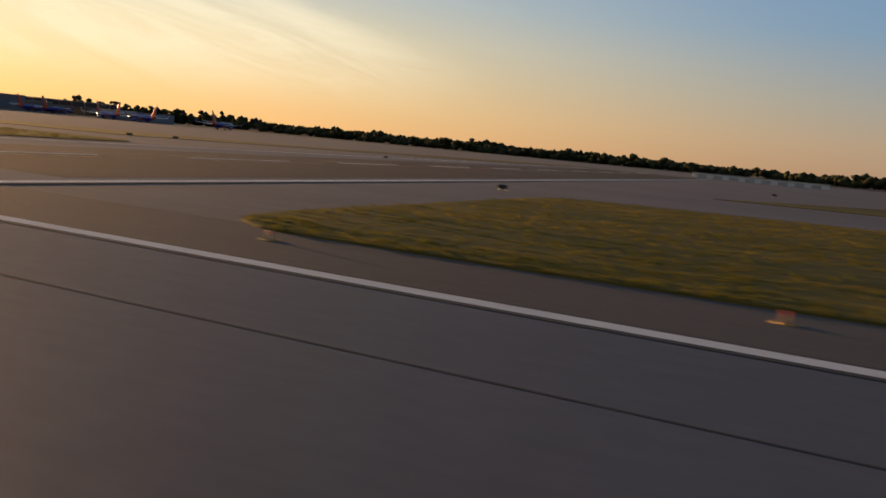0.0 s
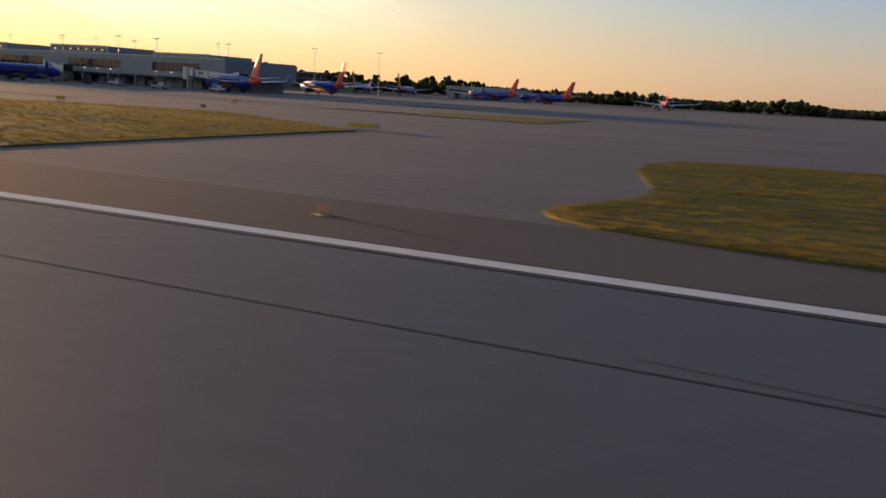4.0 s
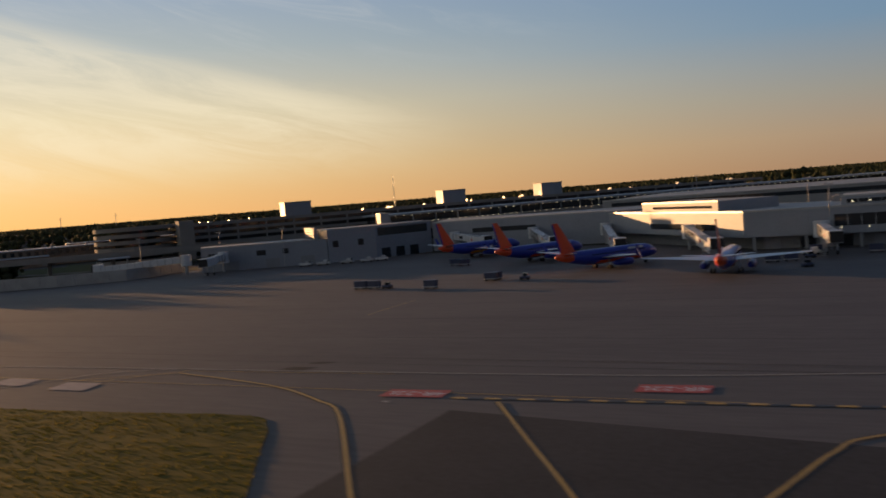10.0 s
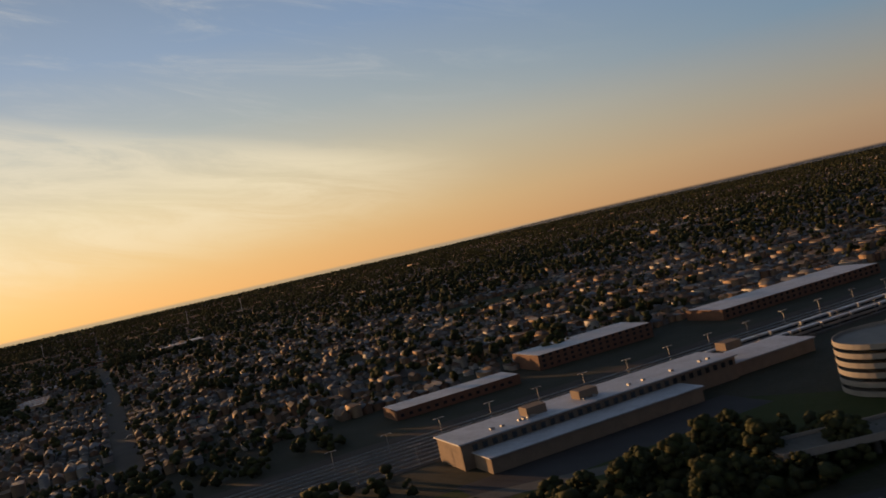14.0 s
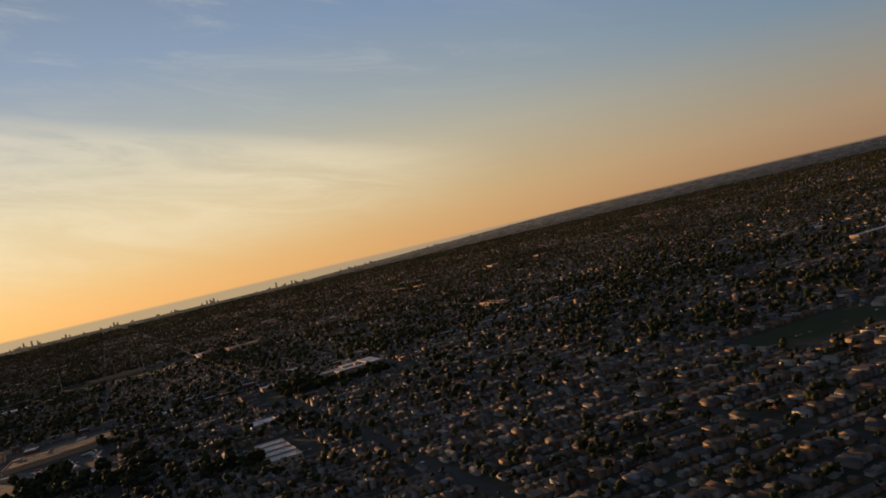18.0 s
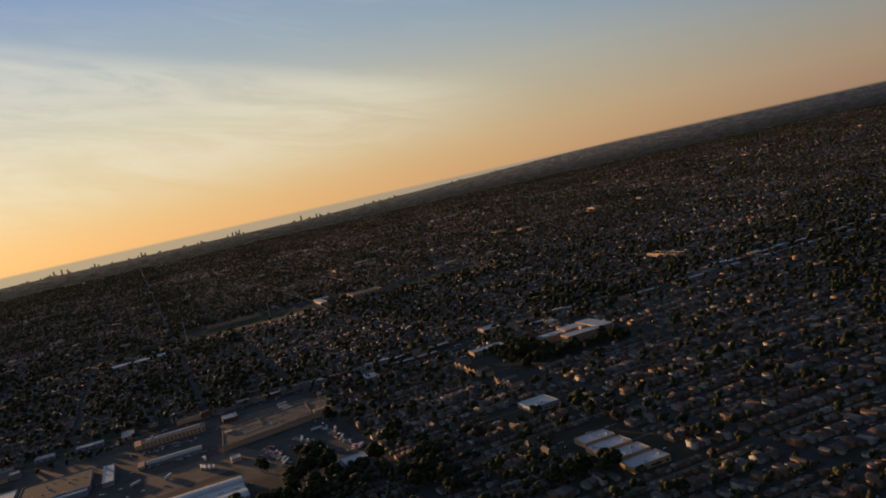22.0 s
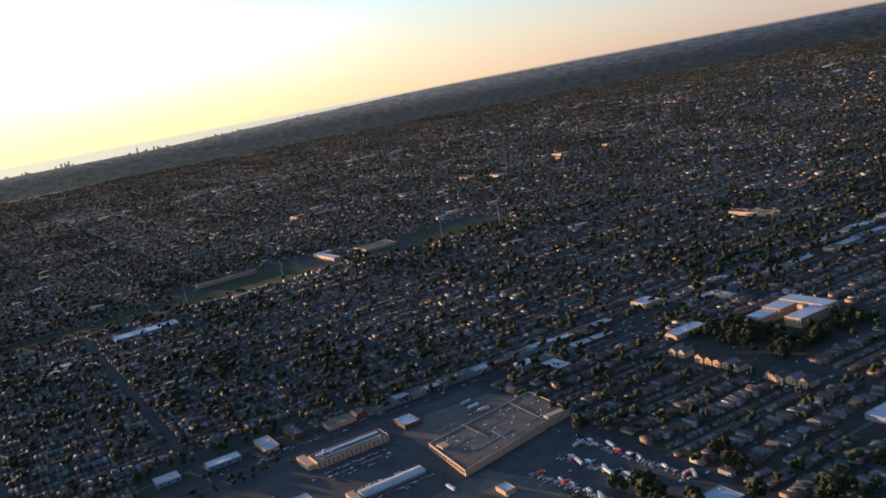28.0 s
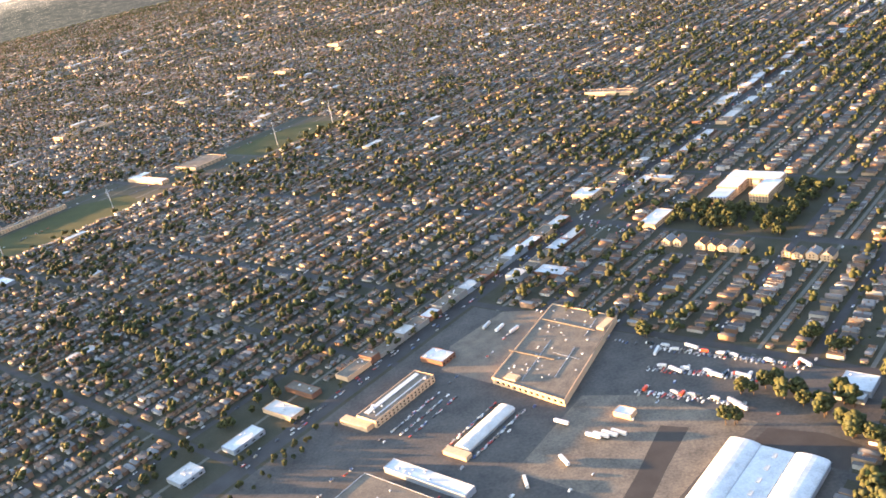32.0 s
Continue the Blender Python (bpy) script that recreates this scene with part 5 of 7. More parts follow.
tagged(part("lamp_row", row, M_LAMP, cc), "row of small lit lamps under the eave", kind="stuff")
av = thing("avenue", pose(0, 0, 0), "wide asphalt avenue with several lanes", "road", kind="structure")
AVE = curve((-700, -60), (-640, 18), (-604, 60), (-571, 84), (-543, 100), (-520, 121), tuple(pq(-195, 486).xy), tuple(pq(-100, 486).xy), tuple(pq(150, 486).xy), n=10)
band("carriageway", AVE, 17, 0.012, M_ROAD, "", parent=av)
for off in (-6, -3, 3, 6):
    l, r = ribbon(AVE, abs(off) * 2)
    side = l if off > 0 else r
    for k in range(0, len(side) - 1, 3):
        band("lane_dash", [side[k], tuple(Vector(side[k]).lerp(Vector(side[k + 1]), 0.4))], 0.12, 0.02, M_BARRIER, "", parent=av)
band("median", AVE, 1.2, 0.05, M_LAWN, "", parent=av)
sheet("verge", [tuple(pq(*c).xy) for c in ((-520, 500), (-240, 500), (-215, 505), (-238, 548), (-520, 548))], 0.006, M_LAWN, "rough dark verge under the trees", "verge")

service = thing("service_road", pose(0, 0, 0), "narrow grey road past the station front", "road", kind="structure")
band("carriageway", [tuple(pq(*c).xy) for c in ((-420, 548), (-330, 544), (-289, 540), (-268, 531), (-250, 517), (-243, 507), (-232, 500))], 4.2, 0.018, M_ALLEY, "", parent=service)
sheet("station_forecourt", [tuple(pq(*c).xy) for c in ((-290, 536), (-236, 536), (-236, 549), (-290, 549))], 0.014, M_ROAD, "dark asphalt forecourt of the station", "forecourt")

gan = thing("sign_gantry", pose(-530, 101.5, 0, 0, 0, -25), "steel sign gantry over the avenue with a glowing magenta panel", "sign gantry")
for x in (0, 12.5):
    for y in (0, 0.8):
        part("post", tube((x, y, 0), (x, y, 3.6), 0.14), M_STEEL, gan)
for z in (2.6, 3.5):
    part("chord", bx(0, 12.5, 0.0, 0.14, z, z + 0.12), M_STEEL, gan)
    part("chord", bx(0, 12.5, 0.7, 0.84, z, z + 0.12), M_STEEL, gan)
for k in range(10):
    part("strut", tube((0.6 + k * 1.2, 0.05, 2.65), (1.2 + k * 1.2, 0.05, 3.5), 0.05, None, 6), M_STEEL, gan)
part("sign_panel", bx(6.8, 9.4, -0.16, -0.06, 2.5, 3.9, 0.02), M_FIELD, gan, "green road sign panel")
part("sign_panel", bx(9.6, 10.9, -0.16, -0.06, 2.6, 3.6, 0.02), M_MAG, gan, "glowing magenta panel")

cn = thing("canopy", pose(-523.5, 127, 0, 0, 0, 48), "small sunlit flat canopy on columns", "canopy")
part("roof", bx(-3, 3, -2, 2, 2.6, 2.85, 0.03), M_TERM, cn)
for x in (-2.4, 2.4):
    part("column", tube((x, 0, 0), (x, 0, 2.6), 0.15), M_STEEL, cn)


def station():
    s = thing("transit_station", GRID, "long transit building with white roof and arched window row", "station")
    part("hall", bx(-285, -226, 556, 567, 0, 4.4, 0.04), M_DBRICK, s)
    part("roof", bx(-285.4, -225.6, 555.6, 567.4, 4.4, 4.65), M_WROOF, s, "white membrane roof")
    part("annex", bx(-283, -240, 549, 555.9, 0, 2.6, 0.04), M_DBRICK, s)
    part("annex_roof", bx(-283.3, -239.7, 548.7, 555.9, 2.6, 2.8), M_WROOF, s)
    part("low_wing", bx(-225.5, -205, 557, 567, 0, 2.6, 0.04), M_DBRICK, s)
    part("low_wing_roof", bx(-225.5, -204.7, 556.7, 567.3, 2.6, 2.8), M_WROOF, s)
    for k in range(30):
        p = -283 + k * 1.9
        part("window", bx(p, p + 0.9, 555.5, 555.58, 3.0, 4.0), M_GLASS, s)
    for p, q in ((-268, 561), (-257, 561), (-222, 562)):
        part("roof_house", bx(p - 2, p + 2, q - 1.6, q + 1.6, 4.6, 6.2, 0.03), M_DBRICK, s)
    rng = random.Random(8)
    for _ in range(16):
        p = rng.uniform(-282, -230)
        part("vent", bx(p - 0.3, p + 0.3, 558.5, 559.2, 4.65, 5.0), M_STEEL, s)


station()
rail = thing("rail_yard", GRID, "railway tracks on brown ballast beside the station", "railway", kind="structure")
part("ballast", bx(-620, 60, 568, 598, -0.01, 0.06), M_BALLAST, rail)
for k in range(8):
    q = 570 + k * 3.1
    for d in (-0.32, 0.32):
        part("rail", bx(-620, 60, q + d - 0.04, q + d + 0.04, 0.06, 0.14), M_STEEL, rail)
rng = random.Random(9)
for q in (571.5, 577.7):
    for k in range(12):
        c = thing("rail_car", GRID @ Matrix.Translation((-230 + k * 9.2, q, 0.15)), "long silver rail car standing on a track", "rail car", "rail cars")
        part("body", bx(-4.4, 4.4, -0.65, 0.65, 0.3, 1.6, 0.08), M_STEEL, c)
        part("roof", bx(-4.3, 4.3, -0.5, 0.5, 1.6, 1.72, 0.03), M_WING, c)
        part("window_strip", bx(-4.0, 4.0, -0.67, 0.67, 0.9, 1.3), M_GLASS, c)
        for p in (-3, 3):
            part("bogie", bx(p - 0.7, p + 0.7, -0.4, 0.4, 0, 0.3), M_RUBBER, c)
for k in range(26):
    for q in (569.3, 586):
        p = thing("street_lamp", GRID @ Matrix.Translation((-300 + k * 11.5, q, 0)), "tall street lamp with double arms", "street lamp", "street lamps")
        part("pole", tube((0, 0, 0), (0, 0, 3.8), 0.07, 0.05, 6), M_STEEL, p)
        part("arm", bx(-0.9, 0.9, -0.04, 0.04, 3.75, 3.83), M_STEEL, p)
        for s in (-0.95, 0.95):
            part("head", bx(s - 0.22, s + 0.22, -0.1, 0.1, 3.68, 3.78), M_WING, p)
for x0, x1, q0, q1, h in ((-277, -244, 614, 624, 2.4), (-234, -198, 622, 637, 4.0), (-180, -120, 614, 630, 3.0), (-95, -40, 612, 628, 3.2)):
    b = thing("apartment_block", GRID, "red-brown brick apartment block with a flat pale roof", "apartment block")
    part("wall_body", bx(x0, x1, q0, q1, 0, h, 0.03), M_RBRICK, b)
    part("roof", bx(x0 + 0.2, x1 - 0.2, q0 + 0.2, q1 - 0.2, h - 0.1, h + 0.03), M_WROOF if q0 > 612 else M_GROOF, b)
    for z in (0.7, 2.0, 3.2):
        if z + 0.7 < h:
            for k in range(int((x1 - x0) / 2.2)):
                p = x0 + 1 + k * 2.2
                part("window", bx(p, p + 0.9, q0 - 0.03, q0 + 0.02, z, z + 0.7), M_GLASS, b)

# ---- town ----
def mesh_np(name, verts, quads, tris, material, label, category, m=None, kind="stuff", parent=None):
    """One joined mesh from arrays of corners, four-sided and three-sided faces."""
    me = bpy.data.meshes.new(name)
    verts = np.asarray(verts, dtype=np.float32).reshape(-1, 3)
    quads, tris = np.asarray(quads, dtype=np.int32).reshape(-1, 4), np.asarray(tris, dtype=np.int32).reshape(-1, 3)
    me.vertices.add(len(verts))
    me.vertices.foreach_set("co", verts.ravel())
    nl = quads.size + tris.size
    me.loops.add(nl)
    me.loops.foreach_set("vertex_index", np.concatenate([quads.ravel(), tris.ravel()]))
    me.polygons.add(len(quads) + len(tris))
    start = np.concatenate([np.arange(len(quads)) * 4, quads.size + np.arange(len(tris)) * 3])
    me.polygons.foreach_set("loop_start", start.astype(np.int32))
    me.update(calc_edges=True)
    me.validate()
    me.materials.append(material)
    ob = new(name, me)
    if m is not None:
        ob.matrix_basis = m
    if parent:
        ob.parent = parent
    return tagged(ob, label, category, kind=kind)


def houses_np(P, Q, W, D, H, RH, axis, hip=None):
    """Walls and gable or hipped roofs at grid places; W along p, D along q; axis 1: the ridge runs along q."""
    hip = np.zeros(len(P), bool) if hip is None else hip
    n = len(P)
    sx, sy = np.array([-1, 1, 1, -1]), np.array([-1, -1, 1, 1])
    wv = np.zeros((n, 10, 3))
    rv = np.zeros((n, 6, 3))
    for i in range(4):
        for z in (0, 1):
            wv[:, i + 4 * z, 0], wv[:, i + 4 * z, 1], wv[:, i + 4 * z, 2] = P + sx[i] * W / 2, Q + sy[i] * D / 2, H * z
    for k, s in ((8, -1), (9, 1)):
        wv[:, k, 0], wv[:, k, 1], wv[:, k, 2] = P + np.where(axis == 1, 0, s * W / 2), Q + np.where(axis == 1, s * D / 2, 0), np.where(hip, H, H + RH)
    o = 0.12
    for i in range(4):
        rv[:, i, 0], rv[:, i, 1], rv[:, i, 2] = P + sx[i] * (W / 2 + o), Q + sy[i] * (D / 2 + o), H - 0.05
    for k, s in ((4, -1), (5, 1)):
        back = np.where(hip, 0.85 * np.minimum(W, D) / 2, 0.0)
        rv[:, k, 0], rv[:, k, 1], rv[:, k, 2] = P + np.where(axis == 1, 0, s * (W / 2 + o - back)), Q + np.where(axis == 1, s * (D / 2 + o - back), 0), H + RH + 0.05
    b = (np.arange(n) * 10)[:, None]
    wq = (b[:, None, :] + np.array([[0, 1, 5, 4], [1, 2, 6, 5], [2, 3, 7, 6], [3, 0, 4, 7]])[None]).reshape(-1, 4)
    t1 = np.array([[4, 5, 8], [6, 7, 9]])
    t0 = np.array([[7, 4, 8], [5, 6, 9]])
    wt = np.where((axis == 1)[:, None, None], t1[None], t0[None]) + b[:, None, :]
    c = (np.arange(n) * 6)[:, None]
    r1 = np.array([[1, 2, 5, 4], [3, 0, 4, 5]])
    r0 = np.array([[0, 1, 5, 4], [2, 3, 4, 5]])
    rq = np.where((axis == 1)[:, None, None], r1[None], r0[None]) + c[:, None, :]
    h1, h0 = np.array([[0, 1, 4], [2, 3, 5]]), np.array([[3, 0, 4], [1, 2, 5]])
    rt = (np.where((axis == 1)[:, None, None], h1[None], h0[None]) + c[:, None, :])[hip]
    return wv.reshape(-1, 3), wq, wt.reshape(-1, 3), rv.reshape(-1, 3), rq.reshape(-1, 4), rt.reshape(-1, 3)


_b = bmesh.new()
bmesh.ops.create_icosphere(_b, subdivisions=1, radius=1)
ICO_V = np.array([v.co[:] for v in _b.verts])
ICO_F = np.array([[v.index for v in f.verts] for f in _b.faces])
_b.free()
OCT_V = np.array([(1, 0, 0), (-0.5, 0.87, 0), (-0.5, -0.87, 0), (0, 0, 1.0), (0, 0, -0.8)])
OCT_F = np.array([(0, 1, 3), (1, 2, 3), (2, 0, 3), (1, 0, 4), (2, 1, 4), (0, 2, 4)])


def clumps_np(C, R, rs, V, F):
    """Ragged leafy lumps at centres C with radii R."""
    n, k = len(C), len(V)
    a = rs.uniform(0, 6.28, n)
    ca, sa = np.cos(a)[:, None], np.sin(a)[:, None]
    jig = rs.uniform(0.62, 1.3, (n, k))
    x, y = V[None, :, 0] * jig, V[None, :, 1] * jig
    v = np.stack([(x * ca - y * sa), (x * sa + y * ca), V[None, :, 2] * jig * 0.85], -1) * R[:, None, None] + C[:, None, :]
    return v.reshape(-1, 3), (F[None] + (np.arange(n) * k)[:, None, None]).reshape(-1, 3)


QB, PB = 43.5, 87.0
Q0, P0 = 1239.0, -335.0
def cross_p(j):
    """The place of the j-th cross street."""
    return -446.0 if j == -1 else P0 + j * PB


ZONES = ((-625, -449, 1034, 1236), (-338, -250, 1112, 1186), (-300, -120, 1650, 1738), (-500, -340, 1672, 1778), (-660, -500, 1682, 1726), (-172, -95, 830, 880), (130, 210, 1070, 1095),
         (-385, -350, 1024, 1052), (-385, -356, 920, 985), (-340, -306, 1690, 1772), (-655, -590, 1030, 1236), (-362, -336, 1080, 1172), (-70, -52, 1340, 1400), (-580, -518, 1604, 1632), (-500, 1000, 3040, 3066), (-352, -330, 1200, 1236), (-340, -314, 1184, 1198), (-622, -536, 1243, 1276))


def in_zone(p, q, pad=0.0):
    z = np.zeros(p.shape, bool)
    for a, b, c, d in ZONES:
        z |= (p > a - pad) & (p < b + pad) & (q > c - pad) & (q < d + pad)
    return z


rs = np.random.RandomState(4)
hp, hq, hw, hd, hh, hr, hax, hhip = [[] for _ in range(8)]
tp, tq, tr, tl = [[] for _ in range(4)]
for i in range(-30, 92):
    for j in range(-52, 52):
        q0, p0 = Q0 + i * QB, cross_p(j)
        span = cross_p(j + 1) - p0
        qc, pc = q0 + QB / 2, p0 + span / 2
        x, y = S_DIR.x * pc + E_DIR.x * qc, S_DIR.y * pc + E_DIR.y * qc
        if y < (60 if x > -760 else -160) or x < -1080 - 1.8 * max(y, 110) or x > max(-330, -1180 + 0.42 * y) or (x + 600) ** 2 + y * y > 4800 ** 2 or qc < 640:
            continue
        dx = max(0, x + 480) if x > -480 else max(0, -1212 - x)
        d = math.hypot(dx, y)
        lod = 0 if d < 1000 else 1 if d < 1900 else 2
        n = int((rs.randint(25, 32), rs.randint(16, 21), 9)[lod] * span / PB)
        for side in (-1, 1):
            if lod == 2 and rs.rand() < 0.25:
                continue
            qf = qc - side * (QB / 2 - 7.2)
            step = (span - 7) / n
            k = np.arange(n)
            pp = p0 + 3.5 + (k + 0.5) * step + rs.uniform(-0.15, 0.15, n)
            big = rs.rand(n) < 0.06
            w = np.where(big, step * 0.98, step * rs.uniform(0.72, 0.88, n))
            dd = rs.uniform(4.8, 7.6, n)
            keep = rs.rand(n) > 0.1
            hp.append(pp[keep]); hq.append((qf + side * (dd / 2 - 3) + rs.uniform(-0.7, 0.7, n))[keep]); hw.append(w[keep]); hd.append(dd[keep])
            style = rs.rand()
            green = 0.4 + 1.3 * max(0.0, 0.5 + 1.1 * noise.noise((pc * 0.006, qc * 0.009, 3.0)))
            hgt = rs.uniform(1.35, 1.9, n) + (rs.rand(n) < (0.45 if style < 0.3 else 0.1)) * 1.1
            hh.append(hgt[keep])
            flat = rs.rand(n) < (0.6 if style < 0.3 else 0.12)
            hr.append(np.where(flat, 0.08, rs.uniform(0.6, 1.1, n))[keep])
            hax.append(np.where(rs.rand(n) < 0.85, 1, 0)[keep])
            hhip.append((~flat & (rs.rand(n) < 0.6))[keep])
            if lod < 2:
                g = rs.rand(n) > 0.2
                m = g.sum()
                hp.append(pp[g] + rs.uniform(-0.3, 0.3, m)); hq.append(np.full(m, qc - side * rs.uniform(3.6, 4.4))); hw.append(np.minimum(2.3, 0.86 * step) * np.ones(m)); hd.append(np.full(m, 2.6))
                hh.append(np.full(m, 1.15)); hr.append(rs.uniform(0.3, 0.6, m)); hax.append(np.ones(m, int)); hhip.append(np.zeros(m, bool))
            nt = int((30, 24, 15)[lod] * green * rs.uniform(0.6, 1.3))
            tp.append(p0 + rs.uniform(2, span - 2, nt)); tq.append(qc - side * (QB / 2 - rs.choice([3.6, 3.9, 14.5, 16.5], nt, p=[0.3, 0.15, 0.3, 0.25])) + rs.uniform(-1.4, 1.4, nt))
            tr.append((0.75 + 2.4 * rs.rand(nt) ** 1.6) * (1, 1.05, 1.7)[lod] * (0.75 if qc < 900 else 1)); tl.append(np.full(nt, lod))
cat_ = np.concatenate
hp, hq, hw, hd, hh, hr, hax, hhip = map(cat_, (hp, hq, hw, hd, hh, hr, hax, hhip))
tp, tq, tr, tl = map(cat_, (tp, tq, tr, tl))
free = ~in_zone(hp, hq, 2.0) & (np.abs(hq - Q0) > 13)
NEAR = free & (hp > -452) & (hp < -340) & (hq > 930) & (hq < 1085) & (hh > 1.2)
near_idx = np.where(NEAR)[0][:126]
far = free.copy()
far[near_idx] = False
wv, wq, wt, rv, rq, rt = houses_np(hp[far], hq[far], hw[far], hd[far], hh[far], hr[far], hax[far], hhip[far])
mesh_np("house_rows", wv, wq, wt, M_HWALL, "endless rows of small brick houses and garages", "houses", GRID)
mesh_np("house_roofs", rv, rq, rt, M_HROOF, "brown and grey shingled roofs of the houses", "roofs", GRID)
ok = ~in_zone(tp, tq, 1.0)
tp, tq, tr, tl = tp[ok], tq[ok], tr[ok], tl[ok]
cv, cf, off = [], [], 0
tl = np.where((tl == 0) & (tr < 1.7), 1, tl)
for lod, (V, F, nb) in enumerate(((ICO_V, ICO_F, 4), (OCT_V, OCT_F, 4), (OCT_V, OCT_F, 2))):
    s = tl == lod
    n = s.sum()
    for b in range(nb):
        R = tr[s] * rs.uniform(0.42, 0.72, n)
        C = np.stack([tp[s] + rs.uniform(-0.65, 0.65, n) * tr[s], tq[s] + rs.uniform(-0.65, 0.65, n) * tr[s], tr[s] * rs.uniform(0.9, 1.9, n) + 1.1], -1)
        v, f = clumps_np(C, R, rs, V, F)
        cv.append(v); cf.append(f + off)
        off += len(v)
mesh_np("street_trees", cat_(cv), np.zeros((0, 4)), cat_(cf), M_LEAF, "crowns of countless dark green street and yard trees", "trees", GRID)

# streets and alleys, one sheet each
for i in range(-14, 75):
    q = Q0 + i * QB
    main = i % 8 == 0
    w = 4.6 if i == 0 else 3.2 if main else 1.9
    if q < 640:
        continue
    o = obj("street", [(-2600 if i > 20 else -1200, q - w, 0.012), (1900, q - w, 0.012), (1900, q + w, 0.012), (-2600 if i > 20 else -1200, q + w, 0.012)], [(0, 1, 2, 3)], M_ROAD, m=GRID)
    tagged(o, "straight asphalt avenue between house rows" if main else "narrow asphalt side street between houses", "street", kind="structure")
    if i < 20:
        o = obj("alley", [(-1000, q + QB / 2 - 0.9, 0.008), (1500, q + QB / 2 - 0.9, 0.008), (1500, q + QB / 2 + 0.9, 0.008), (-1000, q + QB / 2 + 0.9, 0.008)], [(0, 1, 2, 3)], M_ALLEY, m=GRID)
        tagged(o, "pale concrete alley behind the houses", "alley", kind="structure")
for j in range(-22, 24):
    p = cross_p(j)
    w = 3.4 if j % 4 == 0 else 2.2 if j == -1 else 1.8
    o = obj("cross_street", [(p - w, 645, 0.016), (p + w, 645, 0.016), (p + w, 3600, 0.016), (p - w, 3600, 0.016)], [(0, 1, 2, 3)], M_ROAD, m=GRID)
    tagged(o, "asphalt cross street through the town", "street", kind="structure")


def flat_building(p0, p1, q0, q1, h, wall, roof, label, name="shop_building", win=0, units=0, parapet=0.25):
    b = thing(name, GRID, label, "building")
    part("wall_body", bx(p0, p1, q0, q1, 0, h), wall, b)
    part("roof", bx(p0 + 0.2, p1 - 0.2, q0 + 0.2, q1 - 0.2, h - 0.05, h + 0.02), roof, b)
    ring = bmesh.new()
    for a, bb, c, d in ((p0, p1, q0, q0 + 0.2), (p0, p1, q1 - 0.2, q1), (p0, p0 + 0.2, q0 + 0.2, q1 - 0.2), (p1 - 0.2, p1, q0 + 0.2, q1 - 0.2)):
        add_box(ring, a, bb, c, d, h, h + parapet)
    part("parapet", ring, wall, b)
    for k in range(win):
        for z in np.arange(0.6, h - 0.6, 1.4):
            p = p0 + (k + 0.3) * (p1 - p0) / win
            part("window", bx(p, p + 0.4 * (p1 - p0) / win, q0 - 0.03, q0 + 0.02, z, z + 0.7), M_GLASS, b)
    r = random.Random(int(p0 * 7 + q0))
    for _ in range(units):
        p, q = r.uniform(p0 + 1, p1 - 1.6), r.uniform(q0 + 1, q1 - 1.6)
        part("roof_unit", bx(p, p + r.uniform(0.5, 1.0), q, q + r.uniform(0.5, 1.0), h, h + r.uniform(0.35, 0.7)), M_WROOF, b)
    return b


# industrial corner with its yards
sheet("yard", [tuple(pq(*c).xy) for c in ((-624, 1032), (-449, 1032), (-449, 1232), (-624, 1232))], 0.020, M_YARD, "worn gravel and asphalt yards round the factory", "yard")
sheet("yard", [tuple(pq(*c).xy) for c in ((-552, 1076), (-520, 1074), (-492, 1068), (-490, 1112), (-500, 1137), (-552, 1134))], 0.026, M_DIRT, "bare pale gravel yard", "yard")
sheet("yard", [tuple(pq(*c).xy) for c in ((-560, 1080), (-529.7, 1085.5), (-504, 1089), (-506.7, 1099), (-534, 1093.7), (-560, 1090))], 0.032, M_DARK, "dark dirt heap strip in the yard", "yard")
sheet("yard", [tuple(pq(*c).xy) for c in ((-507, 1066), (-494, 1064), (-490, 1046), (-492, 1033), (-507, 1033))], 0.032, M_DARK, "dark asphalt lot beside the warehouse", "yard")
fac = thing("factory", GRID, "sprawling low tan brick factory with a wide gravel roof", "factory")
FAC = [(-509.5, 1138.9), (-441, 1153.5), (-439.4, 1190), (-505.8, 1177.8)]
part("wall_body", poly_body(FAC, 0, 3.0), M_BRICK, fac)
part("roof", poly_body([(-509, 1139.4), (-441.5, 1153.9), (-439.9, 1189.5), (-505.4, 1177.3)], 2.9, 3.03), M_GROOF, fac, "tan gravel roof")
for a, c in zip(FAC, FAC[1:] + FAC[:1]):
    on_edge(fac, "parapet", a, c, 0, (Vector(c) - Vector(a)).length, 2.8, 3.3, M_BRICK, proud=0.12, deep=0.2)
rng = random.Random(41)
for k in range(46):
    a = rng.uniform(-505, -444)
    b = 1140 + (a + 509) * 0.213 + rng.uniform(1, 35)
    part("roof_unit", bx(a, a + rng.uniform(0.3, 0.8), b, b + rng.uniform(0.3, 0.8), 3.0, 3.0 + rng.uniform(0.2, 0.5)), M_WROOF, fac)
for a, c in (((-496, 1152), (-472, 1157)), ((-480, 1150), (-479, 1164)), ((-503, 1164), (-470, 1171)), ((-462, 1158), (-446, 1161.4))):
    on_edge(fac, "roof_pipe", a, c, 0, (Vector(c) - Vector(a)).length, 3.0, 3.16, M_STEEL, proud=0.1, deep=0.1)
for a, c in (((-475, 1146.6), (-455, 1150.9)), ((-484, 1160), (-484, 1184)), ((-456, 1156), (-454, 1186))):
    on_edge(fac, "roof_ridge", a, c, 0, (Vector(c) - Vector(a)).length, 3.0, 3.5, M_GROOF, proud=0.3, deep=0.3)
part("penthouse", bx(-455, -445, 1152.4, 1156, 3.0, 4.3), M_BRICK, fac)
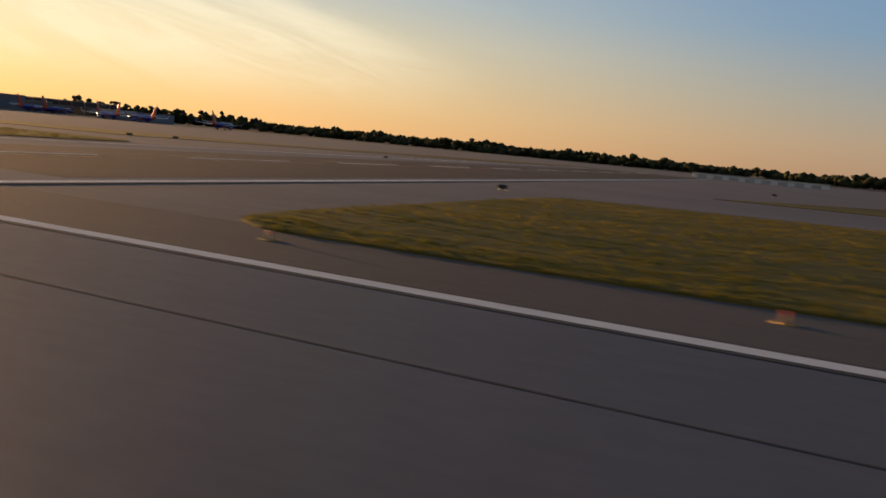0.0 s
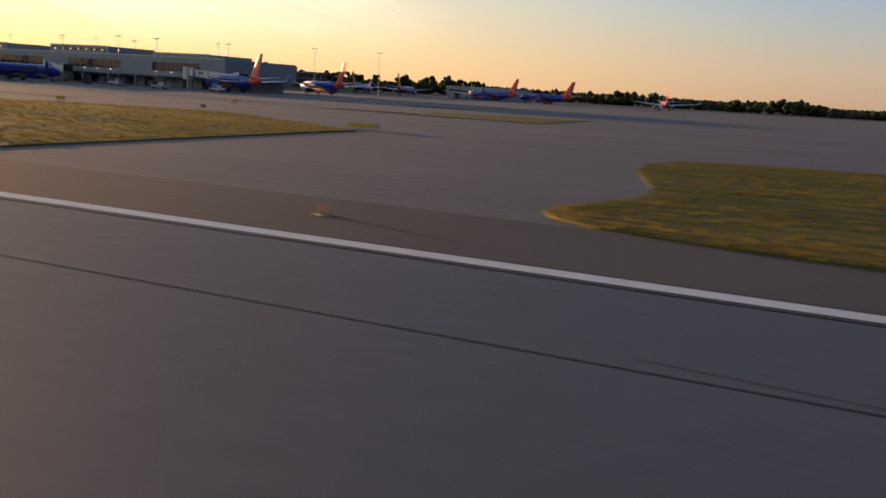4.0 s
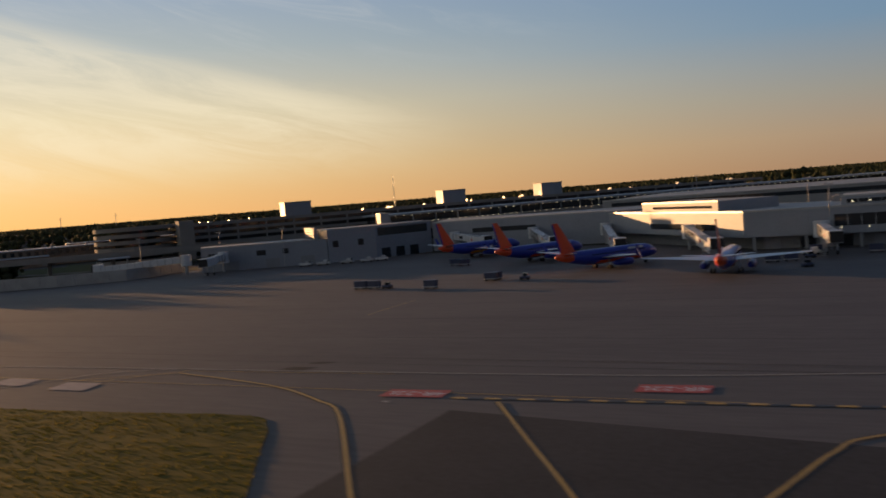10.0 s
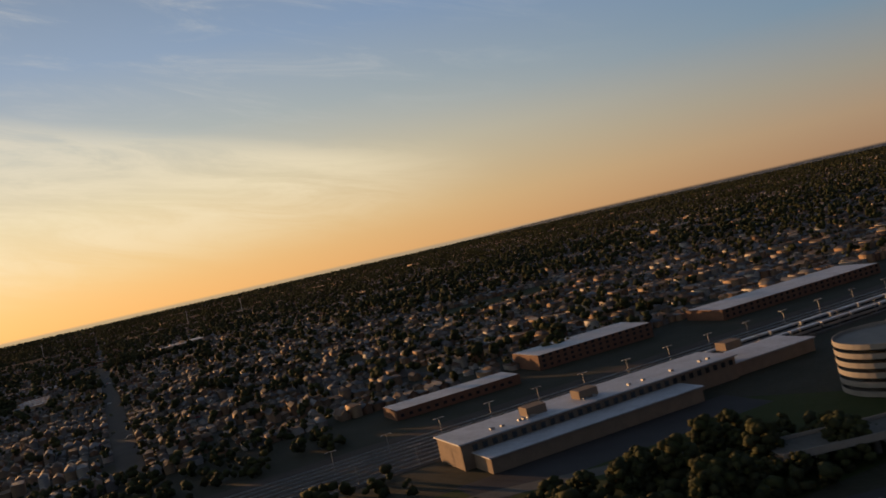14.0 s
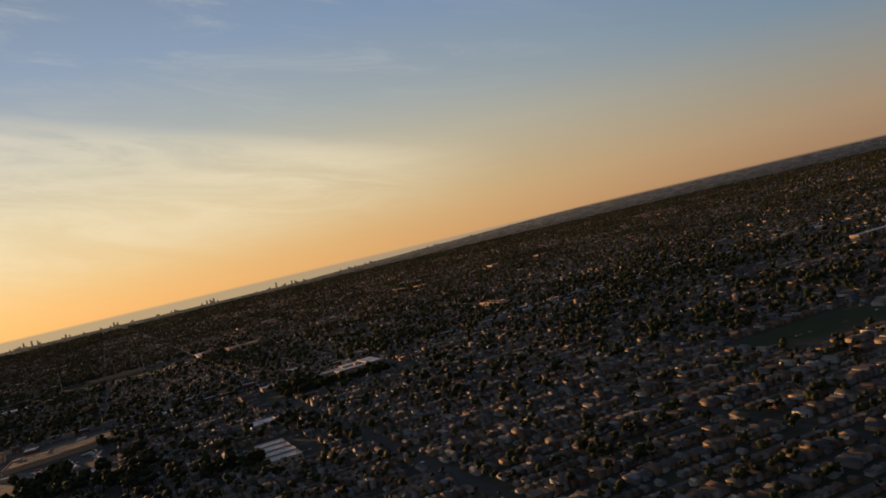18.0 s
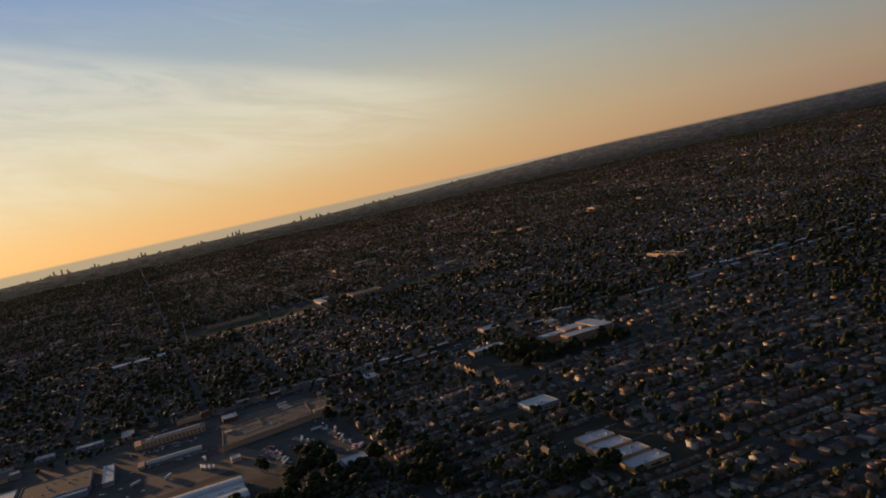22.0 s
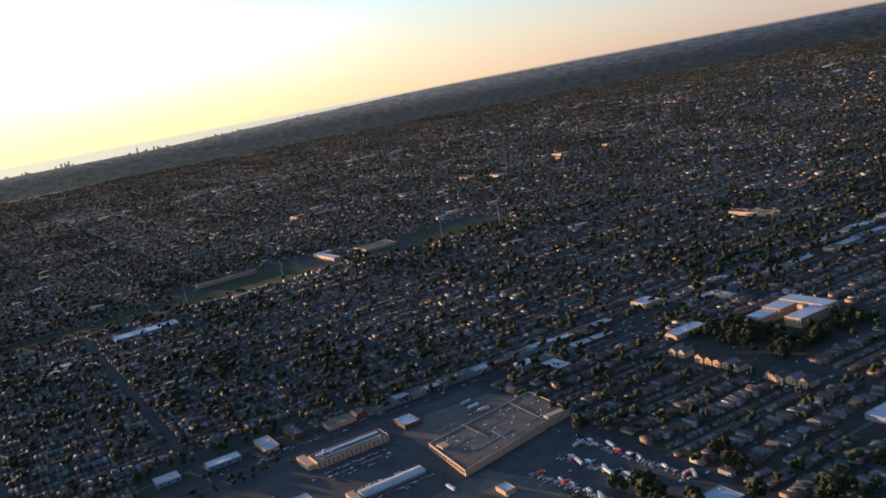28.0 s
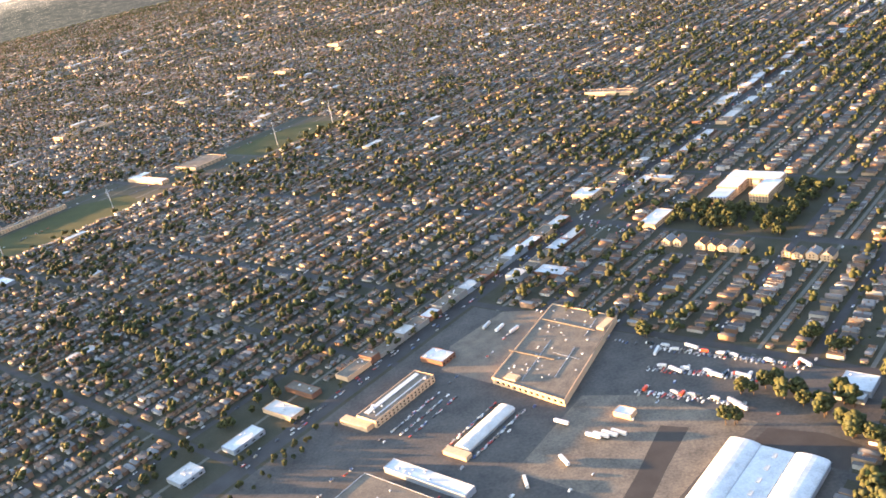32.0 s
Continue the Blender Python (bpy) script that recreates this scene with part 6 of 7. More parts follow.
part("penthouse", bx(-505, -501, 1166, 1172, 3.0, 3.9), M_BRICK, fac)
for k in range(12):
    on_edge(fac, "pier", FAC[3], FAC[0], 1.5 + k * 3.1, 2.0 + k * 3.1, 0, 3.2, M_BRICK, proud=0.2)
    on_edge(fac, "window", FAC[3], FAC[0], 2.6 + k * 3.1, 4.0 + k * 3.1, 1.0, 2.2, M_GLASS, proud=0.03)
sheet("yard", [tuple(pq(*c).xy) for c in ((-506, 1179), (-440, 1191), (-449, 1214), (-486, 1218), (-505, 1208))], 0.03, M_GROOF, "tan-grey worn lot behind the factory", "yard")
ba_ = flat_building(-552, -514, 1204, 1215.5, 3.4, M_BRICK, M_GROOF, "long two-storey orange brick building beside the avenue", "brick_building", 16, 4)
part("roof_strip", bx(-549, -516, 1211, 1213.4, 3.42, 3.7), M_WROOF, ba_, "pale long roof monitor")
part("roof_strip", bx(-549, -516, 1206.5, 1207.3, 3.42, 3.6), M_STEEL, ba_)
part("front_wing", bx(-556, -552.05, 1206, 1222, 0, 2.4), M_BRICK, ba_)
part("roof_tank", tube((-545, 1212, 3.7), (-545, 1212, 5.0), 0.8, 0.8, 14), M_CARW, ba_, "white roof tank")
flat_building(-502.5, -493, 1209, 1222.5, 2.4, M_RBRICK, M_WROOF, "small brick shop with a white roof", "shop_building", 4, 5)
shd = thing("long_shed", GRID, "long low shed with a grey rounded roof between parked cars", "shed")
v = []
for p in (-550, -519.5):
    v += [(p, 1160 + 3.9 * math.cos(a), 1.3 + 1.1 * math.sin(a)) for a in np.linspace(0, math.pi, 9)]
obj("roof", v, [(i, i + 1, 10 + i, 9 + i) for i in range(8)] + [tuple(range(9))[::-1], tuple(range(9, 18))], M_ROOFG, shd, "grey rounded roof")
part("wall_body", bx(-549.8, -519.7, 1156.3, 1163.7, 0, 1.35), M_TERM2, shd)
part("front_office", bx(-554.6, -551, 1154.2, 1165.8, 0, 1.9, 0.04), M_BRICK, shd, "tan brick front office")
for k in range(4):
    part("skylight", bx(-546 + k * 7, -544.6 + k * 7, 1159.4, 1160.6, 2.36, 2.5), M_WROOF, shd)
wh = thing("warehouse", GRID, "long warehouse with a bright white vaulted roof", "warehouse")
part("wall_body", bx(-545, -508, 1038, 1072, 0, 2.6), M_TERM, wh)
for k in range(3):
    q = 1038 + k * 11.34
    if k == 1:
        part("flat_roof", bx(-545.2, -507.8, q + 0.2, q + 11.1, 2.6, 2.85), M_WROOF, wh, "low flat white roof")
        for u in range(5):
            part("skylight", bx(-541 + u * 7, -538.5 + u * 7, q + 4.6, q + 6.0, 2.85, 3.2), M_ROOFG, wh)
        continue
    v, f = [], []
    for p in (-545.4, -507.6):
        v += [(p, q + 5.67 + 5.6 * math.cos(a), 2.6 + 1.3 * math.sin(a)) for a in np.linspace(0, math.pi, 11)]
    f = [(i, i + 1, 12 + i, 11 + i) for i in range(10)] + [tuple(range(11))[::-1], tuple(range(11, 22))]
    obj("vault", v, f, M_WROOF, wh, "white vaulted roof")
    part("gutter", bx(-545, -508, q - 0.2, q + 0.2, 2.55, 2.8), M_STEEL, wh)
sh = thing("arched_shed", GRID, "small round-roofed white shed beside the warehouse", "shed")
v = []
for p in (-556, -548):
    v += [(p, 1052 + 5 * math.cos(a), 3.4 * math.sin(a)) for a in np.linspace(0, math.pi, 11)]
obj("shell", v, [(i, i + 1, 12 + i, 11 + i) for i in range(10)] + [tuple(range(11))[::-1], tuple(range(11, 22))], M_WROOF, sh)
flat_building(-573, -567, 1140, 1180, 2.4, M_TERM, M_WROOF, "long narrow building with a bright white roof", "warehouse", 0, 6)
flat_building(-616, -580, 1135.5, 1141.5, 2.6, M_TERM, M_WROOF, "long narrow front building with a pale blue-white roof", "warehouse", 0, 4)
flat_building(-602, -573, 1107, 1113.5, 2.0, M_TERM2, M_ROOFG, "long grey loading shed between parked trailers", "loading_shed", 0, 0)
flat_building(-579, -567, 1055, 1063, 1.9, M_BRICK, M_GROOF, "small tan shed beside the truck yard", "shed", 0, 0)
flat_building(-616, -579, 1142.5, 1184, 2.8, M_TERM, M_GROOF, "wide low warehouse with a grey gravel roof", "warehouse", 0, 14)
flat_building(-592, -575, 1250, 1258.5, 2.2, M_TERM, M_WROOF, "white flat-roofed hall beyond the avenue", "hall", 4, 3)
flat_building(-617, -605, 1253, 1263, 2.0, M_TERM, M_ROOFG, "low grey car repair building with clutter on its roof", "workshop", 3, 9)
flat_building(-547, -541, 1250, 1269, 2.4, M_RBRICK, M_GROOF, "low red brick shop row beyond the avenue", "shop_building", 0, 3)
flat_building(-564, -556, 1245, 1265, 2.0, M_BRICK, M_ROOFG, "tan brick shop with a grey flat roof", "shop_building", 0, 3)
flat_building(-409, -399, 1204, 1222, 2.4, M_RBRICK, M_WROOF, "red-fronted shop with a pale roof", "shop_building", 0, 4)
flat_building(-268, -262, 1211, 1225, 2.6, M_BRICK, M_WROOF, "sunlit tan corner shop", "shop_building", 0, 2)
flat_building(-652, -619, 1166, 1186, 2.6, M_TERM, M_WROOF, "wide distribution building with a white roof", "warehouse", 0, 8)
flat_building(-464, -452.5, 1038, 1050, 2.4, M_TERM, M_WROOF, "white-roofed workshop among trees", "workshop", 0, 2)
flat_building(-469, -464.5, 1039, 1050, 2.0, M_TERM2, M_ROOFG, "low grey lean-to beside the workshop", "workshop", 0, 0)
flat_building(-508, -503, 1110.5, 1118, 1.9, M_BRICK, M_WROOF, "small tan hut in the gravel yard", "hut", 0, 0)
rng = random.Random(21)
rows = []
for q in (1153, 1167.3):
    rows += [(p, q + rng.uniform(-0.3, 0.3), 0.03) for p in np.arange(-551, -518, 1.25) if rng.random() < 0.8]
for q in (1186.5, 1191, 1196):
    rows += [(p, q + rng.uniform(-0.2, 0.2), 0.03) for p in np.arange(-551, -520, 1.5) if rng.random() < 0.72]
for p0, q0, p1, q1, n in ((-455.8, 1128.8, -450.5, 1064, 44), (-457.4, 1128, -452.2, 1064, 30), (-471.7, 1122, -464.4, 1076.6, 34), (-473.6, 1121, -466.2, 1077, 24), (-489.2, 1118, -482.8, 1074.7, 34), (-491, 1116, -484.6, 1078, 20), (-457, 1152, -456, 1134, 9)):
    rows += [(p0 + (p1 - p0) * k / n + rng.uniform(-0.5, 0.5), q0 + (q1 - q0) * k / n + rng.uniform(-0.3, 0.3), 0.035) for k in range(n) if rng.random() < 0.86]
rows += [(rng.uniform(-620, -560), rng.choice((1066, 1072, 1078, 1127)) + rng.uniform(-1.5, 1.5), 0.03) for _ in range(70)]
rows += [(rng.uniform(-349, -334), rng.uniform(1203, 1233), 0.03) for _ in range(30)]
rows += [(rng.uniform(-365, -340), rng.uniform(1084, 1100), 0.03) for _ in range(8)]
cars(None, rows, 1, "yard_cars")


def trailer(p, q, turn):
    t = thing("box_trailer", at_pq(p, q, 0.03, turn), "white box trailer parked in the yard", "trailer", "parked trailers")
    part("box", bx(-3.2, 3.2, -0.58, 0.58, 0.5, 1.75, 0.03), M_CARW, t)
    part("chassis", bx(-3.0, 2.6, -0.3, 0.3, 0.35, 0.5), M_RUBBER, t)
    for x in (-2.4, -1.8):
        part("axle_wheels", tube((x, -0.55, 0.22), (x, 0.55, 0.22), 0.22, None, 10), M_RUBBER, t)
    part("landing_gear", bx(1.6, 1.75, -0.35, 0.35, 0, 0.5), M_STEEL, t)
    return t


def truck(p, q, turn, paint, label):
    t = thing("truck", at_pq(p, q, 0.035, turn), label, "truck", "parked trucks")
    part("box", bx(-2.0, 0.9, -0.52, 0.52, 0.45, 1.5, 0.03), paint, t)
    part("cab", bx(1.0, 1.9, -0.48, 0.48, 0.3, 1.15, 0.08), M_CARW, t)
    part("windscreen", bx(1.88, 1.93, -0.42, 0.42, 0.72, 1.05), M_GLASS, t)
    for x in (-1.4, 1.4):
        part("axle_wheels", tube((x, -0.5, 0.22), (x, 0.5, 0.22), 0.22, None, 10), M_RUBBER, t)
    return t


first = trailer(-520, 1134, 90)
for p, q, a in ((-517.4, 1110.3, 88), (-519.5, 1113, 90), (-521.5, 1115.5, 92), (-523, 1118, 90), (-464.7, 1212, 8), (-464.9, 1204, 4), (-463.9, 1196, -4), (-452, 1112, 78), (-449.5, 1066, 60),
                (-469, 1094, 80), (-466, 1084, 85), (-484, 1080, 70), (-486, 1077, 70), (-540, 1120, 60), (-556, 1126, 45), (-460, 1124, 10), (-471, 1110, 75)):
    copy_thing(first, at_pq(p, q, 0.035, a))
for k in range(34):
    p_, q_ = ((-637 + k * 2.3, 1116.5 + k * 0.2) if k < 15 else (-590 + (k - 15) * 2.2, 1099.5) if k < 23 else (-612 + (k - 23) * 2.6, 1089 - (k - 23) * 0.4))
    copy_thing(first, at_pq(p_, q_, 0.03, 90 + rng.uniform(-3, 3)))
lorries = [truck(-456, 1118, 100, M_CARW, "white box truck parked in a row"), truck(-453.5, 1106, 95, M_ORANGE, "red box truck parked among white ones"), truck(-455, 1130, 80, M_GLASS, "dark box truck in the yard")]
for k in range(20):
    p0, q0, p1, q1 = ((-454.4, 1124, -451, 1068), (-470, 1120, -464.5, 1080), (-487, 1116, -483, 1079))[k % 3]
    u = rng.random()
    copy_thing(lorries[(0, 0, 1, 0, 2)[k % 5]], at_pq(p0 + (p1 - p0) * u, q0 + (q1 - q0) * u, 0.035, rng.choice((0, 90, 75, 180)) + rng.uniform(-8, 8)))

# school: two wings and a linking block round a court
sc = thing("school", GRID, "large tan brick school with pale flat roofs round a court", "school")
for n_, (p0, p1, q0, q1, h) in enumerate(((-299, -283.2, 1161.5, 1173.5, 4.0), (-283, -268.2, 1161, 1174, 5.2), (-268, -257.5, 1142, 1174, 5.8), (-292, -268.2, 1140, 1151, 5.4))):
    w = part("wing", bx(p0, p1, q0, q1, 0, h, 0.05), M_BRICK, sc)
    part("wing_roof", bx(p0 + 0.3, p1 - 0.3, q0 + 0.3, q1 - 0.3, h - 0.02, h + 0.05), M_WROOF, w, "pale flat roof")
    for fl in range(3):
        for k in range(int((p1 - p0) / 1.8)):
            a = p0 + 0.6 + k * 1.8
            part("window", bx(a, a + 0.9, q0 - 0.03, q0 + 0.02, 0.8 + fl * 1.6, 1.7 + fl * 1.6), M_GLASS, w)
        for k in range(int((q1 - q0) / 1.8)):
            a = q0 + 0.6 + k * 1.8
            part("window", bx(p0 - 0.03, p0 + 0.02, a, a + 0.9, 0.8 + fl * 1.6, 1.7 + fl * 1.6), M_GLASS, w)
sheet("school_ground", [tuple(pq(*c).xy) for c in ((-336, 1112), (-250, 1112), (-250, 1184), (-336, 1184))], 0.02, M_LAND, "shaded bare ground under the school trees", "lawn")

st_ = part("stair_tower", bx(-276, -272, 1151.2, 1155, 0, 7.0), M_BRICK, sc, "tall tan brick stair tower")
# gabled brick houses facing the school
rng = random.Random(52)
q = 1084.0
while q < 1170:
    L = rng.uniform(4.4, 6.4)
    if rng.random() < 0.86:
        g_ = thing("gabled_house", GRID @ Matrix.Translation((-355 + rng.uniform(-0.8, 0.8), q + L / 2, 0)), "orange brick two-storey house with a steep front gable", "house", "gabled houses")
        one = np.array([0.0])
        hh_ = rng.uniform(2.6, 3.2)
        a = houses_np(one, one, one + 7.5, one + L - 0.5, one + hh_, one + rng.uniform(1.4, 1.9), np.array([0]))
        obj("wall_body", a[0], [tuple(f) for f in a[1].tolist() + a[2].tolist()], M_BRICK, g_)
        obj("roof", a[3], [tuple(f) for f in a[4].tolist()], M_HROOF1, g_)
        part("chimney", bx(0.8, 1.2, 0.6, 1.0, hh_, hh_ + 2.0), M_RBRICK, g_)
        for zz in (0.8, 2.0):
            for qq in (-1.1, 0.5):
                part("window", bx(-3.78, -3.72, qq, qq + 0.6, zz, zz + 0.7), M_GLASS, g_)
    q += L + rng.uniform(0.2, 1.6)

# shops along the avenue and lone large roofs
flat_building(-305, -292, 1247, 1262, 3.4, M_BRICK, M_WROOF, "white-roofed three-storey corner building", "corner_building", 6, 4)
flat_building(-339, -316, 1186, 1196.5, 2.8, M_BRICK, M_WROOF, "orange brick building with a pale flat roof", "brick_building", 8, 4)
flat_building(-372, -357, 1030, 1047, 2.6, M_TERM, M_WROOF, "white-roofed hall among the houses", "hall", 5, 3)
for k in range(4):
    flat_building(-382 + (k % 2) * 2, -366, 924 + k * 13, 934 + k * 13, 2.2, M_BRICK, M_WROOF, "white-roofed shop row unit", "shop_building", 5, 3)
flat_building(-466, -400, 1762, 1771, 3.4, M_BRICK, M_GROOF, "long pale brick school wing beside a field", "school_wing", 24, 4)
flat_building(-332, -324, 1702, 1764, 3.4, M_BRICK, M_WROOF, "white-roofed hall beside the playing field", "hall", 3, 3)
flat_building(-323.5, -312, 1752, 1764, 3.2, M_BRICK, M_WROOF, "low hall with a white roof", "hall", 3, 2)
flat_building(-294, -256, 1700, 1735, 3.0, M_BRICK, M_GROOF, "tan brick hall beside the field", "hall", 8, 2)
flat_building(140, 200, 1078, 1088, 4.5, M_BRICK, M_WROOF, "long pale sunlit building among houses", "long_building", 12, 4)
flat_building(-66, -56, 1346, 1396, 3.2, M_BRICK, M_GROOF, "long low orange brick school among houses", "school_wing", 0, 6)
flat_building(-577, -522, 1608, 1628, 2.6, M_TERM, M_WROOF, "long white-roofed hall among trees", "hall", 0, 4)
for p_, q_ in ((268, 2078), (66, 2070), (86, 2004), (-222, 2110)):
    flat_building(p_, p_ + 16, q_, q_ + 26, 6.0, M_BRICK, M_GROOF, "sunlit tan brick block rising above the houses", "apartment_block", 0, 3)
# the expressway far across the town, with works along it
ex = thing("expressway", GRID, "pale concrete expressway crossing the far town", "road", kind="structure")
for q_ in (3047, 3059):
    part("carriageway", bx(-480, 980, q_ - 4.6, q_ + 4.6, 0.0, 0.35), M_BARRIER, ex)
part("median_wall", bx(-480, 980, 3052.6, 3053.4, 0.0, 0.9), M_BARRIER, ex)
rng = random.Random(67)
for k in range(24):
    p_ = -430 + k * 56 + rng.uniform(-14, 14)
    q_ = rng.choice((3068, 3072, 3012))
    flat_building(p_, p_ + rng.uniform(22, 48), q_, q_ + rng.uniform(14, 24), rng.uniform(3, 5), M_BRICK if k % 3 else M_CWALL, M_WROOF, "long pale works beside the far expressway", "warehouse", 0, 0)
for p_, q_, w_ in ((-216, 2104, 70), (240, 2040, 18), (488, 2024, 22), (-60, 2058, 26), (360, 2062, 30)):
    flat_building(p_, p_ + w_, q_, q_ + 16, 4.4, M_BRICK, M_GROOF, "long tan brick block among the far houses", "apartment_block", 0, 2)
rng = random.Random(66)
for k in range(16):
    p_, q_ = rng.uniform(1350, 1760), rng.uniform(1780, 2560)
    flat_building(p_, p_ + rng.uniform(16, 40), q_, q_ + rng.uniform(20, 60), rng.uniform(3, 6), M_CWALL, M_WROOF, "far large warehouse with a pale roof", "warehouse", 0, 0)
for p_, q_ in ((-216.7, 1665.5), (-143.3, 1660), (-400.5, 1672.3), (-495.5, 1687.9)):
    py = thing("power_pole", at_pq(p_, q_), "tall pale steel transmission pole with short arms", "pole", "transmission poles")
    part("shaft", tube((0, 0, 0), (0, 0, 24), 0.42, 0.22, 8), M_WING, py)
    for z in (18, 20.5, 23):
        part("arm", bx(-1.8, 1.8, -0.1, 0.1, z, z + 0.2), M_WING, py)
for c in (((-246, 1660), (-132, 1646), (-140, 1700), (-180, 1722), (-246, 1720)), ((-660, 1684), (-500, 1690), (-440, 1664), (-370, 1680), (-360, 1720), (-392, 1752), (-500, 1752), (-660, 1724)), ((-168, 838), (-100, 838), (-100, 872), (-168, 872))):
    sheet("playing_field", [tuple(pq(*k).xy) for k in c], 0.03, M_FIELD, "green playing field among the houses", "field")
rng = random.Random(31)
p = -900.0
while p < 1400:
    L = rng.uniform(6, 18)
    for side in (-1, 1):
        if rng.random() < 0.86 and not (side < 0 and (-625 < p < -420 or -335 - L < p < -300)) and not (side > 0 and (-310 - L < p < -288 or -640 < p < -530)):
            q0 = Q0 + (5.4 if side > 0 else -5.4 - 9)
            h = rng.choice((1.9, 2.2, 2.4, 3.4))
            wall = rng.choice((M_BRICK, M_RBRICK, M_TERM, M_CWALL))
            flat_building(p, p + L - 0.6, q0, q0 + rng.uniform(7, 9), h, wall, rng.choice((M_WROOF, M_GROOF, M_ROOFG, M_GROOF, M_GROOF)), "flat-roofed shop building along the avenue", "shop_building", 0, 2)
    p += L
cars(None, [(rng.uniform(-900, 900), Q0 + rng.choice((-3.9, -1.3, 1.3, 3.9)), 0.02) for _ in range(260)], 1, "street_cars")
cars(None, [(rng.uniform(-700, 300), Q0 + QB * rng.randint(-12, 16) + rng.choice((-1.4, 1.4)), 0.02) for _ in range(2600)], 1, "kerb_cars")

# larger roofs scattered through the far town
rs2 = np.random.RandomState(12)
n = 860
lp, lq = rs2.uniform(-1800, 1600, n), rs2.uniform(700, 3500, n)
keep = ~in_zone(lp, lq, 20) & (lq > 1420)
lp, lq = lp[keep], lq[keep]
n = len(lp)
wv, wq, wt, rv, rq, rt = houses_np(lp, lq, rs2.uniform(6, 22, n), rs2.uniform(6, 13, n), rs2.uniform(2.2, 4.2, n), np.full(n, 0.06), np.ones(n, int))
mesh_np("large_roofed_blocks", wv, wq, wt, M_BRICK, "scattered tan brick schools, churches and works far off", "buildings", GRID)
mesh_np("large_pale_roofs", rv, rq, np.zeros((0, 3)), M_ROOFG, "pale flat roofs of the far larger buildings", "roofs", GRID)

# nearer houses, each on its own
HOUSE_MESH = {}


def house(i):
    w, d, h, r, ax = round(float(hw[i]), 1), round(float(hd[i]) * 2) / 2, round(float(hh[i]) * 2) / 2, round(float(hr[i]) * 2) / 2, int(hax[i])
    hip = bool(hhip[i])
    key = (w, d, h, r, ax, hip)
    if key not in HOUSE_MESH:
        one = np.array([0.0])
        a = houses_np(one, one, one + w, one + d, one + h, one + max(r, 0.08), np.array([ax]), np.array([hip]))
        made = []
        for nm, vv, ff, mt in (("wall_body", a[0], [tuple(f) for f in a[1].tolist() + a[2].tolist()], M_HWALL1), ("roof", a[3], [tuple(f) for f in a[4].tolist() + a[5].tolist()], M_HROOF1)):
            me = bpy.data.meshes.new(nm)
            me.from_pydata(vv.tolist(), [], ff)
            me.materials.append(mt)
            made.append(me)
        ch = bpy.data.meshes.new("chimney")
        b = bx(w * 0.2, w * 0.2 + 0.35, -0.2, 0.2, h, h + r + 0.5)
        b.to_mesh(ch)
        b.free()
        ch.materials.append(M_RBRICK)
        made.append(ch)
        wi = bpy.data.meshes.new("window")
        b = bx(-0.35, 0.35, -0.03, 0.03, -0.32, 0.32)
        b.to_mesh(wi)
        b.free()
        wi.materials.append(M_GLASS)
        made.append(wi)
        HOUSE_MESH[key] = made
    made = HOUSE_MESH[key]
    t = thing("house", GRID @ Matrix.Translation((float(hp[i]), float(hq[i]), 0)), "small brick house with a shingled roof in a row", "house", "row houses")
    for me in made[:3]:
        o = new(me.name.split(".")[0], me)
        o.parent = t
    for s in (-1, 1):
        o = new("window", made[3])
        o.matrix_basis = Matrix.Translation((0, s * (d / 2 + 0.02), h * 0.55))
        o.parent = t


for i in near_idx:
    house(i)


# single trees near the way
def tree(m, h, seed, label="broad leafy tree with an uneven dark green crown"):
    t = thing("tree", m, label, "tree", "trees")
    r = random.Random(seed)
    tv = tube((0, 0, 0), (0.05, 0.03, h * 0.4), 0.09 * h / 3, 0.06 * h / 3, 7)
    for k in range(4):
        a = k * 1.6 + r.random()
        tube((0.03, 0.02, h * 0.34), (math.cos(a) * h * 0.22, math.sin(a) * h * 0.22, h * 0.66), 0.045 * h / 3, 0.02 * h / 3, 5, tv)
    part("trunk", tv, M_BARK, t)
    g = np.random.RandomState(seed)
    n = 44
    d = g.normal(size=(n, 3))
    d /= np.linalg.norm(d, axis=1)[:, None]
    rad = g.uniform(0.45, 1.0, n) ** 0.6
    C = d * rad[:, None] * np.array([0.36, 0.36, 0.33]) * h + np.array([0, 0, 0.66 * h])
    C += np.array([g.uniform(-0.07, 0.07) * h, g.uniform(-0.07, 0.07) * h, 0])
    v, f = clumps_np(C, g.uniform(0.07, 0.16, n) * h, g, ICO_V, ICO_F)
    o = mesh_np("crown", v, np.zeros((0, 4)), f, M_LEAF, "", "", parent=t, kind="")
    return t


trees = [tree(pose(-560, 118, 0), 3.6, 1), tree(pose(-566, 121, 0), 4.2, 2), tree(pose(-571, 117, 0), 3.2, 3)]
rng = random.Random(77)
spots = [(rng.uniform(-300, -250), rng.uniform(503, 522)) for _ in range(44)] + [(rng.uniform(-334, -303), rng.uniform(1116, 1184)) for _ in range(110)] + [(rng.uniform(-302, -260), rng.uniform(1114, 1136)) for _ in range(44)] + [(rng.uniform(-310, -300), rng.uniform(1150, 1180)) for _ in range(10)]
BELT = ((-476, 1078), (-471, 1071), (-473, 1064), (-476, 1056), (-480, 1049), (-484, 1043), (-488, 1036), (-488, 1029), (-450, 1036), (-497, 1076), (-449, 1133), (-436, 1057), (-431, 1070), (-471, 1044))
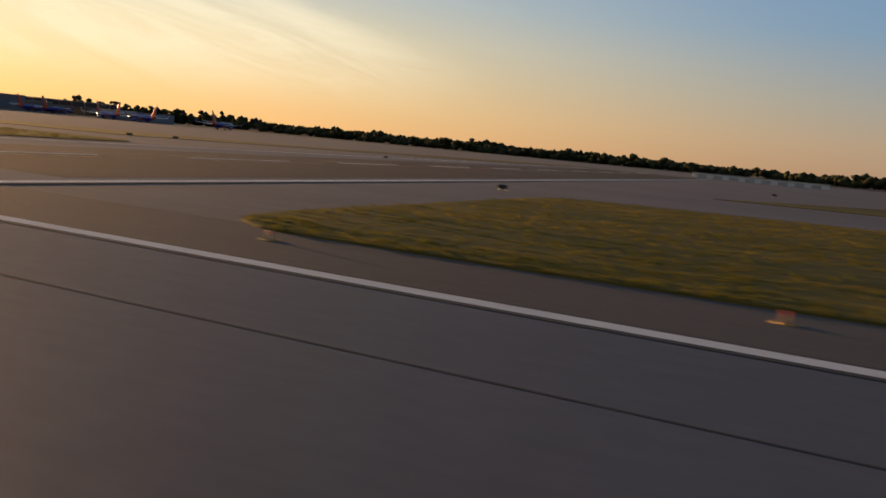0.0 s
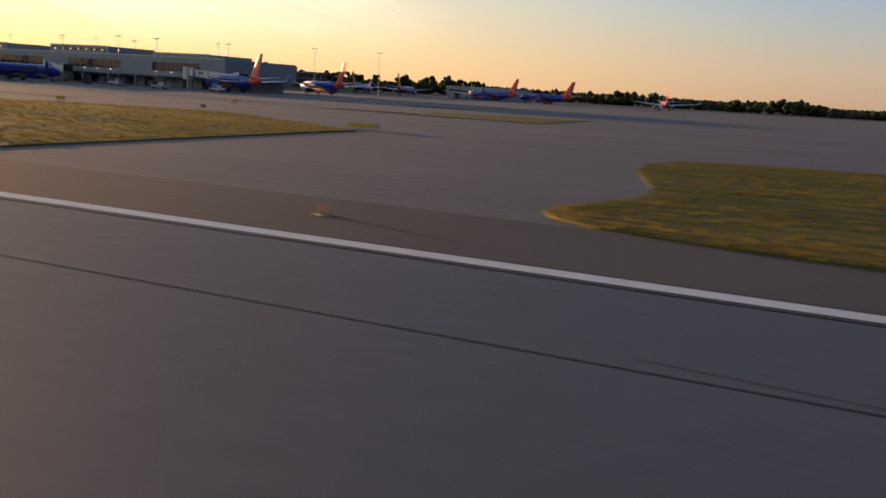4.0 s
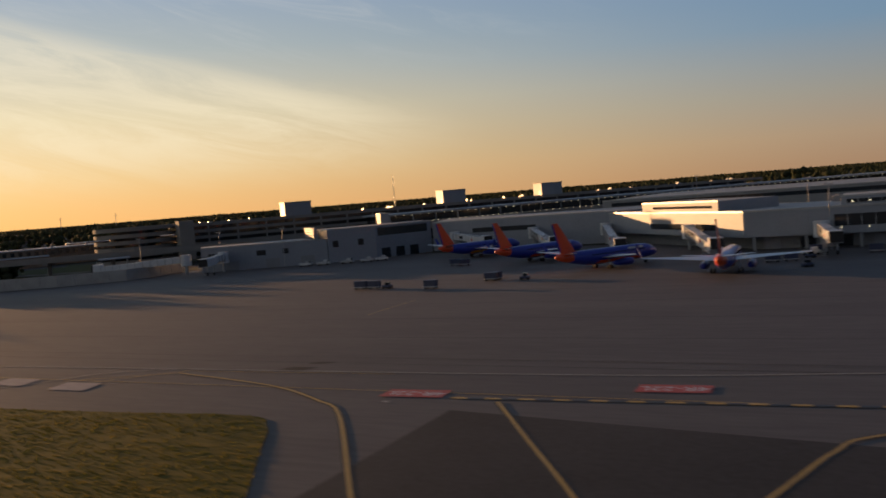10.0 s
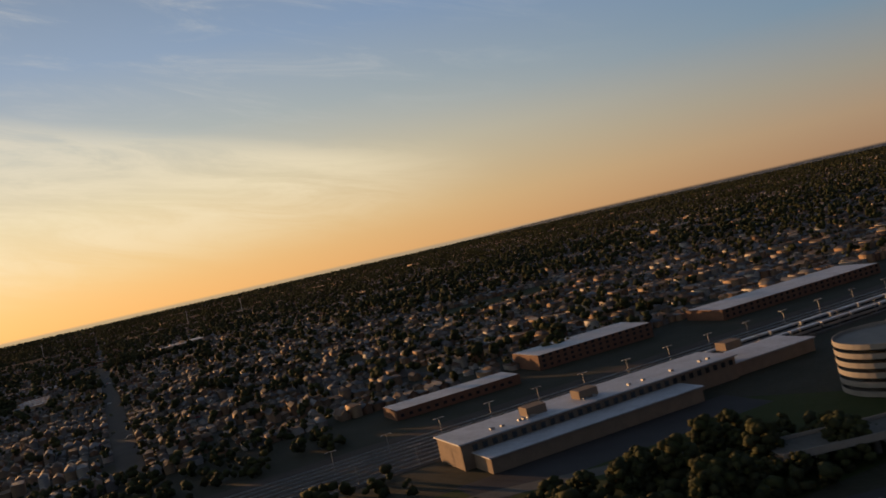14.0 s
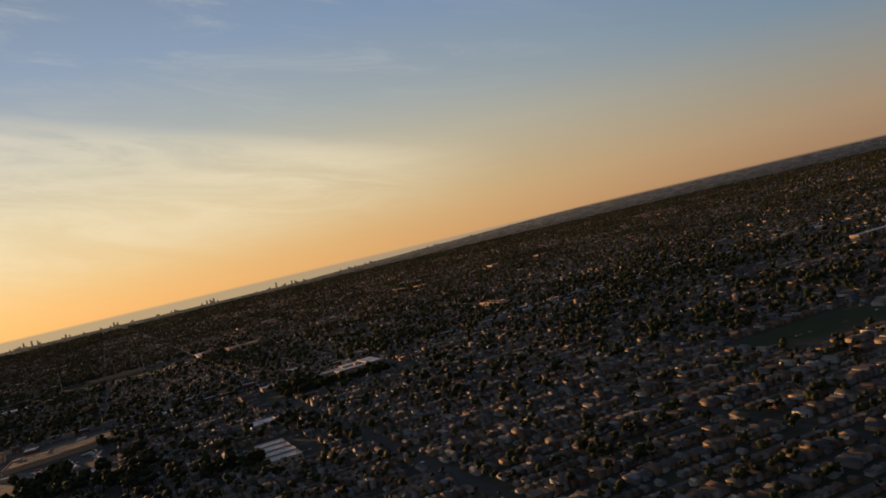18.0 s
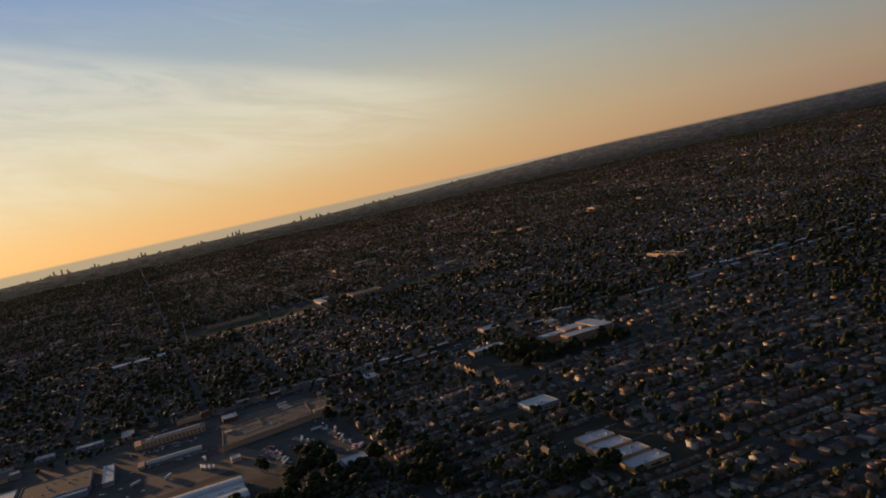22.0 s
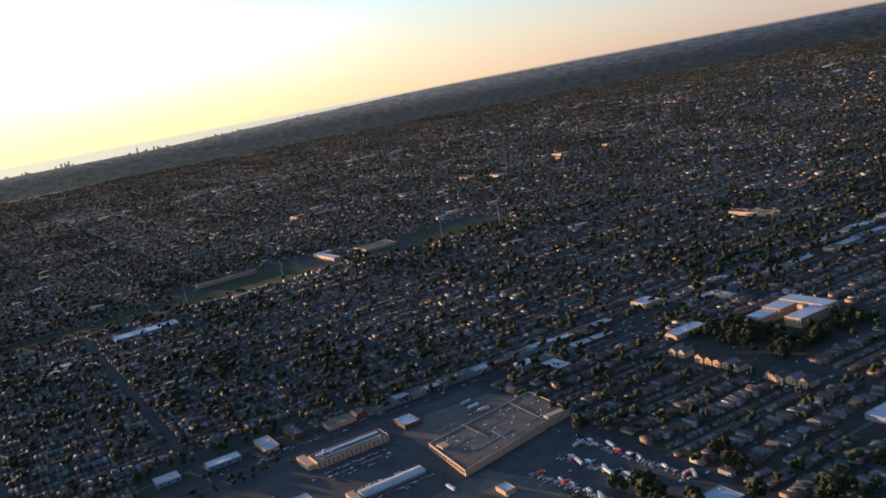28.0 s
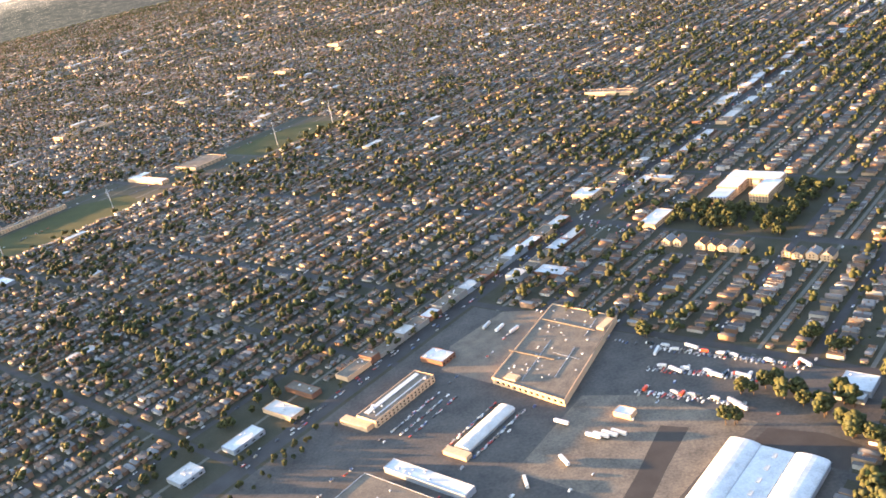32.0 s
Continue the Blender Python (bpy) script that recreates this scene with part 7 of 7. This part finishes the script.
GROVES = ((-489, 973), (-440, 997), (-442, 979), (-450, 925), (-401, 940), (-389, 937), (-489, 1012), (-447, 1005), (-442, 884), (-520, 1022), (-506, 1018), (-474, 1024), (-430, 1015), (-545, 1020))
spots = [(p, q, rng.uniform(0.95, 1.75)) for p, q in spots]
spots += [(rng.uniform(-615, -556), rng.choice((1226, 1229, 1222, 1243)), rng.uniform(0.6, 0.95)) for _ in range(26)]
spots += [(rng.uniform(-640, -536), rng.uniform(1268, 1280), rng.uniform(0.9, 1.4)) for _ in range(22)]
for p, q in BELT:
    spots += [(p + rng.uniform(-2, 2), q + rng.uniform(-2.5, 2.5), rng.uniform(1.5, 2.3)) for _ in range(3)]
for p, q in GROVES:
    spots += [(p + rng.uniform(-7, 7), q + rng.uniform(-6, 6), rng.uniform(1.4, 2.4)) for _ in range(6)]
for p, q, s in spots:
    copy_thing(rng.choice(trees), at_pq(p, q, 0, rng.uniform(0, 360)) @ Matrix.Scale(s, 4))

# woods along the far side of the airfield
g = np.random.RandomState(6)
n = 1700
wx = g.uniform(-440, 620, n)
wy = 330 + (wx + 420) * 0.06 + g.uniform(0, 60, n)
hgt = 0.9 * g.uniform(2.0, 5.4, n) * np.interp(wx, (-400, -330, -250), (1.75, 1.7, 1.0)) * np.array([0.8 + 0.75 * noise.noise((float(v) * 0.035, 0.0, 9.0)) for v in wx])
cv, cf, off = [], [], 0
for b in range(5):
    C = np.stack([wx + g.uniform(-1.6, 1.6, n), wy + g.uniform(-1, 1, n), hgt * g.uniform(0.3, 1.0, n)], -1)
    v, f = clumps_np(C, g.uniform(0.9, 1.8, n), g, ICO_V, ICO_F)
    cv.append(v); cf.append(f + off)
    off += len(v)
mesh_np("far_woods", cat_(cv), np.zeros((0, 4)), cat_(cf), M_LEAF, "ragged line of dark trees beyond the airfield", "trees")

# woods on the slope between the avenue and the station
n = 900
wp, wq2 = g.uniform(-520, -246, n), g.uniform(499, 526, n)
wq2 = wq2 + np.clip((-300 - wp) / 60, 0, 1) * g.uniform(0, 22, n)
cv, cf, off = [], [], 0
for b in range(5):
    C = np.stack([wp + g.uniform(-1.1, 1.1, n), wq2 + g.uniform(-1.1, 1.1, n), g.uniform(0.4, 2.6, n)], -1)
    v, f = clumps_np(C, g.uniform(0.5, 1.1, n), g, ICO_V, ICO_F)
    cv.append(v); cf.append(f + off)
    off += len(v)
mesh_np("slope_woods", cat_(cv), np.zeros((0, 4)), cat_(cf), M_LEAF, "dense dark green scrub and trees on the slope", "trees", GRID)

# trees and scrub along the railway
n = 900
rp, rq2 = g.uniform(-620, -292, n), np.where(g.rand(n) < 0.35, g.uniform(551, 566, n), g.uniform(600, 646, n))
keep = (rp < -296) | (rq2 > 600)
rp, rq2 = rp[keep], rq2[keep]
n = len(rp)
cv, cf, off = [], [], 0
for b in range(4):
    C = np.stack([rp + g.uniform(-1.2, 1.2, n), rq2 + g.uniform(-1.2, 1.2, n), g.uniform(0.5, 2.8, n)], -1)
    v, f = clumps_np(C, g.uniform(0.5, 1.2, n), g, ICO_V, ICO_F)
    cv.append(v); cf.append(f + off)
    off += len(v)
mesh_np("railside_trees", cat_(cv), np.zeros((0, 4)), cat_(cf), M_LEAF, "dark scrub and trees along the railway", "trees", GRID)
